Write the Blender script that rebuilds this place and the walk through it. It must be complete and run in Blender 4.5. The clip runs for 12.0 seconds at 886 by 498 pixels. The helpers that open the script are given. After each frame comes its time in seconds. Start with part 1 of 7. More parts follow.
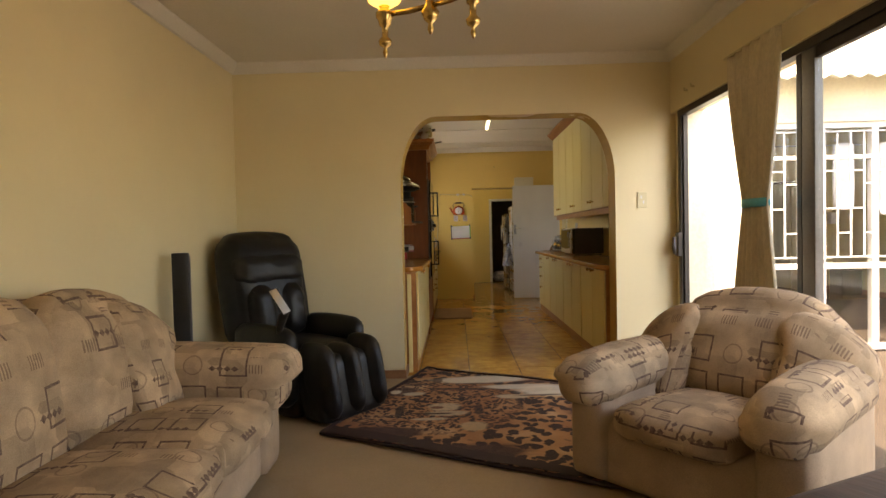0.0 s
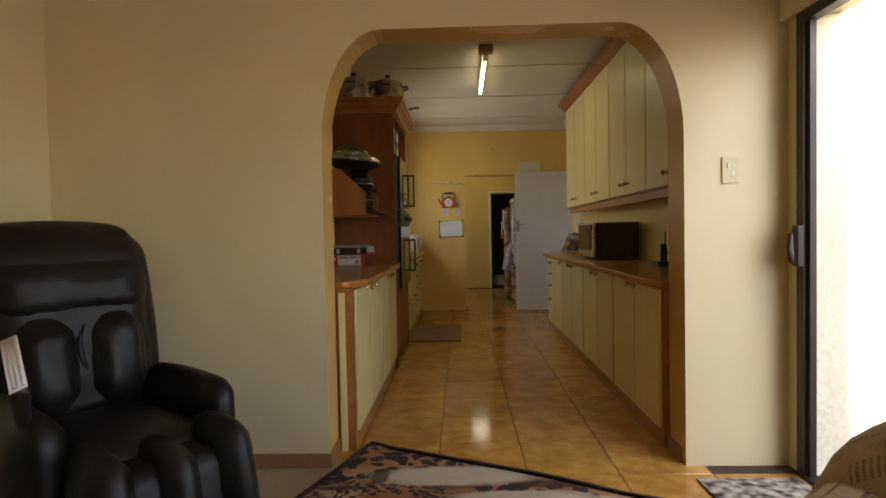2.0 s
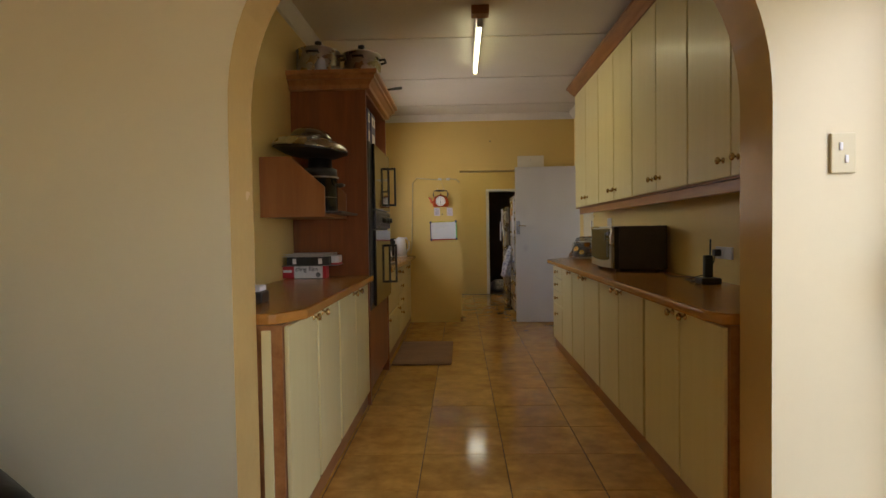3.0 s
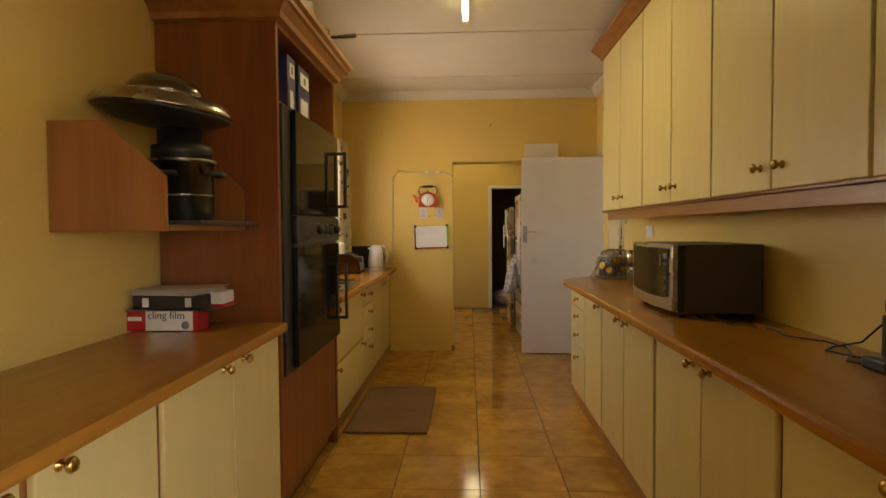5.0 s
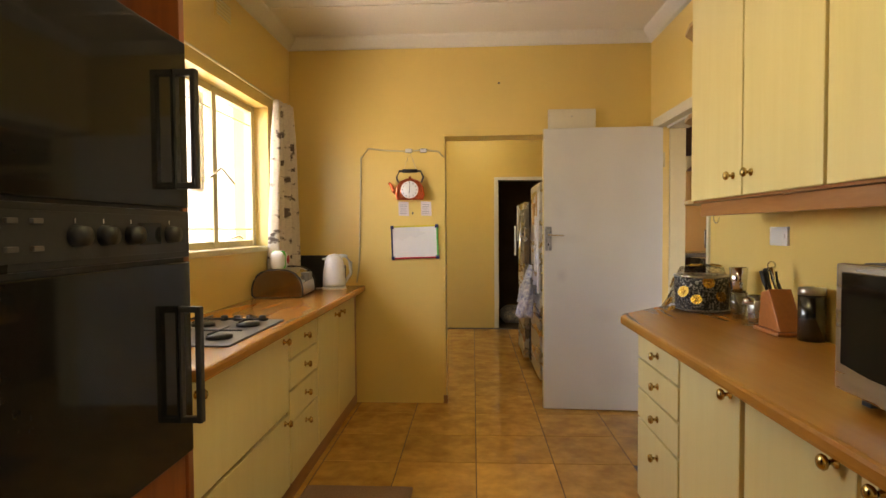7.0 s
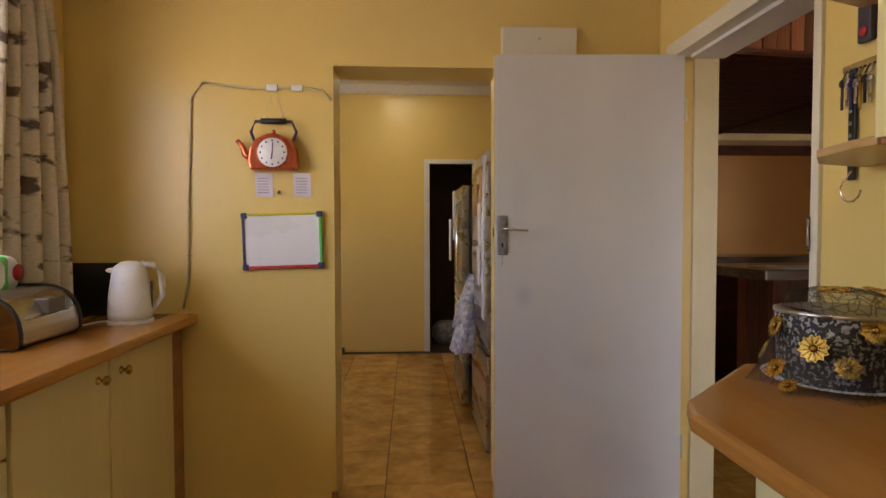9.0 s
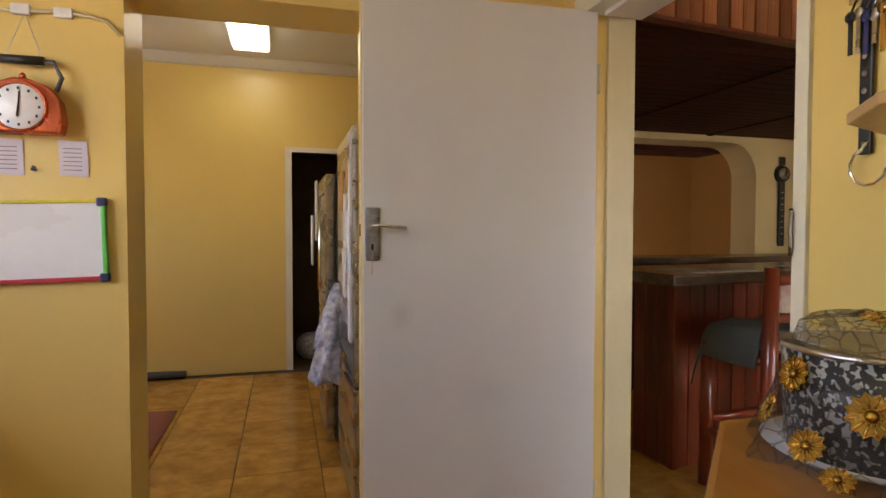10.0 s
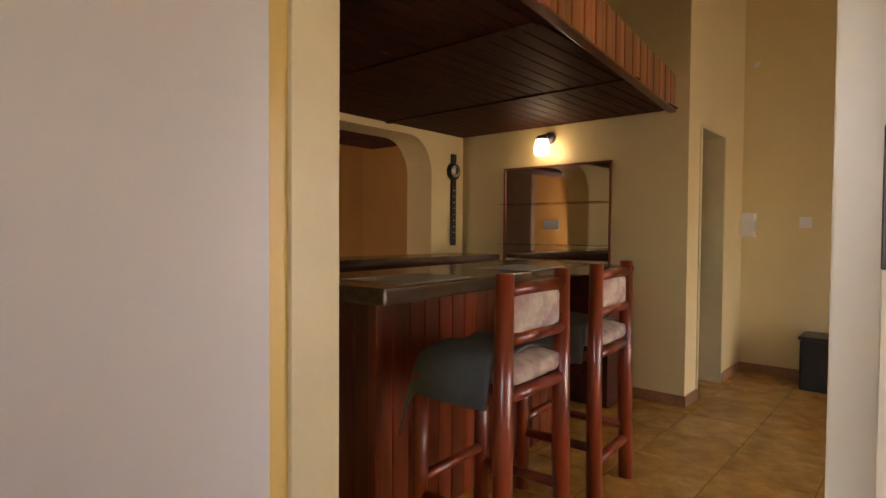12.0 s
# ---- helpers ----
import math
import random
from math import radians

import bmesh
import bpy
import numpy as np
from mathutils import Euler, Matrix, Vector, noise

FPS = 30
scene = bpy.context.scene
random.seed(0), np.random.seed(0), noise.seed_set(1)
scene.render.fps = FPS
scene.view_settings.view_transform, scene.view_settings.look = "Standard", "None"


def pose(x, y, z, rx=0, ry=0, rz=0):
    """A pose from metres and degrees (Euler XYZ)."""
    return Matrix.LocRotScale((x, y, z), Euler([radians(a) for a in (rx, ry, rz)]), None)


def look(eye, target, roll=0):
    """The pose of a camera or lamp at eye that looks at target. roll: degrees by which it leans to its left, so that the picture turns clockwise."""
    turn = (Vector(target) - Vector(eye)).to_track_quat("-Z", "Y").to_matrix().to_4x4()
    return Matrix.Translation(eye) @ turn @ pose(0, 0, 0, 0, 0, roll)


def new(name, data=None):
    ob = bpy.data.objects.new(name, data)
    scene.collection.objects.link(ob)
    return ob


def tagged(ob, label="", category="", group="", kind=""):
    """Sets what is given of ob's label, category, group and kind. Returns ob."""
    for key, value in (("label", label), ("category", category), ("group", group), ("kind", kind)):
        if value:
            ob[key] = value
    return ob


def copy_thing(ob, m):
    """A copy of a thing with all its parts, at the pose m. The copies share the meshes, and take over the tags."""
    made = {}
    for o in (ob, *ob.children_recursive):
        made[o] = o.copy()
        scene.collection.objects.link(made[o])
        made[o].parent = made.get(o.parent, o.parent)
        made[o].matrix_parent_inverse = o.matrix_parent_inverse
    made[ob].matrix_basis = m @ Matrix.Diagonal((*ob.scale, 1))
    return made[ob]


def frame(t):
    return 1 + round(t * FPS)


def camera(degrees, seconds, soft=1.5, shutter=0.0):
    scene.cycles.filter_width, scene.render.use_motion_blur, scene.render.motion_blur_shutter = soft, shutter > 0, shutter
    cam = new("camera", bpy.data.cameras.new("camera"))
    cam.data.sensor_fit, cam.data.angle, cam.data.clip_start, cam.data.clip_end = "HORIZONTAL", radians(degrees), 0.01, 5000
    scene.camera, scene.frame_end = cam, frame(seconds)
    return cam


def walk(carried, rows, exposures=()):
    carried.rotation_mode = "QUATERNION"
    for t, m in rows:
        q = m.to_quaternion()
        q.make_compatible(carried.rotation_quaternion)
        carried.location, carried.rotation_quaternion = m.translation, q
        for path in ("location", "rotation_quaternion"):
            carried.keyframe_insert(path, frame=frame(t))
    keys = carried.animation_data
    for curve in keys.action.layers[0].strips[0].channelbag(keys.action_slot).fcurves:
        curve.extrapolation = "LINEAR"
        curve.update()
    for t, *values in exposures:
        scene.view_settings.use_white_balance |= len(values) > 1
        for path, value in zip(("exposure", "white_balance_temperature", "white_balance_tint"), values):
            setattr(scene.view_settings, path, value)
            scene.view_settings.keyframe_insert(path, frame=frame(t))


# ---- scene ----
cam = camera(76.3, 12.0, 1.5)
PATH = [
    (0, (0.538, -0.903, 1.201), (0.489, 1.095, 1.147), -1.3),
    (0.5, (0.6, -0.457, 1.188), (0.538, 1.541, 1.129), -1.2),
    (1, (0.649, -0.004, 1.197), (0.585, 1.994, 1.138), -1.1),
    (1.5, (0.71, 0.509, 1.169), (0.647, 2.508, 1.111), -1.1),
    (2, (0.763, 0.989, 1.166), (0.698, 2.987, 1.109), -1.1),
    (2.5, (0.803, 1.483, 1.183), (0.741, 3.481, 1.125), -1.1),
    (3, (0.846, 1.917, 1.213), (0.782, 3.915, 1.151), -0.9),
    (3.2, (0.859, 2.09, 1.209), (0.8, 4.089, 1.152), -0.8),
    (4.8, (1.012, 3.294, 1.303), (0.921, 5.291, 1.228), -0.4),
    (5, (1.013, 3.444, 1.313), (0.922, 5.441, 1.24), -0.4),
    (5.5, (1.014, 3.799, 1.351), (0.92, 5.796, 1.281), -0.4),
    (5.8, (1.015, 4.018, 1.33), (0.923, 6.015, 1.266), -0.4),
    (6, (1.018, 4.206, 1.336), (0.923, 6.202, 1.268), -0.3),
    (6.5, (1.019, 4.686, 1.316), (0.921, 6.682, 1.25), -0.4),
    (6.7, (1.033, 4.905, 1.323), (0.926, 6.901, 1.253), -0.4),
    (8.3, (1.097, 6.351, 1.266), (1.064, 8.35, 1.204), -0.2),
    (8.5, (1.118, 6.51, 1.264), (1.118, 8.509, 1.197), -0.1),
    (9, (1.192, 6.858, 1.271), (1.307, 8.854, 1.204), -0.1),
    (9.5, (1.269, 7.175, 1.25), (1.57, 9.151, 1.186), -0.0),
    (10, (1.317, 7.487, 1.258), (1.861, 9.411, 1.194), 0.1),
    (10.5, (1.442, 7.789, 1.252), (2.184, 9.645, 1.192), 0.2),
    (11, (1.569, 8.055, 1.249), (2.533, 9.807, 1.193), 0.2),
    (11.5, (1.697, 8.261, 1.243), (2.939, 9.827, 1.182), 0.6),
    (12, (1.845, 8.405, 1.23), (3.354, 9.715, 1.175), 0.4),
]
EXPOSURES = [(0.0, 2.80, 8200, 16), (1.5, 2.70, 8000, 16), (2.1, 2.62, 7500, 17), (2.5, 2.72, 7000, 18), (3.0, 2.76, 7000, 18), (5.0, 3.22, 10300, 20), (6.5, 3.80, 8900, 17), (8.5, 3.25, 7200, 27), (9.5, 3.44, 7000, 23), (10.5, 3.70, 7600, 23), (11.0, 3.75, 7800, 22), (12.0, 3.7, 7900, 30)]
walk(cam, [(t, look(eye, target, roll)) for t, eye, target, roll in PATH], EXPOSURES)

# ---- world, sun, exposure ----
world = bpy.data.worlds.new("world")
scene.world = world
world.use_nodes = True
wn = world.node_tree.nodes
sky = wn.new("ShaderNodeTexSky")
sky.sky_type = "NISHITA"
sky.sun_disc = False
sky.sun_elevation, sky.sun_rotation = radians(58), radians(183)
wn["Background"].inputs["Strength"].default_value = 0.15
world.node_tree.links.new(sky.outputs["Color"], wn["Background"].inputs["Color"])
sun = new("sun", bpy.data.lights.new("sun", "SUN"))
sun.data.energy, sun.data.angle, sun.data.color = 2.8, radians(0.5), (1.0, 0.95, 0.87)
sun.matrix_world = look((-0.5, -5.3, 8.5), (0, 0, 0))

SCONCE_W, CHAND_W = 0.45, 0.9


def lamp(name, x, y, z, watts, colour, size=0.05):
    ob = new(name, bpy.data.lights.new(name, "POINT"))
    ob.data.energy, ob.data.color, ob.data.shadow_soft_size = watts, colour, size
    ob.location = (x, y, z)
    return ob


lamp("chandelier_bulb_light", 0.28, 1.25, 2.25, CHAND_W, (1, 0.72, 0.35))
lamp("wall_lamp_light", 5.86, 10.83, 1.90, SCONCE_W, (1, 0.87, 0.62), 0.04)


def area_light(name, place, aim, w, h, watts, colour):
    """A rectangular area lamp, standing for sky light at an opening or added as fill."""
    d = bpy.data.lights.new(name, "AREA")
    d.shape, d.size, d.size_y, d.energy, d.color = "RECTANGLE", w, h, watts, colour
    ob = new(name, d)
    ob.matrix_world = look(place, aim)
    return ob


area_light("skylight_patio", (2.31, 0.35, 1.10), (0, 0.35, 0.80), 3.0, 1.9, 1.85, (1.0, 0.97, 0.92))
# lamp added out of view above the open door to brighten the arch wall
area_light("skylight_open_door", (2.95, 2.75, 2.42), (1.55, 3.2, 0.55), 1.5, 0.5, 4.2, (1.0, 0.97, 0.92))
area_light("skylight_kitchen", (-0.62, 8.12, 1.68), (3.0, 8.12, 1.5), 1.75, 0.95, 1.55, (0.86, 0.93, 1.0))
# added area lamp under the lit tube, strengthening its own emission
area_light("tube_glow", (1.0, 6.56, 2.655), (1.0, 6.56, 0.0), 1.2, 0.04, 0.75, (0.98, 1.0, 0.60))
# lamp added at an assumed, unseen window to brighten the back room
area_light("skylight_back_room", (-1.22, 11.0, 1.6), (3.0, 11.0, 1.0), 1.2, 0.9, 0.36, (0.92, 1.0, 0.70))
# fill lamp added out of view; the orange room has no opening here
area_light("skylight_orange_room", (3.02, 12.12, 1.5), (4.8, 13.6, 1.25), 0.5, 1.2, 1.8, (1.0, 0.93, 0.82))
area_light("skylight_bar", (5.06, 4.72, 1.20), (5.06, 9.0, 1.20), 3.5, 1.9, 0.85, (1.0, 0.95, 0.86))


# ---- materials ----
def material(name, colour, rough=0.6, metal=0.0, spread=0.08, scale=4.0, bump=0.0, bump_scale=60.0, stretch=(1, 1, 1), second=None, coat=0.0,
             fine=0.03, spec=0.5, emit=None, detail=5.0, mottle=0.0):
    """A principled surface with colour variation at two scales and a fine relief."""
    m = bpy.data.materials.new(name)
    m.use_nodes = True
    n, l = m.node_tree.nodes, m.node_tree.links
    b = n["Principled BSDF"]
    co = n.new("ShaderNodeTexCoord")
    mp = n.new("ShaderNodeMapping")
    mp.inputs["Scale"].default_value = stretch
    l.new(co.outputs["Object"], mp.inputs["Vector"])
    big = n.new("ShaderNodeTexNoise")
    big.inputs["Scale"].default_value, big.inputs["Detail"].default_value = scale, detail
    l.new(mp.outputs["Vector"], big.inputs["Vector"])
    small = n.new("ShaderNodeTexNoise")
    small.inputs["Scale"].default_value, small.inputs["Detail"].default_value = bump_scale, 3.0
    l.new(mp.outputs["Vector"], small.inputs["Vector"])
    ramp = n.new("ShaderNodeValToRGB")
    lo = tuple(c * (1 - spread * 2) for c in colour) if second is None else second
    hi = tuple(min(1, c * (1 + spread)) for c in colour)
    ramp.color_ramp.elements[0].position, ramp.color_ramp.elements[1].position = 0.32, 0.68
    ramp.color_ramp.elements[0].color, ramp.color_ramp.elements[1].color = (*lo, 1), (*hi, 1)
    l.new(big.outputs["Fac"], ramp.inputs["Fac"])
    mix = n.new("ShaderNodeMix")
    mix.data_type, mix.blend_type = "RGBA", "MULTIPLY"
    mix.inputs["Factor"].default_value = 1.0
    r2 = n.new("ShaderNodeValToRGB")
    r2.color_ramp.elements[0].color = (1 - fine * 4, 1 - fine * 4, 1 - fine * 4, 1)
    r2.color_ramp.elements[1].color = (1, 1, 1, 1)
    r2.color_ramp.elements[0].position, r2.color_ramp.elements[1].position = 0.35, 0.65
    l.new(small.outputs["Fac"], r2.inputs["Fac"])
    l.new(ramp.outputs["Color"], mix.inputs["A"])
    l.new(r2.outputs["Color"], mix.inputs["B"])
    l.new(mix.outputs["Result"], b.inputs["Base Color"])
    rr = n.new("ShaderNodeMapRange")
    rr.inputs["To Min"].default_value, rr.inputs["To Max"].default_value = max(0.02, rough - (0.08 if rough > 0.2 else 0.03)), min(1, rough + (0.08 if rough > 0.2 else 0.03))
    l.new(big.outputs["Fac"], rr.inputs["Value"])
    l.new(rr.outputs["Result"], b.inputs["Roughness"])
    b.inputs["Metallic"].default_value = metal
    b.inputs["Coat Weight"].default_value = coat
    b.inputs["Coat Roughness"].default_value = 0.12
    b.inputs["Specular IOR Level"].default_value = spec
    if bump:
        bp = n.new("ShaderNodeBump")
        bp.inputs["Strength"].default_value, bp.inputs["Distance"].default_value = bump, 0.004
        l.new(small.outputs["Fac"], bp.inputs["Height"])
        l.new(bp.outputs["Normal"], b.inputs["Normal"])
    if emit:
        b.inputs["Emission Color"].default_value = (*emit[0], 1)
        b.inputs["Emission Strength"].default_value = emit[1]
    return m


def wood(name, dark, light, along="z", rough=0.4, coat=0.2, scale=5.0, random_tint=0.0):
    """Straight grain along one axis."""
    s = {"x": (0.12, 1, 1), "y": (1, 0.12, 1), "z": (1, 1, 0.08)}[along]
    m = bpy.data.materials.new(name)
    m.use_nodes = True
    n, l = m.node_tree.nodes, m.node_tree.links
    b = n["Principled BSDF"]
    co = n.new("ShaderNodeTexCoord")
    mp = n.new("ShaderNodeMapping")
    mp.inputs["Scale"].default_value = s
    l.new(co.outputs["Object"], mp.inputs["Vector"])
    a = n.new("ShaderNodeTexNoise")
    a.inputs["Scale"].default_value, a.inputs["Detail"].default_value, a.inputs["Distortion"].default_value = scale * 5, 6, 0.6
    c = n.new("ShaderNodeTexNoise")
    c.inputs["Scale"].default_value, c.inputs["Detail"].default_value = scale * 28, 3
    l.new(mp.outputs["Vector"], a.inputs["Vector"])
    l.new(mp.outputs["Vector"], c.inputs["Vector"])
    add = n.new("ShaderNodeMath")
    add.operation = "MULTIPLY_ADD"
    add.inputs[1].default_value = 0.35
    l.new(c.outputs["Fac"], add.inputs[0])
    l.new(a.outputs["Fac"], add.inputs[2])
    ramp = n.new("ShaderNodeValToRGB")
    ramp.color_ramp.elements[0].position, ramp.color_ramp.elements[1].position = 0.45, 0.9
    ramp.color_ramp.elements[0].color, ramp.color_ramp.elements[1].color = (*dark, 1), (*light, 1)
    l.new(add.outputs["Value"], ramp.inputs["Fac"])
    out = ramp.outputs["Color"]
    if random_tint:
        info = n.new("ShaderNodeObjectInfo")
        mr = n.new("ShaderNodeMapRange")
        mr.inputs["To Min"].default_value, mr.inputs["To Max"].default_value = 1 - random_tint, 1 + random_tint
        l.new(info.outputs["Random"], mr.inputs["Value"])
        hs = n.new("ShaderNodeHueSaturation")
        l.new(mr.outputs["Result"], hs.inputs["Value"])
        l.new(out, hs.inputs["Color"])
        out = hs.outputs["Color"]
    l.new(out, b.inputs["Base Color"])
    b.inputs["Roughness"].default_value = rough
    b.inputs["Coat Weight"].default_value, b.inputs["Coat Roughness"].default_value = coat, 0.15
    bp = n.new("ShaderNodeBump")
    bp.inputs["Strength"].default_value, bp.inputs["Distance"].default_value = 0.12, 0.001
    l.new(add.outputs["Value"], bp.inputs["Height"])
    l.new(bp.outputs["Normal"], b.inputs["Normal"])
    return m


def emitter(name, colour, strength):
    m = bpy.data.materials.new(name)
    m.use_nodes = True
    b = m.node_tree.nodes["Principled BSDF"]
    b.inputs["Base Color"].default_value = (*colour, 1)
    b.inputs["Emission Color"].default_value = (*colour, 1)
    b.inputs["Emission Strength"].default_value = strength
    return m


def glass(name, tint=(1, 1, 1), mirror=0.08):
    """A thin pane: mostly clear, with a reflection that grows at grazing angles."""
    m = bpy.data.materials.new(name)
    m.use_nodes = True
    n, l = m.node_tree.nodes, m.node_tree.links
    n.remove(n["Principled BSDF"])
    tr, gl, mx, fr = n.new("ShaderNodeBsdfTransparent"), n.new("ShaderNodeBsdfGlossy"), n.new("ShaderNodeMixShader"), n.new("ShaderNodeLayerWeight")
    pw, ad = n.new("ShaderNodeMath"), n.new("ShaderNodeMath")
    pw.operation, pw.inputs[1].default_value = "POWER", 4.0
    ad.operation, ad.inputs[1].default_value = "ADD", mirror * 0.5
    l.new(fr.outputs["Facing"], pw.inputs[0])
    l.new(pw.outputs["Value"], ad.inputs[0])
    tr.inputs["Color"].default_value = (*tint, 1)
    gl.inputs["Roughness"].default_value = 0.02
    l.new(ad.outputs["Value"], mx.inputs["Fac"])
    l.new(tr.outputs["BSDF"], mx.inputs[1])
    l.new(gl.outputs["BSDF"], mx.inputs[2])
    l.new(mx.outputs["Shader"], n["Material Output"].inputs["Surface"])
    return m


def patches(m, cells, lines_colour, base, back=(0.3, 0.2, 0.1)):
    """Turns a material's colour into printed fabric: outlined squares, rings and short bars scattered on a chenille ground."""
    n, l = m.node_tree.nodes, m.node_tree.links
    b = n["Principled BSDF"]
    geo = n.new("ShaderNodeTexCoord")
    uv = geo.outputs["UV"]
    def mask(kind, scale, keep, seed):
        mp = n.new("ShaderNodeMapping")
        mp.inputs["Scale"].default_value = (scale, scale, 1)
        mp.inputs["Location"].default_value = (seed * 0.37, seed * 0.61, 0)
        l.new(uv, mp.inputs["Vector"])
        fl = n.new("ShaderNodeVectorMath")
        fl.operation = "FRACTION"
        l.new(mp.outputs["Vector"], fl.inputs[0])
        fo = n.new("ShaderNodeVectorMath")
        fo.operation = "FLOOR"
        l.new(mp.outputs["Vector"], fo.inputs[0])
        rnd = n.new("ShaderNodeTexWhiteNoise")
        l.new(fo.outputs["Vector"], rnd.inputs["Vector"])
        sub = n.new("ShaderNodeVectorMath")
        sub.operation = "SUBTRACT"
        sub.inputs[1].default_value = (0.5, 0.5, 0)
        l.new(fl.outputs["Vector"], sub.inputs[0])
        def math_node(op, a, c=None, d=None):
            k = n.new("ShaderNodeMath")
            k.operation = op
            for i, v in enumerate((a, c, d)):
                if v is None:
                    continue
                if isinstance(v, (int, float)):
                    k.inputs[i].default_value = v
                else:
                    l.new(v, k.inputs[i])
            return k.outputs["Value"]
        if kind == "ring":
            ln = n.new("ShaderNodeVectorMath")
            ln.operation = "LENGTH"
            l.new(sub.outputs["Vector"], ln.inputs[0])
            d = ln.outputs["Value"]
            line = math_node("COMPARE", d, 0.27, 0.022)
        else:
            sx = n.new("ShaderNodeSeparateXYZ")
            ab = n.new("ShaderNodeVectorMath")
            ab.operation = "ABSOLUTE"
            l.new(sub.outputs["Vector"], ab.inputs[0])
            l.new(ab.outputs["Vector"], sx.inputs["Vector"])
            if kind == "square":
                d = math_node("MAXIMUM", sx.outputs["X"], sx.outputs["Y"])
                line = math_node("COMPARE", d, 0.33, 0.026)
            elif kind == "triangles":
                w = math_node("PINGPONG", math_node("MULTIPLY", sx.outputs["X"], 12.0), 1.0)
                lim = math_node("MULTIPLY", w, 0.07)
                line = math_node("MULTIPLY", math_node("LESS_THAN", sx.outputs["Y"], lim), math_node("LESS_THAN", sx.outputs["X"], 0.35))
            else:
                w = math_node("PINGPONG", math_node("MULTIPLY", sx.outputs["X"], 24.0), 1.0)
                line = math_node("MULTIPLY", math_node("MULTIPLY", math_node("GREATER_THAN", w, 0.5), math_node("LESS_THAN", sx.outputs["Y"], 0.13)),
                                 math_node("LESS_THAN", sx.outputs["X"], 0.22))
        on = math_node("LESS_THAN", rnd.outputs["Value"], keep)
        return math_node("MULTIPLY", line, on), math_node
    a, mn = mask("square", 6.0, 0.5, 1.3)
    c, _ = mask("ring", 6.6, 0.45, 4.1)
    t, _ = mask("triangles", 5.3, 0.5, 2.2)
    e, _ = mask("bars", 6.4, 0.55, 7.7)
    tot = mn("MAXIMUM", mn("MAXIMUM", a, mn("MULTIPLY", c, 0.5)), mn("MAXIMUM", t, mn("MULTIPLY", e, 0.7)))
    wob = n.new("ShaderNodeTexNoise")
    wob.inputs["Scale"].default_value = 60
    l.new(uv, wob.inputs["Vector"])
    tot = mn("MULTIPLY", tot, mn("ADD", wob.outputs["Fac"], 0.38))
    mx = n.new("ShaderNodeMix")
    mx.data_type = "RGBA"
    mx.inputs["B"].default_value = (*lines_colour, 1)
    old = b.inputs["Base Color"].links[0].from_socket
    cell = n.new("ShaderNodeTexVoronoi")
    cell.distance = "CHEBYCHEV"
    cell.inputs["Scale"].default_value, cell.inputs["Randomness"].default_value = 8.0, 0.7
    l.new(uv, cell.inputs["Vector"])
    pick = n.new("ShaderNodeSeparateColor")
    l.new(cell.outputs["Color"], pick.inputs["Color"])
    tone = n.new("ShaderNodeMapRange")
    tone.inputs["To Min"].default_value, tone.inputs["To Max"].default_value = 0.78, 1.18
    l.new(pick.outputs["Red"], tone.inputs["Value"])
    hs = n.new("ShaderNodeHueSaturation")
    l.new(tone.outputs["Result"], hs.inputs["Value"])
    l.new(old, hs.inputs["Color"])
    l.new(hs.outputs["Color"], mx.inputs["A"])
    l.new(tot, mx.inputs["Factor"])
    l.new(mx.outputs["Result"], b.inputs["Base Color"])
    return m


M = {}
M["wall"] = material("cream wall paint", (0.72, 0.61, 0.37), 0.42, spread=0.03, scale=1.1, bump=0.10, bump_scale=30, fine=0.002)
M["kwall"] = material("yellow gloss wall paint", (0.74, 0.53, 0.17), 0.32, spread=0.025, scale=1.2, bump=0.16, bump_scale=26, fine=0.002)
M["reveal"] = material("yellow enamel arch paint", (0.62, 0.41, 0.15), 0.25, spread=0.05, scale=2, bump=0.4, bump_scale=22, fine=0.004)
M["orange"] = material("orange wall paint", (0.58, 0.33, 0.11), 0.5, spread=0.04, scale=1.5, bump=0.2)
M["barwall"] = material("pale yellow wall paint", (0.70, 0.57, 0.29), 0.40, spread=0.03, scale=1.2, bump=0.12, bump_scale=26, fine=0.002)
M["ext"] = material("rough white exterior plaster", (0.76, 0.70, 0.54), 0.9, spread=0.04, scale=2, bump=0.8, bump_scale=40)
M["ceil"] = material("off-white ceiling paint", (0.70, 0.66, 0.58), 0.7, spread=0.03, scale=1.2, bump=0.1, fine=0.01)
M["white"] = material("white enamel", (0.74, 0.71, 0.66), 0.35, spread=0.03, scale=3, bump=0.05, fine=0.004)
M["doorpaint"] = material("white painted door with faint grey smudges", (0.62, 0.595, 0.555), 0.42, spread=0.035, scale=1.7, bump=0.04, stretch=(1, 1, 0.6), fine=0.002, detail=2)
# fuse box cream; on the door frame it puts daylight into the colour
M["cream_white"] = material("warm white enamel, also the near jamb's lit tone", (0.72, 0.66, 0.50), 0.35, spread=0.03, scale=3, bump=0.05, fine=0.004)
M["frame"] = material("cream enamel frame", (0.62, 0.53, 0.31), 0.38, spread=0.03, scale=4, bump=0.06, fine=0.004)
M["carpet"] = material("tan carpet", (0.40, 0.28, 0.15), 0.95, spread=0.06, scale=2, bump=0.9, bump_scale=220, fine=0.06)
M["grout"] = material("dark brown grout", (0.07, 0.045, 0.025), 0.8)
M["skirt"] = material("terracotta skirting tile", (0.34, 0.16, 0.07), 0.35, spread=0.1, scale=8, bump=0.1)
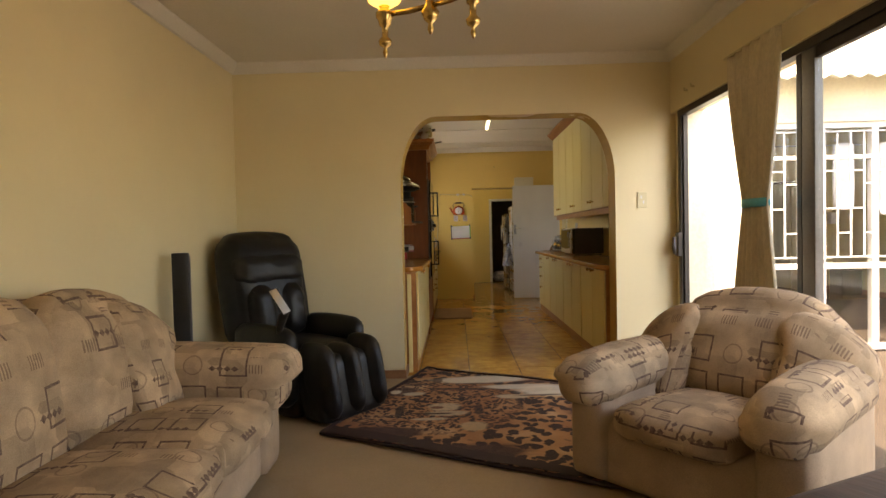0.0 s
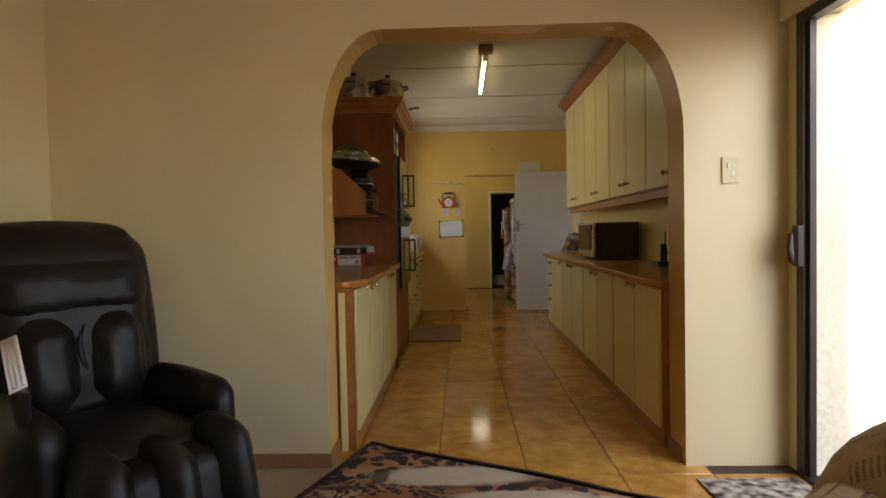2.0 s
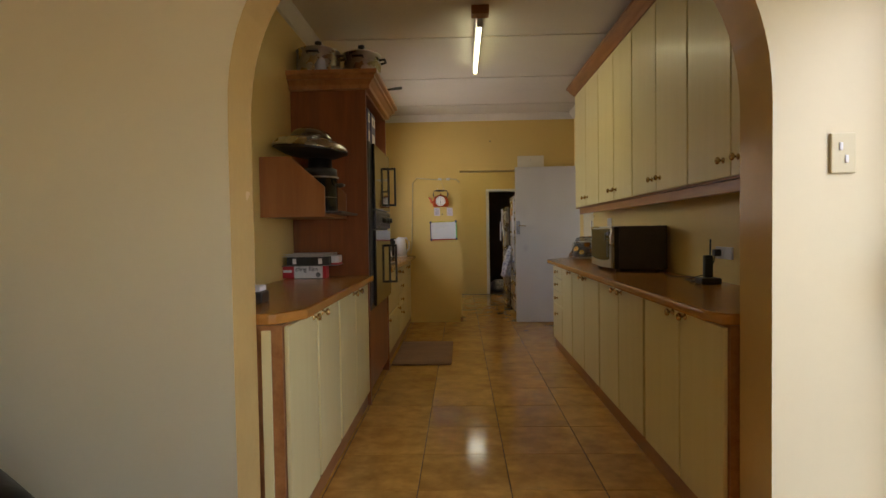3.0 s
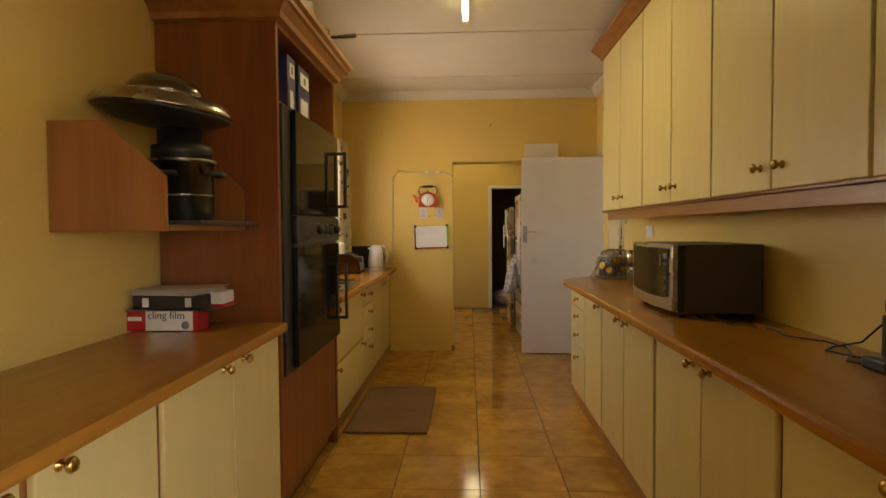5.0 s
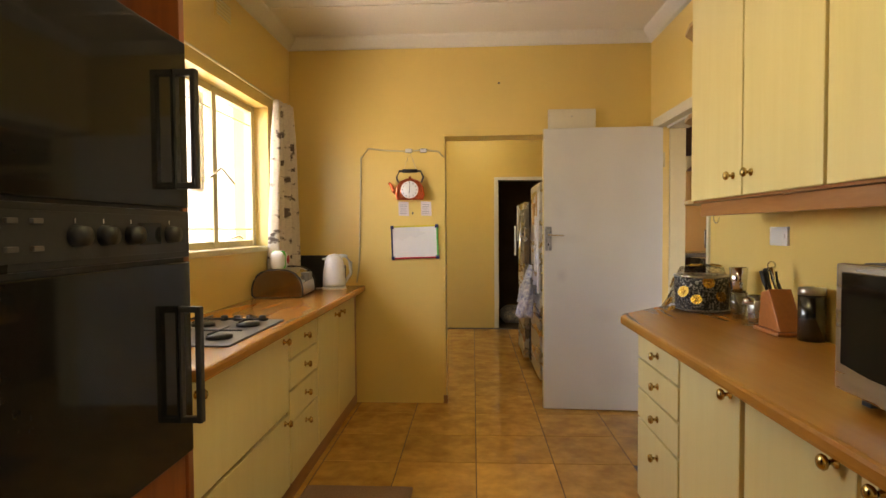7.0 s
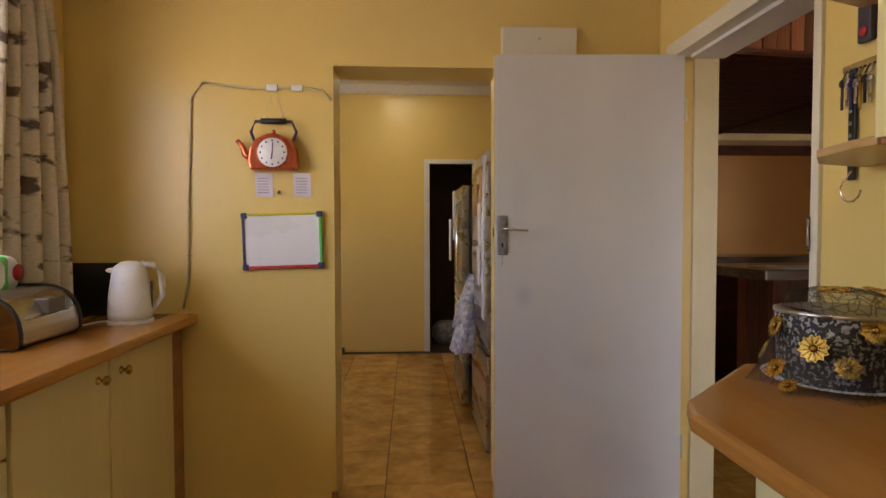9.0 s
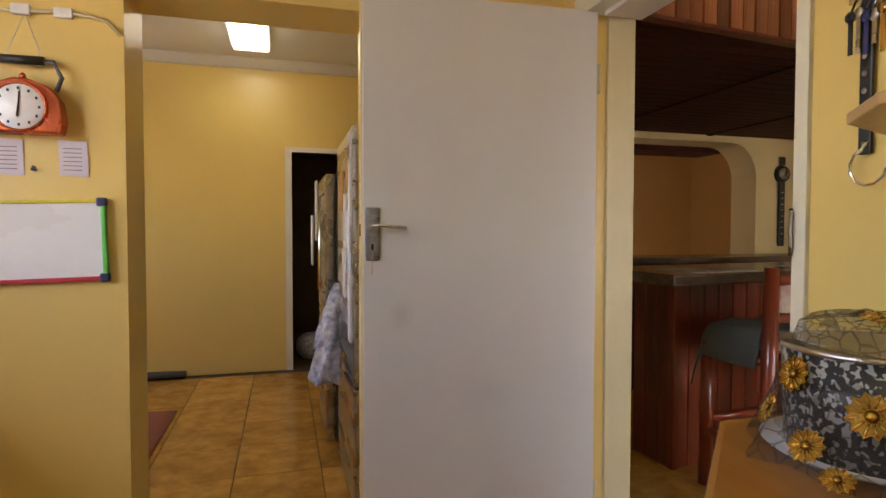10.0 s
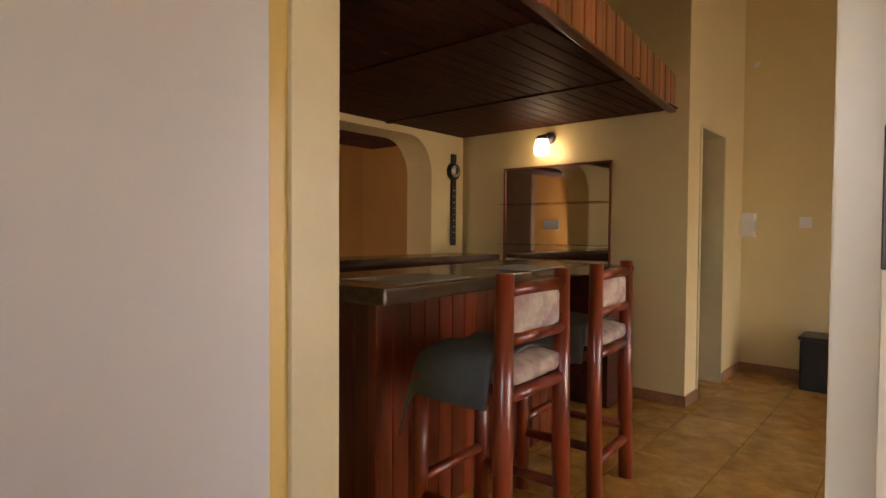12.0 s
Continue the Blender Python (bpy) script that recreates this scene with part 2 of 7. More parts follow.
M["paving"] = material("pale concrete paving", (0.64, 0.61, 0.55), 0.9, spread=0.1, scale=1.4, bump=0.6, bump_scale=50)
M["brown"] = wood("red-brown melamine", (0.17, 0.045, 0.012), (0.27, 0.080, 0.022), "z", 0.38, 0.15, 3.0)
M["shelf_wood"] = wood("orange-brown melamine", (0.26, 0.090, 0.024), (0.35, 0.135, 0.040), "z", 0.4, 0.15, 3.0)
M["browny"] = wood("red-brown moulding", (0.28, 0.10, 0.028), (0.42, 0.18, 0.055), "y", 0.35, 0.2, 3.0)
M["top"] = wood("cherry laminate worktop", (0.36, 0.145, 0.026), (0.43, 0.190, 0.040), "y", 0.26, 0.12, 1.6)
M["light_wood"] = wood("light oak edging", (0.42, 0.24, 0.09), (0.56, 0.34, 0.14), "y", 0.35, 0.2, 3.0)
M["cream"] = wood("cream grained cabinet door", (0.68, 0.565, 0.265), (0.715, 0.605, 0.30), "z", 0.40, 0.1, 3.0, 0.03)
M["brass"] = material("polished brass", (0.62, 0.43, 0.17), 0.22, 1.0, spread=0.1, scale=20)
M["chrome"] = material("chrome", (0.78, 0.76, 0.74), 0.12, 1.0, spread=0.05)
M["steel"] = material("brushed stainless steel", (0.52, 0.50, 0.47), 0.28, 1.0, spread=0.08, scale=12, stretch=(1, 0.1, 1))
M["black_glass"] = material("black oven glass", (0.012, 0.011, 0.010), 0.06, spread=0.1, spec=0.22)
M["black"] = material("black plastic", (0.018, 0.017, 0.017), 0.42, spread=0.1, bump=0.1)
M["dark_grey"] = material("dark grey enamel", (0.068, 0.058, 0.066), 0.42, spread=0.08)
M["leather"] = material("black leather", (0.010, 0.0095, 0.0095), 0.42, spread=0.2, scale=6, bump=1.0, bump_scale=11, coat=0.0, spec=0.32)
M["bronze"] = material("dark bronze aluminium", (0.030, 0.022, 0.018), 0.38, 0.3, spread=0.1)
M["grey_alu"] = material("grey aluminium stile", (0.16, 0.145, 0.13), 0.35, 0.5, spread=0.08)
M["plastic"] = material("white plastic", (0.75, 0.73, 0.72), 0.28, spread=0.02, fine=0.003)
M["paper"] = material("white paper", (0.74, 0.72, 0.72), 0.8, spread=0.03, fine=0.008)
M["red"] = material("red card", (0.55, 0.02, 0.03), 0.45, spread=0.04)
M["copper"] = material("red copper", (0.62, 0.14, 0.06), 0.25, 0.85, spread=0.12, scale=12)
M["green"] = material("green plastic", (0.10, 0.55, 0.10), 0.4)
M["yellow"] = material("yellow plastic", (0.72, 0.58, 0.04), 0.4)
M["navy"] = material("navy plastic", (0.03, 0.03, 0.12), 0.4)
M["teal"] = material("turquoise ribbon", (0.10, 0.50, 0.62), 0.5)
M["mat"] = material("pinkish brown bath mat", (0.30, 0.17, 0.105), 0.95, spread=0.08, bump=1.0, bump_scale=160, fine=0.06)
M["curtain"] = material("beige satin curtain", (0.66, 0.57, 0.40), 0.55, spread=0.07, scale=14, bump=0.3, bump_scale=120, stretch=(1, 1, 0.3))
M["kcurtain"] = material("printed kitchen curtain", (0.62, 0.54, 0.44), 0.7, spread=0.05, scale=9, second=(0.11, 0.075, 0.055), bump=0.2, detail=5, stretch=(1, 1, 1.9))
for e_, p_ in zip([k for k in M["kcurtain"].node_tree.nodes if k.bl_idname == "ShaderNodeValToRGB"][0].color_ramp.elements, (0.36, 0.43)):
    e_.position = p_
M["mahog"] = wood("mahogany boards", (0.095, 0.014, 0.005), (0.24, 0.042, 0.014), "z", 0.32, 0.35, 3.0, 0.25)
M["mahog_dark"] = wood("dark varnished ceiling board", (0.036, 0.0075, 0.004), (0.080, 0.018, 0.009), "x", 0.62, 0.0, 3.0)
M["mahog_dark"].node_tree.nodes["Principled BSDF"].inputs["Specular IOR Level"].default_value = 0.2
M["fascia"] = wood("varnished fascia slat", (0.16, 0.045, 0.015), (0.46, 0.17, 0.06), "z", 0.35, 0.3, 3.0, 0.45)
M["log"] = wood("varnished log wood", (0.12, 0.017, 0.006), (0.27, 0.045, 0.014), "z", 0.28, 0.4, 2.5)
M["bartop"] = wood("dark grained bar top", (0.045, 0.026, 0.018), (0.15, 0.095, 0.065), "x", 0.25, 0.4, 2.0)
M["placemat"] = material("grey-beige place mat", (0.50, 0.47, 0.41), 0.7, bump=0.4, bump_scale=120)
M["floral"] = material("faded floral cushion cloth", (0.50, 0.42, 0.32), 0.85, spread=0.1, scale=16, second=(0.36, 0.22, 0.20), bump=0.3)
M["greycloth"] = material("grey-green seat cloth", (0.135, 0.155, 0.150), 0.85, spread=0.12, bump=0.4, bump_scale=120)
M["mirror"] = material("mirror", (0.72, 0.70, 0.66), 0.02, 1.0, spread=0.0, fine=0.0)
M["glass"] = glass("window glass", (1, 1, 1), 0.05)
M["white_render"] = material("sunlit white boundary wall", (0.84, 0.83, 0.82), 0.9, spread=0.06, scale=0.8, bump=0.3)
M["panel_grey"] = material("dark oven control panel", (0.020, 0.018, 0.017), 0.3, spread=0.05, spec=0.3)
M["smoky_glass"] = material("smoky brown glass dome", (0.09, 0.06, 0.035), 0.06, spread=0.2, spec=0.9, coat=0.8)
M["drinking_glass"] = glass("clear glass", (0.85, 0.88, 0.9), 0.15)
M["sofa"] = patches(material("tan chenille with printed motifs", (0.48, 0.335, 0.20), 0.92, spread=0.16, scale=7, bump=0.6, bump_scale=260, fine=0.05), None, (0.11, 0.062, 0.042), None)
M["sofa_plain"] = material("plain tan chenille", (0.47, 0.335, 0.215), 0.92, spread=0.09, scale=5, bump=0.6, bump_scale=260, fine=0.05)
M["darkcloth"] = material("dark brown ribbed cloth", (0.075, 0.042, 0.028), 0.85, spread=0.2, scale=30, bump=0.6, stretch=(1, 0.1, 1))
M["tube"] = emitter("lit fluorescent tube", (0.98, 1.0, 0.66), 0.8)
M["tube2"] = emitter("lit ceiling light diffuser", (0.95, 1.0, 0.80), 1.0)
M["shade_lit"] = emitter("lit frosted glass shade", (1.0, 0.86, 0.58), 1.0)
M["amber"] = emitter("amber glass shade lit inside", (1.0, 0.62, 0.12), 0.5)
M["pillar_grey"] = material("grey lilac plaster", (0.42, 0.41, 0.43), 0.8, spread=0.1)
M["amber_unlit"] = material("amber glass", (0.62, 0.34, 0.08), 0.2)
M["redrug"] = material("faded red rug", (0.32, 0.09, 0.06), 0.95, spread=0.1, scale=9, second=(0.24, 0.10, 0.08), bump=0.8, bump_scale=160)
# dark brown carries the shade of the two rooms behind the doorways
M["room_shade"] = material("dark brown wall, shade put into the colour", (0.16, 0.11, 0.08), 0.8)


def tile_material():
    m = material("honey glazed ceramic tile", (0.58, 0.31, 0.075), 0.11, spread=0.10, scale=7, second=(0.42, 0.20, 0.045), bump=0.05, bump_scale=18, coat=0.0, fine=0.04, spec=0.31)
    n, l = m.node_tree.nodes, m.node_tree.links
    b = n["Principled BSDF"]
    info, mr, hs = n.new("ShaderNodeObjectInfo"), n.new("ShaderNodeMapRange"), n.new("ShaderNodeHueSaturation")
    mr.inputs["To Min"].default_value, mr.inputs["To Max"].default_value = 0.88, 1.10
    l.new(info.outputs["Random"], mr.inputs["Value"])
    l.new(mr.outputs["Result"], hs.inputs["Value"])
    l.new(b.inputs["Base Color"].links[0].from_socket, hs.inputs["Color"])
    l.new(hs.outputs["Color"], b.inputs["Base Color"])
    noise_nodes = [k for k in n if k.bl_idname == "ShaderNodeTexNoise"]
    add = n.new("ShaderNodeVectorMath")
    add.operation = "SCALE"
    cmb = n.new("ShaderNodeCombineXYZ")
    for i in range(3):
        l.new(info.outputs["Random"], cmb.inputs[i])
    l.new(cmb.outputs["Vector"], add.inputs[0])
    add.inputs["Scale"].default_value = 37.0
    off = n.new("ShaderNodeVectorMath")
    co = [k for k in n if k.bl_idname == "ShaderNodeTexCoord"][0]
    l.new(co.outputs["Object"], off.inputs[0])
    l.new(add.outputs["Vector"], off.inputs[1])
    for k in noise_nodes:
        l.new(off.outputs["Vector"], k.inputs["Vector"])
    return m


M["tile"] = tile_material()
M["badge_grey"] = material("grey ink", (0.2, 0.2, 0.2), 0.6)
M["dark_steel"] = material("smoky dark steel", (0.10, 0.095, 0.085), 0.2, 0.9, spread=0.2, scale=10)
M["terracotta"] = material("glazed terracotta", (0.45, 0.15, 0.045), 0.35, spread=0.1)


def blob(m, x, y, rx, ry, colour, strength=1.0, plane="xy", edge=0.35, warp=0.35):
    """Lays a soft-edged stain or patch of another colour, placed in the object's own metres."""
    n, l = m.node_tree.nodes, m.node_tree.links
    b = n["Principled BSDF"]
    co, mp, ns, ad, ln, mr, mx = (n.new(k) for k in ("ShaderNodeTexCoord", "ShaderNodeMapping", "ShaderNodeTexNoise", "ShaderNodeVectorMath", "ShaderNodeVectorMath", "ShaderNodeMapRange", "ShaderNodeMix"))
    mp.vector_type = "POINT"
    sx, sy = 1 / rx, 1 / ry
    mp.inputs["Scale"].default_value = (sx, sy, 0) if plane == "xy" else (sx, 0, sy)
    mp.inputs["Location"].default_value = (-x * sx, -y * sy, 0) if plane == "xy" else (-x * sx, 0, -y * sy)
    ns.inputs["Scale"].default_value, ns.inputs["Detail"].default_value = 1.8, 4
    l.new(co.outputs["Object"], mp.inputs["Vector"])
    l.new(mp.outputs["Vector"], ns.inputs["Vector"])
    ad.operation = "MULTIPLY_ADD"
    ad.inputs[1].default_value = (warp, warp, warp)
    l.new(ns.outputs["Color"], ad.inputs[0])
    l.new(mp.outputs["Vector"], ad.inputs[2])
    sb = n.new("ShaderNodeVectorMath")
    sb.operation = "SUBTRACT"
    sb.inputs[1].default_value = (warp / 2, warp / 2, warp / 2)
    l.new(ad.outputs["Vector"], sb.inputs[0])
    ln.operation = "LENGTH"
    l.new(sb.outputs["Vector"], ln.inputs[0])
    mr.inputs["From Min"].default_value, mr.inputs["From Max"].default_value = 1.0, 1.0 - edge
    mr.inputs["To Max"].default_value = strength
    l.new(ln.outputs["Value"], mr.inputs["Value"])
    mx.data_type = "RGBA"
    mx.inputs["B"].default_value = (*colour, 1)
    l.new(b.inputs["Base Color"].links[0].from_socket, mx.inputs["A"])
    l.new(mr.outputs["Result"], mx.inputs["Factor"])
    l.new(mx.outputs["Result"], b.inputs["Base Color"])


blob(M["doorpaint"], 0.70, 0.98, 0.05, 0.06, (0.42, 0.38, 0.40), 0.45, "xz", 0.9)
blob(M["doorpaint"], 0.40, 0.70, 0.12, 0.08, (0.48, 0.44, 0.43), 0.30, "xz", 0.9)
blob(M["doorpaint"], 0.72, 1.45, 0.07, 0.10, (0.50, 0.46, 0.45), 0.28, "xz", 0.9)
blob(M["doorpaint"], 0.30, 0.25, 0.20, 0.16, (0.50, 0.44, 0.40), 0.28, "xz", 0.9)
blob(M["doorpaint"], 0.66, 1.25, 0.16, 0.05, (0.50, 0.46, 0.44), 0.30, "xz", 0.9)


def rug_material():
    """Animal print: leopard rosettes on tan, with pale tufts and a dark border."""
    m = bpy.data.materials.new("plush animal print")
    m.use_nodes = True
    n, l = m.node_tree.nodes, m.node_tree.links
    b = n["Principled BSDF"]
    co = n.new("ShaderNodeTexCoord")
    big = n.new("ShaderNodeTexNoise")
    big.inputs["Scale"].default_value, big.inputs["Detail"].default_value = 2.3, 2
    l.new(co.outputs["Object"], big.inputs["Vector"])
    warp = n.new("ShaderNodeTexNoise")
    warp.inputs["Scale"].default_value = 9
    l.new(co.outputs["Object"], warp.inputs["Vector"])
    wm = n.new("ShaderNodeVectorMath")
    wm.operation = "MULTIPLY_ADD"
    wm.inputs[1].default_value = (0.13, 0.13, 0.0)
    l.new(warp.outputs["Color"], wm.inputs[0])
    l.new(co.outputs["Object"], wm.inputs[2])
    sizes = []
    for scale, lo, hi in ((30, 0.43, 0.55), (14, 0.47, 0.54)):
        v = n.new("ShaderNodeTexVoronoi")
        v.inputs["Scale"].default_value = scale
        l.new(wm.outputs["Vector"], v.inputs["Vector"])
        k = n.new("ShaderNodeMapRange")
        k.inputs["From Min"].default_value, k.inputs["From Max"].default_value = lo, hi
        l.new(v.outputs["Distance"], k.inputs["Value"])
        sizes.append(k)
    far = n.new("ShaderNodeVectorMath")
    far.operation, far.inputs[1].default_value = "DISTANCE", (0.40, 3.05, 0.03)
    l.new(wm.outputs["Vector"], far.inputs[0])
    body = n.new("ShaderNodeMapRange")
    body.inputs["From Min"].default_value, body.inputs["From Max"].default_value = 0.52, 0.66
    l.new(far.outputs["Value"], body.inputs["Value"])
    lt = n.new("ShaderNodeMix")
    l.new(body.outputs["Result"], lt.inputs["Factor"])
    l.new(sizes[0].outputs["Result"], lt.inputs["A"])
    l.new(sizes[1].outputs["Result"], lt.inputs["B"])
    base = n.new("ShaderNodeValToRGB")
    e = base.color_ramp.elements
    e[0].position, e[0].color = 0.45, (0.28, 0.12, 0.048, 1)
    e[1].position, e[1].color = 0.74, (0.50, 0.34, 0.20, 1)
    mid = e.new(0.60)
    mid.color = (0.38, 0.20, 0.09, 1)
    l.new(big.outputs["Fac"], base.inputs["Fac"])
    mx = n.new("ShaderNodeMix")
    mx.data_type = "RGBA"
    mx.inputs["A"].default_value = (0.030, 0.012, 0.010, 1)
    l.new(base.outputs["Color"], mx.inputs["B"])
    l.new(lt.outputs["Result"], mx.inputs["Factor"])
    l.new(mx.outputs["Result"], b.inputs["Base Color"])
    b.inputs["Roughness"].default_value = 0.9
    fn = n.new("ShaderNodeTexNoise")
    fn.inputs["Scale"].default_value = 140
    l.new(co.outputs["Object"], fn.inputs["Vector"])
    bp = n.new("ShaderNodeBump")
    bp.inputs["Strength"].default_value, bp.inputs["Distance"].default_value = 0.8, 0.006
    l.new(fn.outputs["Fac"], bp.inputs["Height"])
    l.new(bp.outputs["Normal"], b.inputs["Normal"])
    return m


M["rug"] = rug_material()
RUG_PATCHES = ((1.00, 3.40, 0.34, 0.07, (0.50, 0.43, 0.33), 0.9), (1.28, 3.20, 0.26, 0.07, (0.52, 0.45, 0.36), 0.9), (0.92, 3.14, 0.15, 0.06, (0.46, 0.36, 0.24), 0.8), (1.15, 3.52, 0.22, 0.04, (0.05, 0.02, 0.015), 0.8), (0.72, 3.62, 0.46, 0.12, (0.56, 0.49, 0.38), 0.85), (1.25, 3.28, 0.34, 0.16, (0.56, 0.49, 0.38), 0.85), (0.45, 2.80, 0.17, 0.06, (0.46, 0.37, 0.25), 0.7),
               (0.34, 2.68, 0.14, 0.035, (0.50, 0.42, 0.30), 0.7), (0.10, 3.30, 0.16, 0.14, (0.05, 0.02, 0.015), 0.85), (0.05, 2.42, 0.34, 0.12, (0.045, 0.018, 0.015), 0.95),
               (0.55, 2.12, 0.45, 0.13, (0.045, 0.018, 0.015), 0.95), (0.13, 2.84, 0.035, 0.15, (0.02, 0.01, 0.01), 0.9), (1.45, 2.75, 0.25, 0.25, (0.05, 0.02, 0.02), 0.8),
               (0.43, 2.93, 0.13, 0.09, (0.50, 0.40, 0.26), 0.7), (0.37, 2.80, 0.15, 0.020, (0.03, 0.012, 0.01), 0.95), (0.50, 2.72, 0.12, 0.016, (0.03, 0.012, 0.01), 0.9),
               (0.38, 2.92, 0.055, 0.030, (0.12, 0.04, 0.02), 0.9), (0.27, 3.05, 0.050, 0.022, (0.02, 0.01, 0.01), 0.95), (0.56, 3.08, 0.055, 0.024, (0.02, 0.01, 0.01), 0.95),
               (0.57, 3.34, 0.28, 0.035, (0.03, 0.012, 0.01), 0.85), (0.20, 3.22, 0.10, 0.05, (0.50, 0.42, 0.30), 0.8), (0.66, 2.86, 0.035, 0.12, (0.03, 0.012, 0.01), 0.8),
               (1.12, 3.16, 0.22, 0.020, (0.04, 0.02, 0.015), 0.8), (0.36, 3.62, 0.05, 0.10, (0.04, 0.02, 0.015), 0.8), (0.20, 3.50, 0.16, 0.03, (0.04, 0.02, 0.015), 0.8),
               (0.06, 3.28, 0.05, 0.06, (0.60, 0.53, 0.42), 0.9), (0.62, 2.52, 0.10, 0.10, (0.44, 0.33, 0.19), 0.75), (0.70, 3.50, 0.16, 0.018, (0.05, 0.03, 0.02), 0.7))


# ---- mesh helpers ----
def box(x0, x1, y0, y1, z0, z1, bevel=0.0, seg=2, bm=None):
    """Adds a box to bm (or a new one), with rounded edges."""
    own = bmesh.new()
    bmesh.ops.create_cube(own, size=1)
    for v in own.verts:
        v.co = ((x0 + x1) / 2 + v.co.x * abs(x1 - x0), (y0 + y1) / 2 + v.co.y * abs(y1 - y0), (z0 + z1) / 2 + v.co.z * abs(z1 - z0))
    if bevel:
        bmesh.ops.bevel(own, geom=own.edges, offset=bevel, segments=seg, affect="EDGES", profile=0.6)
    return join(bm, own)


def join(bm, own):
    if bm is None:
        return own
    me = bpy.data.meshes.new("tmp")
    own.to_mesh(me)
    own.free()
    bm.from_mesh(me)
    bpy.data.meshes.remove(me)
    return bm


def prism(points, z0, z1, axis="z", bevel=0.0, bm=None):
    """Extrudes a polygon of 2D points along an axis. axis x: points are (y, z); y: (x, z); z: (x, y)."""
    own = bmesh.new()
    def put(p, h):
        return {"x": (h, p[0], p[1]), "y": (p[0], h, p[1]), "z": (p[0], p[1], h)}[axis]
    a = [own.verts.new(put(p, z0)) for p in points]
    c = [own.verts.new(put(p, z1)) for p in points]
    k = len(points)
    own.faces.new(a)
    own.faces.new(c)
    for i in range(k):
        own.faces.new((a[i], a[(i + 1) % k], c[(i + 1) % k], c[i]))
    bmesh.ops.recalc_face_normals(own, faces=own.faces)
    if bevel:
        bmesh.ops.bevel(own, geom=own.edges, offset=bevel, segments=2, affect="EDGES", profile=0.6)
    return join(bm, own)


def lathe(profile, n=24, centre=(0, 0, 0), axis="z", bm=None):
    """Turns a profile of (radius, height) about an axis."""
    own = bmesh.new()
    rings = []
    for r, h in profile:
        ring = []
        for i in range(n):
            a = 2 * math.pi * i / n
            u, w = r * math.cos(a), r * math.sin(a)
            p = {"z": (u, w, h), "x": (h, u, w), "y": (u, h, w)}[axis]
            ring.append(own.verts.new(Vector(p) + Vector(centre)))
        rings.append(ring)
    for a, c in zip(rings, rings[1:]):
        for i in range(n):
            own.faces.new((a[i], a[(i + 1) % n], c[(i + 1) % n], c[i]))
    own.faces.new(rings[0])
    own.faces.new(rings[-1])
    bmesh.ops.recalc_face_normals(own, faces=own.faces)
    for f in own.faces:
        f.smooth = True
    return join(bm, own)


def pipe(points, r, n=8, bm=None, closed=False):
    """A round bar through the points."""
    own = bmesh.new()
    pts = [Vector(p) for p in points]
    rings = []
    k = len(pts)
    for i, p in enumerate(pts):
        if closed:
            d = pts[(i + 1) % k] - pts[i - 1]
        else:
            d = pts[min(i + 1, k - 1)] - pts[max(i - 1, 0)]
        d.normalize()
        up = Vector((0, 0, 1)) if abs(d.z) < 0.9 else Vector((1, 0, 0))
        s = d.cross(up).normalized()
        t = d.cross(s)
        rad = r[i] if isinstance(r, (list, tuple)) else r
        rings.append([own.verts.new(p + s * rad * math.cos(2 * math.pi * j / n) + t * rad * math.sin(2 * math.pi * j / n)) for j in range(n)])
    pairs = list(zip(rings, rings[1:])) + ([(rings[-1], rings[0])] if closed else [])
    for a, c in pairs:
        for j in range(n):
            own.faces.new((a[j], a[(j + 1) % n], c[(j + 1) % n], c[j]))
    if not closed:
        own.faces.new(rings[0])
        own.faces.new(rings[-1])
    bmesh.ops.recalc_face_normals(own, faces=own.faces)
    for f in own.faces:
        f.smooth = True
    return join(bm, own)


def mesh_object(name, bm, mat, smooth=False):
    me = bpy.data.meshes.new(name)
    if smooth:
        for f in bm.faces:
            f.smooth = True
    bm.to_mesh(me)
    bm.free()
    me.materials.append(M[mat] if isinstance(mat, str) else mat)
    return new(name, me)


def part(name, bm, mat, parent, label="", smooth=False):
    ob = mesh_object(name, bm, mat, smooth)
    ob.parent = parent
    return tagged(ob, label=label)


def thing(name, label, category, place=(0, 0, 0), turn=0, group=""):
    ob = new(name)
    ob.matrix_world = pose(*place, 0, 0, turn)
    return tagged(ob, label, category, group)


def single(name, bm, mat, label, category, smooth=False, group=""):
    return tagged(mesh_object(name, bm, mat, smooth), label, category, group)


def struct(name, bm, mat, label="", smooth=False):
    return tagged(mesh_object(name, bm, mat, smooth), label or name.replace("_", " "), "", kind="structure")


def boxuv(ob, size=1.0):
    """Box-projected texture coordinates in metres."""
    me = ob.data
    uv = me.uv_layers.new(name="uv")
    for poly in me.polygons:
        nx, ny, nz = (abs(c) for c in poly.normal)
        for li in poly.loop_indices:
            c = me.vertices[me.loops[li].vertex_index].co
            if nz >= nx and nz >= ny:
                p = (c.x, c.y)
            elif nx >= ny:
                p = (c.y, c.z)
            else:
                p = (c.x, c.z)
            uv.data[li].uv = (p[0] / size, p[1] / size)
    return ob


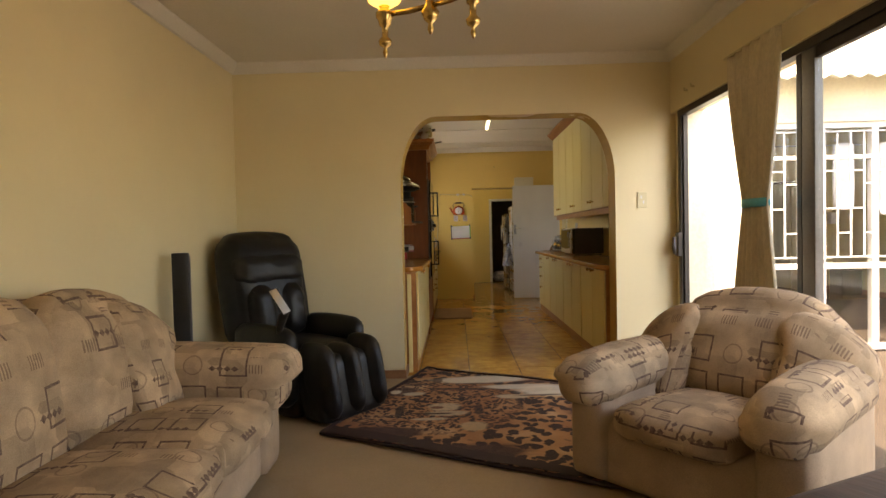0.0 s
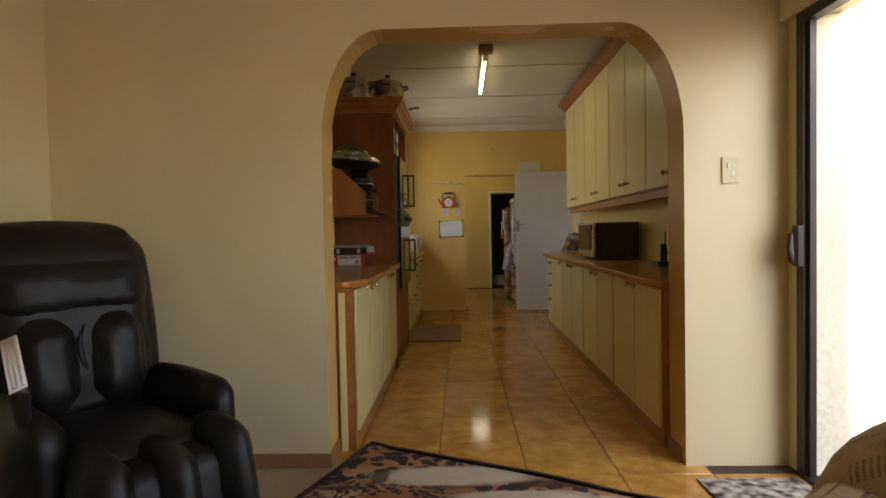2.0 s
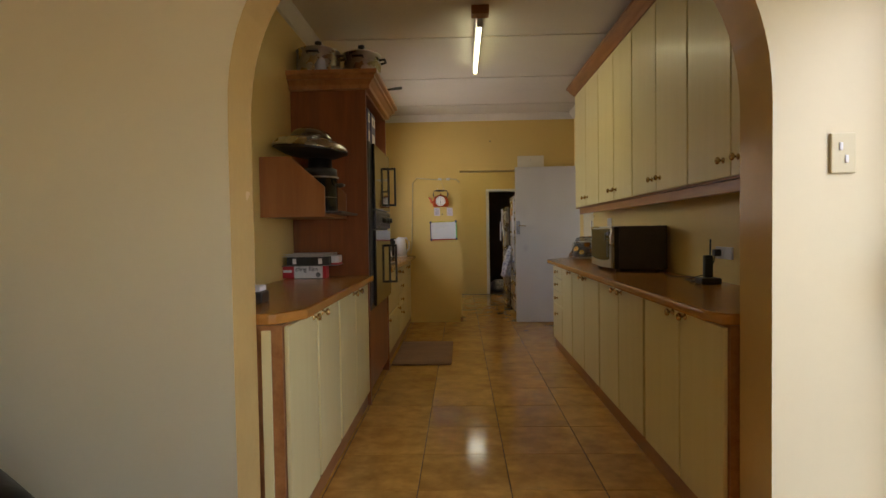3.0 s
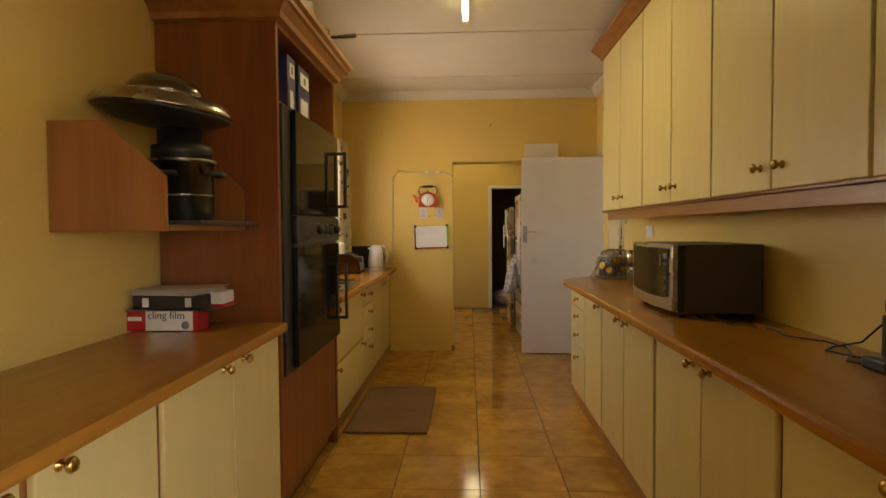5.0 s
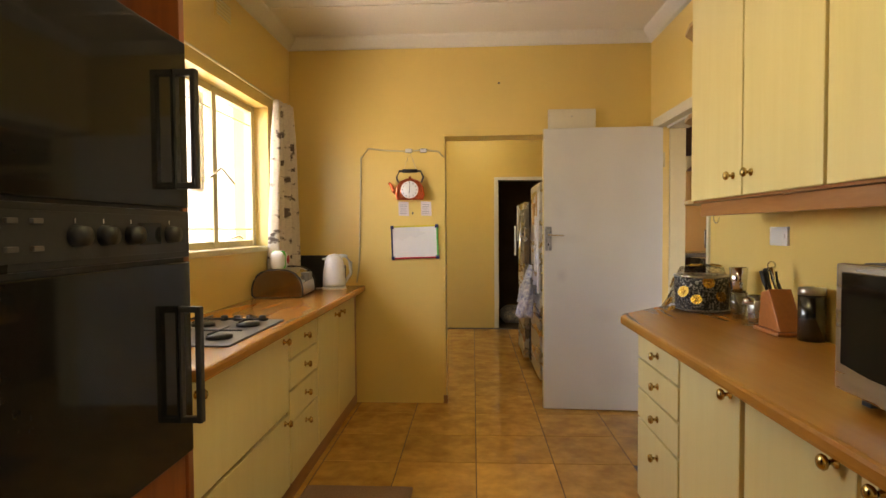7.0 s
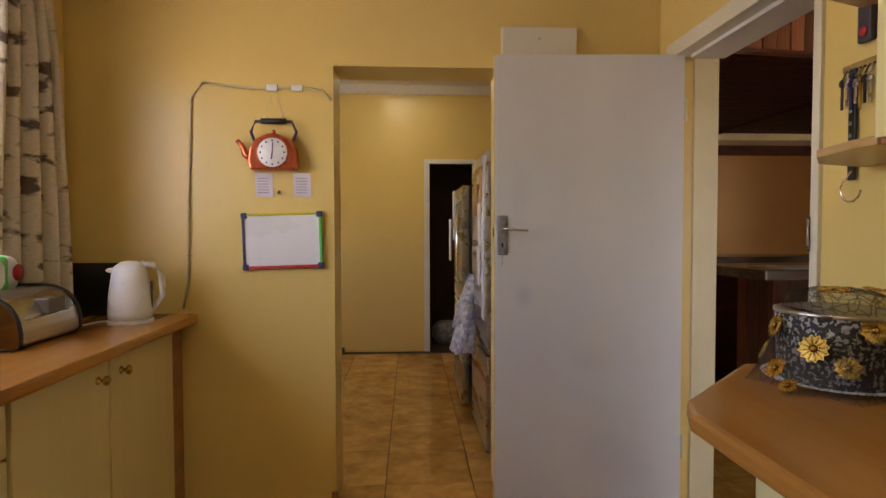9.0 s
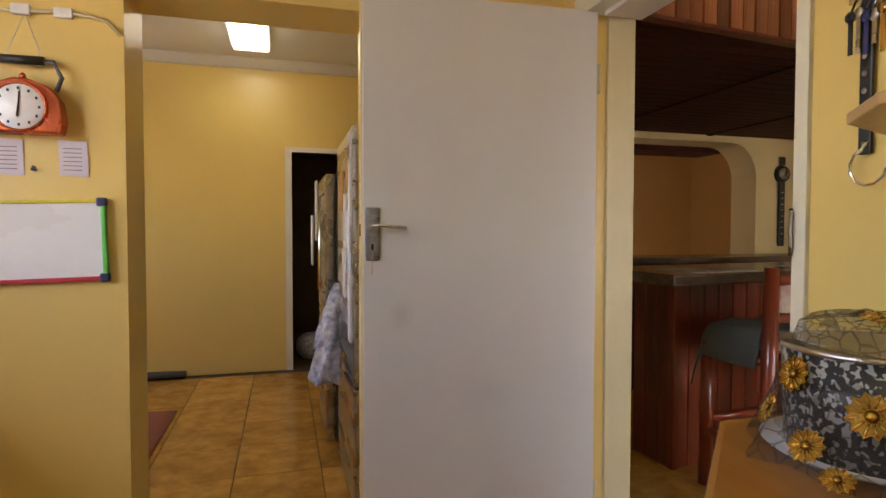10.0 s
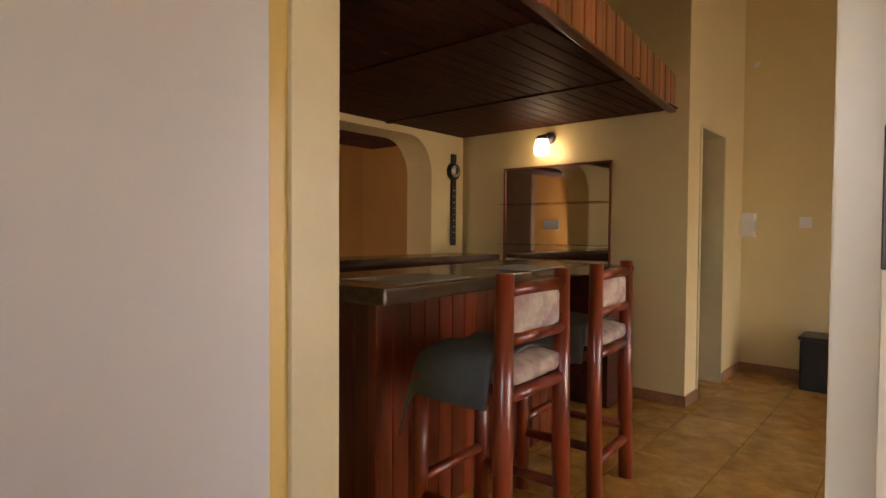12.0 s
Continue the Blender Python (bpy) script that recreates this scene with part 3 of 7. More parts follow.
def soft(x0, x1, y0, y1, z0, z1, r, puff=0.0, bm=None, cuts=6):
    """A cushion: a box with well-rounded edges and swelling faces."""
    own = bmesh.new()
    bmesh.ops.create_cube(own, size=2)
    bmesh.ops.subdivide_edges(own, edges=own.edges, cuts=cuts, use_grid_fill=True)
    hx, hy, hz = (x1 - x0) / 2, (y1 - y0) / 2, (z1 - z0) / 2
    c = Vector(((x0 + x1) / 2, (y0 + y1) / 2, (z0 + z1) / 2))
    r = min(r, hx, hy, hz)
    for v in own.verts:
        u = Vector(v.co)
        p = Vector((u.x * hx, u.y * hy, u.z * hz))
        q = Vector((max(-(hx - r), min(hx - r, p.x)), max(-(hy - r), min(hy - r, p.y)), max(-(hz - r), min(hz - r, p.z))))
        d = p - q
        if d.length > 1e-6:
            p = q + d.normalized() * r
        if puff:
            fx, fy, fz = 1 - u.x ** 2, 1 - u.y ** 2, 1 - u.z ** 2
            p += Vector((math.copysign(1, u.x) * (abs(u.x) > 0.99) * fy * fz, math.copysign(1, u.y) * (abs(u.y) > 0.99) * fx * fz, math.copysign(1, u.z) * (abs(u.z) > 0.99) * fx * fy)) * puff
        v.co = p + c
    for f in own.faces:
        f.smooth = True
    return join(bm, own)


for x_, y_, rx_, ry_, col_, s_ in RUG_PATCHES:
    blob(M["rug"], x_, y_, rx_, ry_, col_, s_, "xy", 0.3, 0.6)


# ---- structure ----
KX0, KX1, KY0, KY1, KH = -0.33, 2.36, 3.97, 9.46, 2.75
struct("ground", box(-60, 60, -60, 80, -0.12, -0.05), "paving", "pale concrete paving around the house")
struct("floor_slab", box(-1.7, 8.2, -3.2, 15.2, -0.05, -0.004), "grout", "dark brown grout bed under the floor tiles")
struct("floor_living_room", box(-1.45, 2.42, -3.0, 3.242, -0.004, 0.003), "carpet", "tan carpet of the living room")


struct("floor_living_corner", box(-1.45, 0.188, 3.242, 3.85, -0.004, 0.003), "carpet", "tan carpet under the arch wall")


def arch_wall():
    """The wall with the round-shouldered opening, 0.22 m thick."""
    x0, x1, z1 = 0.085, 1.845, 2.165
    pts = [(-1.5, 0), (x0, 0), (x0, 1.55)]
    for i in range(1, 13):
        a = math.pi / 2 * i / 12
        pts.append((x0 + 0.30 * (1 - math.cos(a)), 1.62 + (z1 - 1.62) * math.sin(a)))
    for i in range(0, 13):
        a = math.pi / 2 * (1 - i / 12)
        pts.append((x1 - 0.30 * (1 - math.cos(a)), 1.62 + (z1 - 1.62) * math.sin(a)))
    pts += [(x1, 1.55), (x1, 0), (2.45, 0), (2.45, 2.8), (-1.5, 2.8)]
    bm = prism(pts, 3.76, 3.97, "y")
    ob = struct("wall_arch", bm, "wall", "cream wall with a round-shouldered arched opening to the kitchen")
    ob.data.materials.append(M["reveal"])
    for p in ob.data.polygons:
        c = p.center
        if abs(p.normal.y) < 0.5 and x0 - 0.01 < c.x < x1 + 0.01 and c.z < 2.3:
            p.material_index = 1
    return ob


arch_wall()
struct("baseboard_living", box(-1.28, 0.085, 3.747, 3.76, 0.006, 0.075), "skirt", "terracotta skirting under the arch wall")
struct("baseboard_arch_jamb", box(0.085, 0.097, 3.75, 3.97, 0, 0.075), "skirt", "terracotta skirting in the arch")
struct("baseboard_arch_jamb_far", box(1.833, 1.845, 3.80, 3.97, 0, 0.075), "skirt", "terracotta skirting in the arch")
struct("wall_living_west", box(-1.5, -1.29, -3.0, 3.76, 0, 2.8), "wall", "cream living room wall")
struct("wall_living_south", box(-1.5, 2.5, -3.2, -3.0, 0, 2.8), "wall", "cream wall behind the walk")
struct("baseboard_west", box(-1.29, -1.277, -3.0, 3.747, 0.006, 0.075), "skirt", "terracotta skirting of the living room")
# right wall of the living room with the sliding door's opening
struct("wall_living_east_lintel", box(2.30, 2.52, -1.3, 3.76, 2.135, 2.8), "wall", "cream wall over the sliding door")
struct("wall_living_east_pier", box(2.30, 2.52, -3.0, -1.3, 0, 2.8), "wall", "cream wall beside the sliding door")
struct("wall_living_east_end", box(2.34, 2.52, 3.655, 3.76, 0, 2.135), "wall", "cream wall end beside the sliding door")
struct("wall_exterior_corner", box(2.376, 2.535, 3.640, 3.654, 0, 2.13), "ext", "rough cream exterior plaster beside the door jamb")
struct("ceiling_living", box(-1.5, 2.55, -3.2, 3.76, 2.63, 2.8), "ceil", "off-white painted ceiling")


def cornice(name, x0, y0, x1, y1, z, side, s=0.075):
    """A coved cornice along a wall; side is the way into the room."""
    prof = [(0, 0), (0, -s), (s * 0.25, -s * 0.93), (s * 0.6, -s * 0.55), (s * 0.93, -s * 0.2), (s, 0)]
    bm = bmesh.new()
    rings = []
    for (x, y) in ((x0, y0), (x1, y1)):
        rings.append([bm.verts.new((x + side[0] * u, y + side[1] * u, z + w)) for u, w in prof])
    k = len(prof)
    for i in range(k):
        bm.faces.new((rings[0][i], rings[0][(i + 1) % k], rings[1][(i + 1) % k], rings[1][i]))
    bm.faces.new(rings[0])
    bm.faces.new(rings[1])
    bmesh.ops.recalc_face_normals(bm, faces=bm.faces)
    return struct(name, bm, "ceil", "white coved cornice")


cornice("cornice_living_arch", -1.28, 3.76, 2.30, 3.76, 2.63, (0, -1))
cornice("cornice_living_west", -1.29, -3.0, -1.29, 3.76, 2.63, (1, 0))
cornice("cornice_living_east", 2.30, -3.0, 2.30, 3.76, 2.63, (-1, 0))

# kitchen
WY0, WY1, WZ0, WZ1 = 7.25, 8.995, 1.215, 2.15
for nm, b in (("a", (KX0 - 0.24, KX0, KY0, WY0, 0, KH)), ("b", (KX0 - 0.24, KX0, WY1, 9.70, 0, KH)), ("c", (KX0 - 0.24, KX0, WY0, WY1, 0, WZ0)), ("d", (KX0 - 0.24, KX0, WY0, WY1, WZ1, KH))):
    struct("wall_kitchen_west", box(*b), "kwall", "glossy yellow kitchen wall with a window opening")
DY0, DY1, DZ = 8.43, 9.30, 2.05
for b in ((KX1, KX1 + 0.17, KY0, DY0, 0, KH), (KX1, KX1 + 0.17, DY1, 9.70, 0, KH), (KX1, KX1 + 0.17, DY0, DY1, DZ, KH)):
    struct("wall_kitchen_east", box(*b), "kwall", "glossy yellow kitchen wall with a doorway")
PX0, PX1, PZ = 0.845, 1.60, 2.015
for b in ((KX0, PX0, KY1, KY1 + 0.24, 0, KH), (PX0, PX1, KY1, KY1 + 0.24, PZ, KH), (PX1, KX1, KY1, KY1 + 0.24, 0, KH)):
    struct("wall_kitchen_north", box(*b), "kwall", "glossy yellow wall around the passage")
struct("ceiling_kitchen", box(KX0 - 0.24, KX1 + 0.17, KY0, 13.0, KH, KH + 0.1), "ceil", "off-white board ceiling")
for i, y in enumerate((5.25, 6.45, 7.65, 8.85, 10.6, 11.8)):
    struct("ceiling_strip", box(KX0 if y < 9.5 else -1.2, KX1 if y < 9.5 else 2.36, y - 0.02, y + 0.02, KH - 0.008, KH), "ceil", "ceiling joint cover strip")
cornice("cornice_kitchen_north", KX0, KY1, KX1, KY1, KH, (0, -1), 0.08)
cornice("cornice_kitchen_west", KX0, KY0, KX0, KY1, KH, (1, 0), 0.08)
cornice("cornice_kitchen_east", KX1, KY0, KX1, KY1, KH, (-1, 0), 0.08)
struct("baseboard_passage", box(0.825, 0.855, 9.450, 9.46, 0, 0.06), "skirt", "thin skirting at the passage")

# passage room behind the kitchen
BX0, BX1, BY1 = -1.2, 2.36, 12.74
# the opening is assumed and unseen, cut for the added lamp
for b in ((BX0 - 0.2, BX0, 9.70, 10.40, 0, KH), (BX0 - 0.2, BX0, 11.60, BY1 + 0.2, 0, KH), (BX0 - 0.2, BX0, 10.40, 11.60, 0, 1.15), (BX0 - 0.2, BX0, 10.40, 11.60, 2.05, KH)):
    struct("wall_back_room_west", box(*b), "kwall", "yellow wall of the back room with an assumed, unseen window opening")
struct("wall_back_room_south", box(BX0, KX0 - 0.24, 9.46, 9.70, 0, KH), "kwall", "yellow wall of the back room")
struct("wall_back_room_east", box(BX1, BX1 + 0.17, 9.70, BY1 + 0.2, 0, KH), "kwall", "yellow wall of the back room")
FX0, FX1, FZ = 1.38, 2.20, 1.96
for b in ((BX0, FX0, BY1, BY1 + 0.2, 0, KH), (FX1, BX1, BY1, BY1 + 0.2, 0, KH), (FX0, FX1, BY1, BY1 + 0.2, FZ, KH)):
    struct("wall_back_room_north", box(*b), "kwall", "yellow wall of the back room with a doorway")
cornice("cornice_back_room", BX0, BY1, BX1, BY1, KH, (0, -1), 0.08)
for b in ((FX0 - 0.045, FX0 + 0.012, BY1 - 0.012, BY1 + 0.21, 0, FZ + 0.045), (FX1 - 0.012, FX1 + 0.045, BY1 - 0.012, BY1 + 0.21, 0, FZ + 0.045), (FX0 + 0.012, FX1 - 0.012, BY1 - 0.012, BY1 + 0.21, FZ, FZ + 0.045)):
    struct("door_frame_back_room", box(*b, 0.004), "white", "white enamelled steel door frame")
# store room walls coloured dark to give the shade beyond the doorway
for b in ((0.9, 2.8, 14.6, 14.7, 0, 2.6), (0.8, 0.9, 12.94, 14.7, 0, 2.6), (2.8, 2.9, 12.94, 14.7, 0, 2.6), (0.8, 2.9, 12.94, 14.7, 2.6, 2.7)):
    struct("wall_store", box(*b), "room_shade", "store room wall in dark brown for shade")

# bar room
RX1, RY0, RY1 = 7.5, 4.65, 11.77
XW = KX1 + 0.17
struct("wall_bar_west_front", box(XW - 0.002, XW + 0.02, RY0, DY0 - 0.03, 0, 4.2), "barwall", "pale yellow bar room wall")
struct("wall_bar_west_back", box(XW - 0.002, XW + 0.02, DY1 + 0.03, RY1, 0, 4.2), "barwall", "pale yellow bar room wall")
struct("wall_bar_west_over", box(XW - 0.002, XW + 0.02, DY0 - 0.03, DY1 + 0.03, DZ + 0.03, 4.2), "barwall", "pale yellow bar room wall")
AX0, AX1, AZ = 3.4, 5.56, 2.07


def niche_wall():
    pts = [(XW, 0), (AX0, 0), (AX0, 1.75)]
    for i in range(1, 9):
        a = math.pi / 2 * i / 8
        pts.append((AX0 + 0.28 * (1 - math.cos(a)), 1.75 + (AZ - 1.75) * math.sin(a)))
    for i in range(0, 9):
        a = math.pi / 2 * (1 - i / 8)
        pts.append((AX1 - 0.28 * (1 - math.cos(a)), 1.75 + (AZ - 1.75) * math.sin(a)))
    pts += [(AX1, 0), (6.2, 0), (6.2, 4.2), (XW, 4.2)]
    return struct("wall_bar_north", prism(pts, RY1, RY1 + 0.30, "y"), "barwall", "pale yellow wall with a wide arched opening")


niche_wall()
for b in ((AX0 - 0.6, 6.6, 13.9, 14.0, 0, 2.5), (AX0 - 0.7, AX0 - 0.6, RY1 + 0.3, 14.0, 0, 2.5), (6.6, 6.7, RY1 + 0.3, 14.0, 0, 2.5)):
    struct("wall_orange_room", box(*b), "orange", "orange wall of the room behind the bar")
struct("ceiling_orange_room", box(AX0 - 0.7, 6.7, RY1 + 0.3, 14.0, 2.5, 2.6), "orange", "ceiling of the orange room")
struct("wall_bar_mirror", box(6.0, 6.2, 9.72, RY1, 0, 4.2), "barwall", "pale yellow wall behind the bar")
DX0, DX1 = 6.28, 6.90
for b in ((6.2, DX0, 9.72, 9.95, 0, 4.2), (DX1, RX1 + 0.2, 9.72, 9.95, 0, 4.2), (DX0, DX1, 9.72, 9.95, 2.04, 4.2)):
    struct("wall_bar_pier", box(*b), "barwall", "pale yellow wall with a narrow doorway")
struct("wall_bar_east", box(RX1, RX1 + 0.2, RY0, 9.72, 0, 4.2), "barwall", "pale yellow end wall")
# side room walls take the same dark colour in place of shade
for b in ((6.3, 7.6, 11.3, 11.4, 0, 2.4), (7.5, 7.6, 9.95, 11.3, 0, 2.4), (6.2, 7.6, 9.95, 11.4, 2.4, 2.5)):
    struct("wall_side_room", box(*b), "room_shade", "side room wall in dark brown for shade")
struct("ceiling_bar", box(XW, RX1 + 0.2, RY0 - 0.2, RY1 + 0.3, 4.2, 4.3), "ceil", "high off-white ceiling")
for b in ((XW + 0.02, 5.99, RY1 - 0.012, RY1, 0, 0.08), (5.988, 6.0, 9.71, RY1 - 0.012, 0, 0.08), (5.988, DX0, 9.708, 9.72, 0, 0.08), (DX1, RX1, 9.708, 9.72, 0, 0.08), (RX1 - 0.012, RX1, RY0, 9.708, 0, 0.08)):
    if b[0] != XW + 0.02:
        struct("baseboard_bar", box(*b), "skirt", "terracotta skirting of the bar room")

struct("soffit_orange_room", box(3.2, 5.45, 12.075, 12.42, 2.02, 2.08, 0.003), "mahog_dark", "dark wooden soffit behind the arch")

# window wing outside and the bar room's south wall in one plane
GX0, GX1 = 3.22, 6.9
struct("wall_exterior_end", box(2.52, 3.165, 3.97, 4.20, -0.05, 2.55), "ext", "rough cream exterior wall beside the sliding door")
for b in ((XW, GX0, 4.45, 4.65, -0.05, 4.2), (GX1, RX1 + 0.2, 4.45, 4.65, -0.05, 4.2), (GX0, GX1, 4.45, 4.65, 2.16, 4.2)):
    struct("wall_exterior_wing", box(*b), "ext", "cream exterior wall around a barred window")
struct("wall_exterior_return", box(2.965, 3.165, 4.20, 4.45, -0.05, 2.55), "ext", "cream exterior wall return")


def roof_sheet():
    bm = bmesh.new()
    n, a, c = 150, [], []
    for i in range(n + 1):
        x = 2.55 + 5.2 * i / n
        h = 0.018 * math.sin(i * 2 * math.pi / 4.5)
        a.append(bm.verts.new((x, 4.12, 2.50 + h)))
        c.append(bm.verts.new((x, 9.0, 3.30 + h + 1.0)))
    for i in range(n):
        bm.faces.new((a[i], a[i + 1], c[i + 1], c[i]))
    bmesh.ops.recalc_face_normals(bm, faces=bm.faces)
    ob = struct("roof_wing", bm, "ext", "cream corrugated roof sheet over the window wing")
    md = ob.modifiers.new("thickness", "SOLIDIFY")
    md.thickness = 0.008
    return ob


roof_sheet()
struct("roof_main", box(-1.8, 2.62, -3.6, 3.95, 2.8, 2.9), "ext", "roof slab over the living room")
struct("roof_kitchen", box(-1.6, 2.53, 3.95, 15.0, 2.86, 2.95), "ext", "roof slab over the kitchen")
struct("roof_bar", box(XW, 7.8, 9.0, 14.2, 4.3, 4.4), "ext", "roof slab over the bar room")
struct("garden_wall", box(9.5, 9.7, -14, 4.0, -0.05, 2.0), "ext", "pale garden wall beyond the patio")
struct("garden_wall_west", box(-6.2, -6.0, 0, 26, -0.05, 1.30), "white_render", "pale boundary wall beyond the kitchen window")
struct("wall_back_room_outside", box(-1.42, -0.575, 9.440, 9.458, -0.05, 2.85), "white_render", "sunlit white outer plaster of the back room")
single("vent_pipe", pipe([(-1.03, 9.385, 1.62), (-1.03, 9.385, 2.30), (-1.09, 9.385, 2.50), (-1.22, 9.385, 2.62)], 0.045, 12, box(-1.075, -0.985, 9.385, 9.44, 1.70, 1.73)), "pillar_grey", "grey lilac vent pipe on the white outer wall", "pipe")


def steel_window(name, x0, x1, y, z0, z1, posts, label, bars=True):
    """A steel window in a plane of constant y with burglar bars."""
    w = thing(name, label, "window")
    w["kind"] = "structure"
    fr = box(x0, x1, y - 0.03, y + 0.03, z1 - 0.05, z1)
    box(x0, x1, y - 0.03, y + 0.03, z0, z0 + 0.05, bm=fr)
    part("window_frame", fr, "white", w)
    for p in posts:
        part("window_post", box(p - 0.03, p + 0.03, y - 0.032, y + 0.032, z0, z1), "white", w)
    part("window_rail", box(x0, x1, y - 0.033, y + 0.033, 0.79, 0.84), "white", w)
    part("window_rail", box(x0, x1, y - 0.033, y + 0.033, 1.82, 1.855), "white", w)
    for a, c in zip(posts, posts[1:]):
        part("pane", box(a + 0.03, c - 0.03, y - 0.003, y + 0.003, z0 + 0.05, z1 - 0.05), "glass", w).visible_shadow = False
        if bars:
            bm = bmesh.new()
            k = max(2, round((c - a) / 0.125))
            d = (c - a) / k
            for i in range(1, k):
                box(a + d * i - 0.007, a + d * i + 0.007, y - 0.062, y - 0.050, 0.90, 2.08, bm=bm)
            for z in (0.90, 2.07):
                box(a, c, y - 0.062, y - 0.050, z - 0.006, z + 0.006, bm=bm)
            for i in range(k):
                for z in ((1.12, 1.58) if i % 2 else (1.35, 1.70)):
                    box(a + d * i, a + d * (i + 1), y - 0.062, y - 0.050, z, z + 0.012, bm=bm)
            part("burglar_bars", bm, "white", w)
    return w


steel_window("window_wing", GX0, GX1, 4.52, 0.02, 2.16, [GX0 + 0.03, 3.98, 4.47, 5.2, 5.9, GX1 - 0.03], "white steel window wall with burglar bars on the patio")

# kitchen window
kw = tagged(thing("window_kitchen", "white steel kitchen window with stays, bright daylight outside", "window"), kind="structure")
wx = KX0 - 0.12
fr = box(wx - 0.02, wx + 0.02, WY0, WY1, WZ1 - 0.04, WZ1)
box(wx - 0.02, wx + 0.02, WY0, WY1, WZ0, WZ0 + 0.04, bm=fr)
part("window_frame", fr, "frame", kw)
for p in (WY0 + 0.02, 7.83, 8.40, WY1 - 0.025):
    part("window_post", box(wx - 0.025, wx + 0.025, p - 0.025, p + 0.025, WZ0, WZ1), "frame", kw)
for a, c in ((WY0 + 0.04, 7.805), (7.855, 8.375), (8.425, WY1 - 0.05)):
    part("pane", box(wx - 0.003, wx + 0.003, a, c, WZ0 + 0.04, WZ1 - 0.04), "glass", kw).visible_shadow = False
    for z in (1.33, 2.02):
        part("glazing_bar", pipe([(wx + 0.012, a, z), (wx + 0.012, c, z)], 0.004, 6), "frame", kw)
part("stay", pipe([(wx + 0.03, 8.33, 1.62), (wx + 0.06, 8.40, 1.68), (wx + 0.05, 8.46, 1.67), (wx + 0.07, 8.56, 1.60)], 0.006, 6), "steel", kw)
part("stay", pipe([(wx + 0.03, 8.58, 1.27), (wx + 0.05, 8.66, 1.285), (wx + 0.03, 8.76, 1.27)], 0.005, 6), "steel", kw)
struct("window_sill_kitchen", box(KX0 - 0.10, KX0 + 0.02, WY0 - 0.02, WY1 + 0.02, WZ0 - 0.03, WZ0 + 0.002, 0.004), "frame", "yellow painted window sill")

# doorway frame between kitchen and bar room
for nm, b in (("far", (2.395, 2.552, 9.305, DY1 + 0.07, 0, DZ - 0.02)), ("near", (KX1 - 0.012, 2.49, DY0 - 0.03, DY0 + 0.002, 0, DZ - 0.02)), ("near_stop", (2.49, XW + 0.03, DY0 - 0.03, DY0 + 0.048, 0, DZ - 0.02)), ("head", (KX1 - 0.012, XW + 0.03, DY0 - 0.04, DY1 + 0.07, DZ - 0.02, DZ + 0.045))):
    # near jamb and head paler than the far jamb: daylight put into the colour
    struct("door_frame_" + nm, box(*b, 0.003), "frame" if nm == "far" else "cream_white", "cream enamelled steel door frame")
struct("door_stop_far", box(2.44, 2.550, 9.287, 9.304, 0, DZ - 0.02, 0.002), "frame", "door rebate of the steel frame")
struct("door_stop_head", box(KX1 + 0.05, XW + 0.028, DY0 + 0.02, DY1 - 0.035, DZ - 0.035, DZ - 0.018, 0.002), "white", "door rebate of the steel frame")

# sliding door
sd = tagged(thing("door_sliding", "dark bronze aluminium sliding door, standing open, with a grey stile", "door"), kind="structure")
part("head_rail", box(2.315, 2.375, -1.3, 3.655, 2.085, 2.135, 0.003), "bronze", sd)
part("jamb", box(2.315, 2.375, 3.60, 3.655, 0, 2.085, 0.003), "bronze", sd)
part("jamb_channel", box(2.33, 2.36, 3.575, 3.60, 0, 2.085, 0.002), "bronze", sd)
part("sill_track", box(2.315, 2.40, -1.3, 3.60, 0.0, 0.02, 0.002), "bronze", sd)
for y0, y1, mat in ((2.06, 2.105, "bronze"), (1.955, 2.058, "grey_alu"), (-1.29, -1.22, "bronze")):
    part("stile", box(2.325, 2.37, y0, y1, 0.02, 2.085, 0.004), mat, sd)
part("rail", box(2.33, 2.365, -1.22, 1.953, 0.02, 0.09, 0.003), "bronze", sd)
part("rail", box(2.33, 2.365, -1.22, 1.953, 2.03, 2.085, 0.003), "bronze", sd)
part("pane", box(2.345, 2.35, -1.22, 1.953, 0.09, 2.03), "glass", sd).visible_shadow = False
lk = part("lock", box(2.285, 2.318, 3.59, 3.635, 0.98, 1.17, 0.006), "bronze", sd, "dark lock with a looped handle")
part("lock_handle", pipe([(2.28, 3.612, 1.15), (2.255, 3.60, 1.13), (2.25, 3.60, 1.06), (2.262, 3.60, 1.0)], 0.010, 8), "bronze", sd)
dp = single("conduit", pipe([(2.652, 3.962, 0), (2.652, 3.962, 2.5)], 0.009, 10), "ext", "thin cream painted conduit on the exterior wall", "conduit")
single("vent_cover", prism([(2.602 + 0.024 * math.cos(k * math.pi / 12), 1.262 + 0.050 * math.sin(k * math.pi / 12)) for k in range(24)], 3.964, 3.9695, "y", 0.001), "grey_alu", "small oval grey cover plate on the exterior wall", "cover plate")

part("key_ring", pipe([(2.275, 3.612, 1.13), (2.262, 3.606, 1.10), (2.262, 3.600, 1.04), (2.270, 3.606, 0.99)], [0.004, 0.010, 0.012, 0.005], 8), "dark_grey", sd)
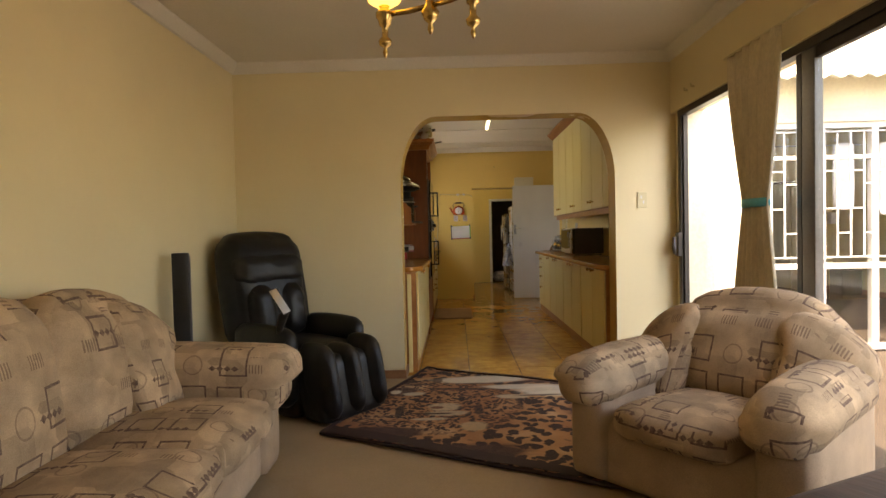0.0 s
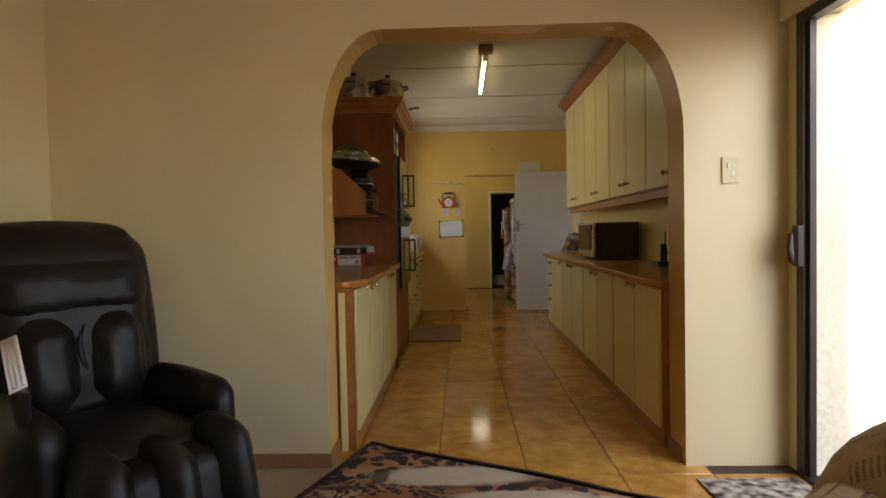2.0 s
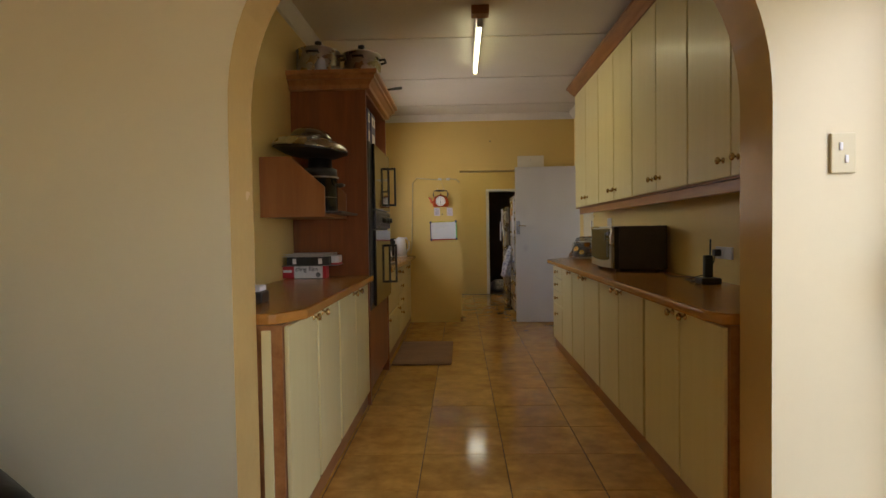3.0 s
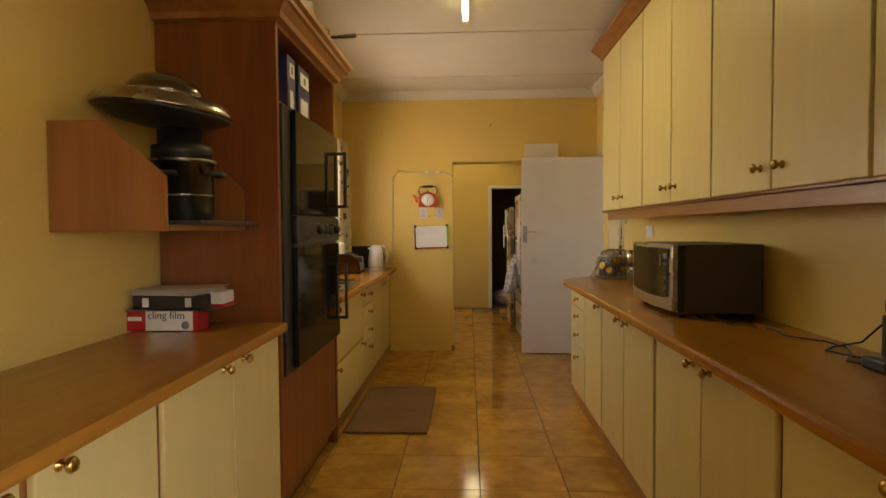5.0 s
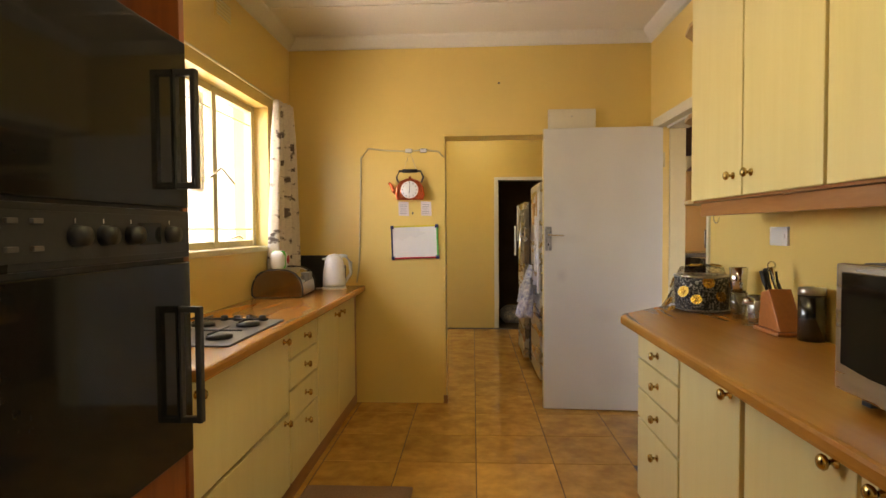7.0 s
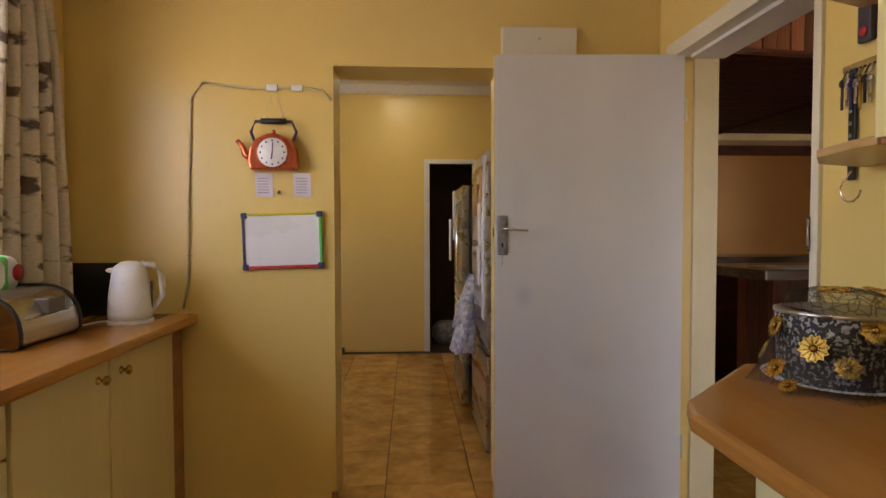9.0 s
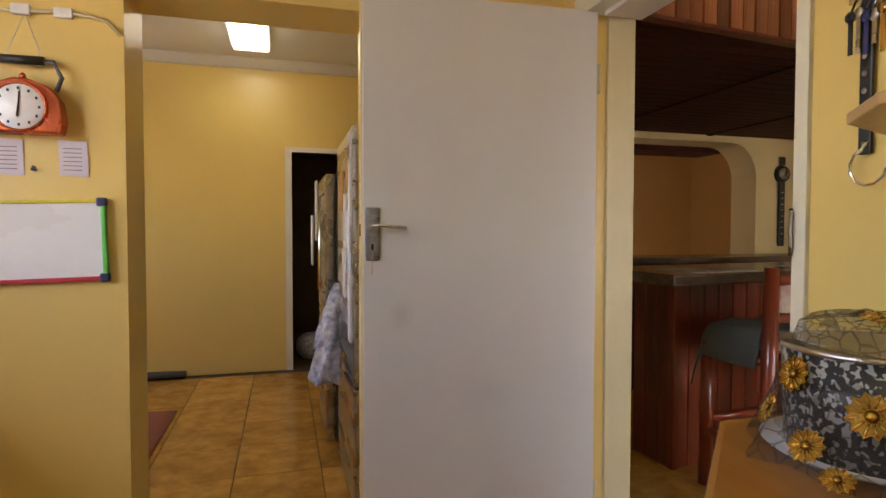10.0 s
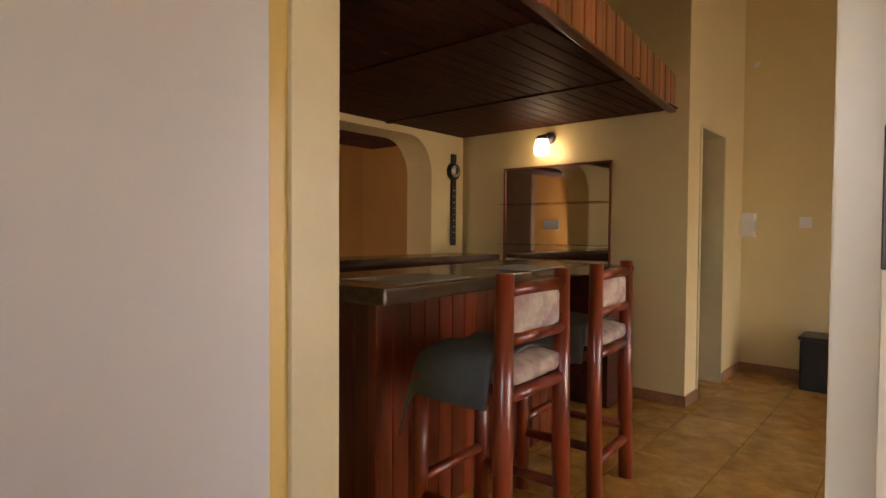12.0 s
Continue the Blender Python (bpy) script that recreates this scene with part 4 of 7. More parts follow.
# canopy over the bar: dark boards below, slats in front
CA, CB, CZ = (2.56, 9.44), (6.0, 9.83), 2.13
canopy = tagged(thing("bar_canopy", "dark varnished wooden canopy over the bar with a slatted mahogany fascia", "canopy"), kind="structure")
part("soffit_core", prism([(CA[0], CA[1] + 0.03), (CB[0], CB[1] + 0.03), (CB[0], RY1), (CA[0], RY1)], CZ + 0.012, CZ + 0.26), "mahog_dark", canopy)
bw = 0.098
for i in range(23):
    y = 9.50 + i * 0.1
    x0 = CA[0] if y > 9.44 else CA[0]
    xe = CB[0] if y + bw > CB[1] + 0.03 else CA[0] + (y - 0.05 - CA[1]) / (CB[1] - CA[1]) * (CB[0] - CA[0])
    if xe - x0 > 0.1:
        part("soffit_board", box(x0, min(xe, CB[0]), y, y + bw - 0.006, CZ, CZ + 0.012, 0.002, 1), "mahog_dark", canopy)
for i in range(2):
    part("soffit_batten", prism([(3.9 + i * 1.1, 9.70), (3.95 + i * 1.1, 9.70), (3.95 + i * 1.1, RY1), (3.9 + i * 1.1, RY1)], CZ - 0.010, CZ), "mahog_dark", canopy)
L = math.hypot(CB[0] - CA[0], CB[1] - CA[1])
fa = thing("fascia_group", "slatted mahogany fascia", "fascia")
fa["kind"] = "structure"
fa.name = "bar_fascia"
fa.matrix_world = pose(CA[0], CA[1], 0, 0, 0, math.degrees(math.atan2(CB[1] - CA[1], CB[0] - CA[0])))
nsl = 46
slat_me = None
for i in range(nsl):
    w = L / nsl
    if slat_me is None:
        ob = part("slat", box(0, w - 0.004, -0.012, 0.03, CZ - 0.004, CZ + 0.245, 0.003, 1), "fascia", fa)
        slat_me = ob.data
    else:
        ob = new("slat", slat_me)
        ob.parent = fa
    ob.location = (i * w, (0.004 if i % 2 else 0), 0)
part("fascia_edge", box(0, L, -0.018, 0.034, CZ - 0.022, CZ - 0.006, 0.003), "mahog", fa)


# ---- kitchen things ----
KNOB = lathe([(0.001, 0), (0.014, 0), (0.014, 0.003), (0.006, 0.006), (0.006, 0.018), (0.015, 0.022), (0.0175, 0.028), (0.013, 0.035), (0.001, 0.037)], 14, (0, 0, 0), "x")
KNOB_ME = bpy.data.meshes.new("knob")
KNOB.to_mesh(KNOB_ME)
KNOB_ME.materials.append(M["brass"])


def add_knob(parent, x, y, z, s):
    ob = new("knob", KNOB_ME)
    ob.parent = parent
    ob.location = (x, y, z)
    if s < 0:
        ob.rotation_euler = (0, 0, math.pi)
    return tagged(ob, label="polished brass knob")


def cabinet(name, label, xf, xb, y0, y1, z0, z1, s, fronts, group):
    """A cabinet with fronts at xf that face along s. fronts: (name, y0, y1, z0, z1, knob y, knob z)."""
    c = thing(name, label, "kitchen cabinet", group=group)
    a, b = sorted((xf - s * 0.020, xb))
    part("carcass", box(a, b, y0 + 0.001, y1 - 0.001, z0, z1), "browny", c)
    for nm, p, q, u, w, ky, kz in fronts:
        d = part(nm, box(min(xf, xf - s * 0.018), max(xf, xf - s * 0.018), p + 0.0055, q - 0.0055, u + 0.005, w - 0.005, 0.004, 2), "cream", c, "cream grained front with rounded edges")
        k = add_knob(d, xf, ky, kz, s)
    return c


RX, LX = 1.80, 0.195
base_label = "cream kitchen base cabinet with brass knobs under the worktop"
b = [3.985, 4.42, 4.90, 5.38, 5.86, 6.34, 6.82, 7.30, 7.82]
for i in (0, 2, 4):
    y0, m, y1 = b[i], b[i + 1], b[i + 2]
    g = 0.012
    cabinet("base_cabinet", base_label, RX, 2.355, y0, y1, 0.0, 0.855, -1,
            [("door", y0 + g, m, 0.10, 0.85, m - 0.07, 0.832), ("door", m, y1 - g, 0.10, 0.85, m + 0.07, 0.832)], "base cabinets")
cabinet("base_cabinet", "narrow cream base cabinet with one door", RX, 2.355, 6.82, 7.30, 0.0, 0.855, -1, [("door", 6.825, 7.296, 0.10, 0.85, 6.89, 0.832)], "base cabinets")
cabinet("drawer_cabinet", "cream four-drawer cabinet with brass knobs at the worktop's end", RX, 2.355, 7.30, 7.82, 0.0, 0.855, -1,
        [("drawer", 7.304, 7.815, u, w, 7.535, (u + w) / 2 + 0.005 if u > 0.2 else 0.378) for u, w in ((0.735, 0.85), (0.600, 0.735), (0.465, 0.600), (0.10, 0.465))], "base cabinets")
# left, before the tall unit
lb = [3.985, 4.435, 4.886, 5.352, 5.83]
for i in (0, 2):
    y0, m, y1 = lb[i], lb[i + 1], lb[i + 2]
    cabinet("base_cabinet", base_label, LX, -0.325, y0, y1, 0.0, 0.873, 1,
            [("door", y0 + 0.012, m - (0.012 if i == 0 else 0), 0.10, 0.871, m - 0.08, 0.848), ("door", m + (0.012 if i == 0 else 0), y1 - 0.012, 0.10, 0.871, m + 0.08, 0.848)], "base cabinets")
# left, beyond the tall unit
XL = 0.18
hc = cabinet("hob_cabinet", "wide cream cabinet with two deep pull-out fronts below the hob", XL, -0.325, 6.872, 7.83, 0.0, 0.855, 1,
             [("drawer", 6.877, 7.825, 0.46, 0.85, 6.93, 0.805), ("drawer", 6.877, 7.825, 0.10, 0.455, 6.93, 0.425)], "base cabinets")
for d_, z_ in zip([o for o in hc.children if o.name.startswith("drawer")], (0.805, 0.425)):
    add_knob(d_, XL, 7.755, z_, 1)
cabinet("drawer_cabinet", "cream cabinet with three drawers over a small door", XL, -0.325, 7.83, 8.325, 0.0, 0.855, 1,
        [("drawer", 7.835, 8.32, 0.698, 0.85, 8.08, 0.778), ("drawer", 7.835, 8.32, 0.552, 0.698, 8.08, 0.628), ("drawer", 7.835, 8.32, 0.395, 0.552, 8.08, 0.48), ("door", 7.835, 8.32, 0.10, 0.395, 8.08, 0.335)], "base cabinets")
cabinet("base_cabinet", base_label, XL, -0.325, 8.325, 9.455, 0.0, 0.855, 1,
        [("door", 8.33, 8.80, 0.10, 0.85, 8.73, 0.785), ("door", 8.80, 9.31, 0.10, 0.85, 8.875, 0.785)], "base cabinets")


def worktop(name, pts, label, z=0.856):
    return single(name, prism(pts, z, z + 0.042, "z", 0.012), "top", label, "worktop")


worktop("worktop", [(KX0 + 0.003, 3.975), (0.13, 3.975), (0.155, 3.99), (0.235, 4.12), (0.235, 5.828), (KX0 + 0.003, 5.828)], "cherry laminate worktop with a rounded front edge", 0.874)
worktop("worktop", [(KX0 + 0.003, 6.873), (0.235, 6.873), (0.235, 9.456), (KX0 + 0.003, 9.456)], "cherry laminate worktop under the window, with the hob in it")
worktop("worktop", [(2.357, 3.975), (1.81, 3.975), (1.79, 3.99), (1.762, 4.08), (1.762, 7.97), (1.795, 8.05), (2.12, 8.375), (2.357, 8.375)], "long cherry laminate worktop with a clipped corner")

# end panels at the arch
single("end_panel", box(0.10, 0.135, 3.972, 3.984, 0.0, 0.855, 0.003), "cream", "cream end panel beside the base cabinets", "end panel")
# upper cabinets
ub = [3.985, 4.475, 4.955, 5.435, 5.92, 6.40, 6.88, 7.375, 7.87]
for i in (0, 2, 4, 6):
    y0, m, y1 = ub[i], ub[i + 1], ub[i + 2]
    cabinet("wall_cabinet", "cream two-door wall cabinet with brass knobs", 2.05, 2.357, y0, y1, 1.43, 2.605, -1,
            [("door", y0 + 0.003, m, 1.434, 2.60, m - 0.07, 1.517), ("door", m, y1 - 0.003, 1.434, 2.60, m + 0.07, 1.517)], "wall cabinets")
single("light_pelmet", box(2.085, 2.105, 3.99, 7.84, 1.37, 1.428, 0.004), "browny", "red-brown pelmet strip under the wall cabinets", "pelmet")
cn = prism([(2.357, 2.606), (2.05, 2.606), (2.035, 2.625), (2.02, 2.635), (1.995, 2.66), (1.975, 2.668), (1.975, 2.69), (2.357, 2.69)], 3.98, 7.93, "y")
single("cabinet_cornice", cn, "browny", "red-brown moulded cornice on the wall cabinets", "cornice")
os_ = thing("corner_shelf", "light oak open corner shelf beside the wall cabinets", "shelf")
for z in (1.43, 1.83, 2.25):
    part("shelf_board", prism([(2.357, 7.872), (2.065, 7.872), (2.065, 7.94), (2.095, 8.07), (2.19, 8.19), (2.357, 8.25)], z, z + 0.018, "z", 0.003), "light_wood", os_)
part("backing", box(2.351, 2.357, 7.872, 8.20, 1.449, 2.249), "kwall", os_)

# tall oven unit
tu = thing("tall_oven_cabinet", "tall red-brown oven housing with an open niche and a cornice", "kitchen cabinet")
part("side_panel", box(-0.326, 0.20, 5.831, 5.861, 0, 2.20, 0.002), "brown", tu)
part("side_panel", box(-0.326, 0.20, 6.841, 6.870, 0, 2.20, 0.002), "brown", tu)
part("back_panel", box(-0.326, -0.31, 5.861, 6.841, 0, 2.20), "brown", tu)
part("niche_floor", box(-0.31, 0.195, 5.861, 6.841, 1.855, 1.872), "brown", tu)
part("top_panel", box(-0.31, 0.20, 5.861, 6.841, 2.18, 2.20), "brown", tu)
part("housing", box(-0.31, 0.16, 5.861, 6.841, 0.66, 1.855), "black", tu)
part("door", box(0.172, 0.192, 5.865, 6.837, 0.10, 0.66, 0.003), "brown", tu)
part("plinth", box(0.12, 0.14, 5.861, 6.841, 0, 0.10), "brown", tu)
cp = [(0.0, 2.20), (0.03, 2.205), (0.035, 2.23), (0.06, 2.26), (0.075, 2.265), (0.075, 2.285), (0.095, 2.295), (0.095, 2.32), (-0.30, 2.32), (-0.30, 2.20)]
bm = bmesh.new()
rings = []
for (x0, y0, x1, y1) in ((-0.326, 5.831, None, None), (0.20, 5.831, 1, -1), (0.20, 6.870, 1, 1), (-0.326, 6.870, None, None)):
    ring = []
    for u, w in cp[:8]:
        if x1 is None:
            ring.append(bm.verts.new((x0, y0 + (-u if y0 < 6 else u), w)))
        else:
            ring.append(bm.verts.new((x0 + u, y0 + y1 * u, w)))
    rings.append(ring)
for a, c in zip(rings, rings[1:]):
    for i in range(7):
        bm.faces.new((a[i], a[i + 1], c[i + 1], c[i]))
bm.faces.new([r[7] for r in rings])
bm.faces.new([r[0] for r in rings][::-1])
bmesh.ops.recalc_face_normals(bm, faces=bm.faces)
part("cornice", bm, "browny", tu)
ov = thing("double_oven", "black glass built-in double oven with two long bar handles", "oven")
part("surround", box(0.162, 0.208, 5.875, 6.825, 0.66, 1.862, 0.004), "black", ov)
for nm, z0, z1, mt in (("oven_door", 1.385, 1.855, "black_glass"), ("control_panel", 1.245, 1.375, "panel_grey"), ("oven_door", 0.68, 1.232, "black_glass")):
    d = part(nm, box(0.210, 0.232, 5.985, 6.812, z0, z1, 0.004), mt, ov)
    if nm == "oven_door":
        h0, h1 = (1.445, 1.755) if z0 > 1 else (0.79, 1.10)
        bmh = box(0.232, 0.292, 6.738, 6.758, h0 - 0.009, h0 + 0.009, 0.004)
        box(0.232, 0.292, 6.738, 6.758, h1 - 0.009, h1 + 0.009, 0.004, bm=bmh)
        box(0.280, 0.296, 6.736, 6.760, h0 - 0.009, h1 + 0.009, 0.004, bm=bmh)
        box(0.2325, 0.240, 6.738, 6.758, h0 - 0.009, h1 + 0.009, 0.002, bm=bmh)
        part("handle", bmh, "black", d, "black bar handle")
    else:
        for k, y in enumerate((6.34, 6.43, 6.53, 6.70)):
            part("dial", lathe([(0.001, 0), (0.024, 0), (0.020, 0.028), (0.001, 0.030)], 16, (0.2342, y, 1.31), "x"), "black", d)
            part("dial_mark", box(0.2345, 0.2355, y - 0.001, y + 0.001, 1.337, 1.347), "paper", d)
        part("display", box(0.2325, 0.2345, 6.56, 6.66, 1.285, 1.34), "black_glass", d)
        part("dial_plate", box(0.2325, 0.2340, 6.03, 6.79, 1.262, 1.360, 0.001), "black", d)
        for k in range(3):
            for z in (1.283, 1.335):
                part("switch_button", box(0.2341, 0.243, 6.10 + 0.06 * k, 6.125 + 0.06 * k, z, z + 0.010, 0.002), "grey_alu", d)
# boxes in the niche
for k, (y, w) in enumerate(((6.06, 0.12), (6.23, 0.19))):
    g = thing("gift_box", "dark blue gift box with a pale printed label", "box", group="boxes over the oven")
    part("body", box(0.06, 0.175, y, y + w, 1.873, 2.13, 0.004), "navy", g)
    part("label_panel", box(0.1755, 0.177, y + 0.03, y + w - 0.02, 2.035, 2.10), "paper", g)
    part("label_print", box(0.177, 0.1776, y + w * 0.45, y + w * 0.62, 2.05, 2.085), "badge_grey", g)
    part("printed_dog", box(0.1755, 0.1775, y + 0.03, y + w - 0.04, 1.89, 1.97, 0.001), "paper", g)
tb = single("tablet_case", box(0.02, 0.12, 6.45, 6.56, 1.873, 1.98, 0.006), "orange", "small orange carton in the niche", "carton")


def pot(name, x, y, z, r, h, label, mat="steel", lid=True, handles=True, group=""):
    p = thing(name, label, "cooking pot", (x, y, z), group=group)
    part("body", lathe([(0.001, 0), (r * 0.96, 0), (r, 0.01), (r, h), (r + 0.006, h + 0.003), (r + 0.002, h + 0.005), (r - 0.004, h), (r - 0.006, 0.02), (0.001, 0.02)], 28), mat, p)
    if lid:
        l = part("lid", lathe([(0.001, h + 0.045), (r * 0.5, h + 0.035), (r * 0.9, h + 0.014), (r + 0.003, h + 0.006), (r, h + 0.003), (0.001, h + 0.003)], 28), mat, p)
        part("lid_knob", lathe([(0.001, h + 0.04), (0.014, h + 0.045), (0.012, h + 0.058), (0.026, h + 0.066), (0.024, h + 0.082), (0.001, h + 0.088)], 16), "black", l)
    if handles:
        for s in (-1, 1):
            part("handle", pipe([(s * r * 0.25, -r * 0.97, h * 0.8), (s * r * 0.25 + 0.0, -r - 0.03, h * 0.8), (-s * r * 0.25, -r - 0.03, h * 0.8), (-s * r * 0.25, -r * 0.97, h * 0.8)] if s < 0 else
                                [(r * 0.97, -0.05, h * 0.8), (r + 0.035, -0.04, h * 0.83), (r + 0.035, 0.04, h * 0.83), (r * 0.97, 0.05, h * 0.8)], 0.009, 8), "black", p)
    return p


pot("stock_pot", -0.17, 6.03, 2.321, 0.155, 0.20, "large stainless stock pot with lid on the oven cabinet", group="pots on the cabinet")
pot("stock_pot", 0.115, 6.20, 2.321, 0.145, 0.22, "large stainless stock pot with lid on the oven cabinet", group="pots on the cabinet")
sp = thing("saucepan", "stainless saucepan with a long black handle on the oven cabinet", "saucepan", (0.12, 6.67, 2.321))
part("body", lathe([(0.001, 0), (0.100, 0), (0.104, 0.008), (0.104, 0.12), (0.108, 0.123), (0.10, 0.12), (0.086, 0.012), (0.001, 0.012)], 24), "steel", sp)
part("handle", pipe([(0.10, 0.02, 0.09), (0.17, 0.05, 0.105), (0.24, 0.08, 0.12)], [0.007, 0.011, 0.013], 8), "black", sp)

# wall shelf with cookware
ws = thing("wall_shelf", "red-brown wall shelf with sloping side panels", "shelf")
prof = [(KX0 + 0.003, 1.31), (0.055, 1.31), (0.055, 1.485), (-0.145, 1.665), (KX0 + 0.003, 1.665)]
part("side_panel", prism(prof, 5.19, 5.208, "y", 0.002), "shelf_wood", ws)
part("side_panel", prism(prof, 5.808, 5.826, "y", 0.002), "shelf_wood", ws)
part("shelf_board", box(KX0 + 0.003, 0.06, 5.208, 5.808, 1.312, 1.330, 0.002), "browny", ws)
tr = single("baking_tray", box(-0.22, 0.145, 5.24, 5.76, 1.331, 1.345, 0.006), "dark_grey", "thin dark oven tray on the wall shelf", "tray")
pot("casserole", -0.045, 5.50, 1.346, 0.108, 0.21, "dark glazed casserole with steel bands on the wall shelf", "dark_steel", lid=False)
cs = thing("steamer_insert", "black steamer insert standing in the casserole", "steamer", (-0.045, 5.50, 1.560))
part("band", lathe([(0.09, 0.0), (0.117, 0.003), (0.117, 0.010), (0.09, 0.013), (0.001, 0.013)], 28), "steel", cs)
part("collar", lathe([(0.001, 0.014), (0.106, 0.014), (0.106, 0.060), (0.075, 0.068), (0.075, 0.125), (0.001, 0.127)], 28), "black", cs)
part("band", lathe([(0.108, -0.125), (0.1115, -0.123), (0.1115, -0.119), (0.108, -0.117), (0.10, -0.12)], 28), "steel", cs)
wk = thing("wok", "broad black wok lying over the pot, its lid domed and shiny", "wok", (-0.10, 5.47, 1.60))
part("pan", lathe([(0.001, 0.042), (0.09, 0.042), (0.16, 0.055), (0.220, 0.083), (0.235, 0.088), (0.225, 0.095), (0.001, 0.09)], 32), "black", wk)
wl = part("lid", lathe([(0.236, 0.096), (0.238, 0.101), (0.226, 0.118), (0.205, 0.140), (0.19, 0.146), (0.142, 0.150), (0.138, 0.147), (0.001, 0.146)], 36), "steel", wk, "wide shiny steel lid rim")
part("lid_glass", lathe([(0.136, 0.149), (0.130, 0.176), (0.108, 0.205), (0.065, 0.226), (0.001, 0.234)], 32), "smoky_glass", wl, "smoky glass dome")
part("lid_ring", lathe([(0.131, 0.151), (0.139, 0.151), (0.141, 0.157), (0.136, 0.160), (0.131, 0.157)], 32), "chrome", wl)
wk.matrix_world = pose(-0.105, 5.47, 1.648, 0, 6, 0)

# things on the near left worktop
bx = thing("cling_film_box", "red and white long cling film box on the worktop", "box", (-0.19, 5.645, 0.9165))
part("body", box(-0.145, 0.145, -0.055, 0.03, 0.0025, 0.085, 0.002), "paper", bx)
part("red_end", box(-0.1465, -0.065, -0.0565, 0.031, 0.0022, 0.0855, 0.001), "red", bx)
part("red_end", box(0.125, 0.1465, -0.0565, 0.031, 0.0022, 0.0855, 0.001), "red", bx)


def text(body, size, place, rot, mat, parent, name="lettering", extrude=0.0006):
    c = bpy.data.curves.new(name, "FONT")
    c.body, c.size, c.extrude = body, size, extrude
    c.materials.append(M[mat])
    ob = new(name, c)
    ob.parent = parent
    ob.location = place
    ob.rotation_euler = [radians(a) for a in rot]
    return ob


text("cling film", 0.042, (-0.055, -0.0572, 0.05), (90, 0, 0), "black", bx)
part("round_mark", lathe([(0.001, -0.001), (0.016, -0.001), (0.016, 0.0), (0.001, 0.0)], 18, (0.095, -0.0562, 0.025), "y"), "badge_grey", bx)
part("logo_bar", box(-0.135, -0.08, -0.0580, -0.0568, 0.042, 0.058), "paper", bx)
bd = thing("box_file", "black ring binder with white labels lying on the boxes", "binder", (-0.15, 5.66, 1.004))
part("cover", box(-0.15, 0.13, -0.08, 0.12, 0, 0.055, 0.004), "black", bd)
part("label_strip", box(-0.11, -0.085, -0.0815, -0.0803, 0.01, 0.045), "paper", bd)
part("label_strip", box(0.06, 0.085, -0.0815, -0.0803, 0.01, 0.045), "paper", bd)
pm = thing("papers", "loose stack of crumpled papers and plastic sleeves", "papers", (-0.15, 5.66, 1.060))
rnd = random.Random(4)
for k in range(6):
    a = rnd.uniform(-14, 14)
    ob = part("sheet", box(-0.15, 0.14, -0.09, 0.11, 0.004 * k, 0.004 * k + 0.0015), "paper", pm)
    ob.matrix_local = pose(rnd.uniform(-0.03, 0.03), rnd.uniform(-0.02, 0.03), 0, 0, 0, a)
single("paper_sheet", box(-0.325, 0.03, 5.565, 5.80, 0.9998, 1.0025), "grey_alu", "grey sheet lying between the boxes", "paper")
ub2 = thing("baking_paper_box", "white box with a red lower edge behind the binder", "box", (0.01, 5.70, 1.0035))
part("body", box(-0.045, 0.02, -0.05, 0.06, 0.012, 0.062, 0.008), "paper", ub2)
part("red_edge", box(-0.046, 0.021, -0.051, 0.061, 0.0, 0.012, 0.003), "red", ub2)
gl = thing("napkin_pack", "small white packet with a dark rim near the arch", "packet", (-0.08, 4.35, 0.9155))
part("body", box(-0.07, 0.07, -0.05, 0.05, 0, 0.05, 0.01), "black", gl)
part("top", box(-0.06, 0.06, -0.04, 0.04, 0.0505, 0.075, 0.008), "paper", gl)

# right worktop
mw = thing("microwave_oven", "stainless-fronted microwave with a dark grey case on the worktop", "microwave oven")
part("body", box(1.986, 2.33, 6.02, 6.62, 0.918, 1.232, 0.006), "dark_grey", mw)
fp = part("front_frame", prism([(6.018, 0.930), (6.32, 0.922), (6.622, 0.930), (6.622, 1.232), (6.018, 1.232)], 1.925, 1.952, "x", 0.007), "steel", mw)
part("front_gasket", box(1.9521, 1.9855, 6.024, 6.616, 0.922, 1.228, 0.002), "black", mw)
glass_edge = [(6.055, 1.212), (6.055, 0.992), (6.14, 0.982), (6.32, 0.976), (6.50, 0.982), (6.595, 0.995), (6.595, 1.212)]
part("door_window", prism(glass_edge, 1.921, 1.9248, "x", 0.0015), "black_glass", fp)
part("clock_display", box(1.9195, 1.9208, 6.07, 6.125, 1.165, 1.19, 0.001), "navy", fp)
for k in range(7):
    part("key", box(1.9197, 1.9208, 6.072, 6.122, 1.008 + k * 0.021, 1.021 + k * 0.021, 0.001, 1), "panel_grey", fp)
part("door_catch_mark", box(1.9195, 1.9208, 6.145, 6.175, 1.13, 1.185, 0.001), "panel_grey", fp)
for x in (1.97, 2.28):
    for y in (6.05, 6.56):
        part("foot", box(x, x + 0.03, y, y + 0.03, 0.895, 0.912), "black", mw)
ph = thing("cordless_phone", "black cordless phone standing on its charger", "telephone", (2.215, 5.09, 0.899))
part("base", box(-0.055, 0.055, -0.05, 0.05, 0, 0.035, 0.008), "black", ph)
part("handset", box(-0.025, 0.025, -0.015, 0.015, 0.036, 0.16, 0.01), "black", ph)
part("antenna", pipe([(0.012, 0, 0.15), (0.014, 0, 0.25)], 0.005, 8), "black", ph)
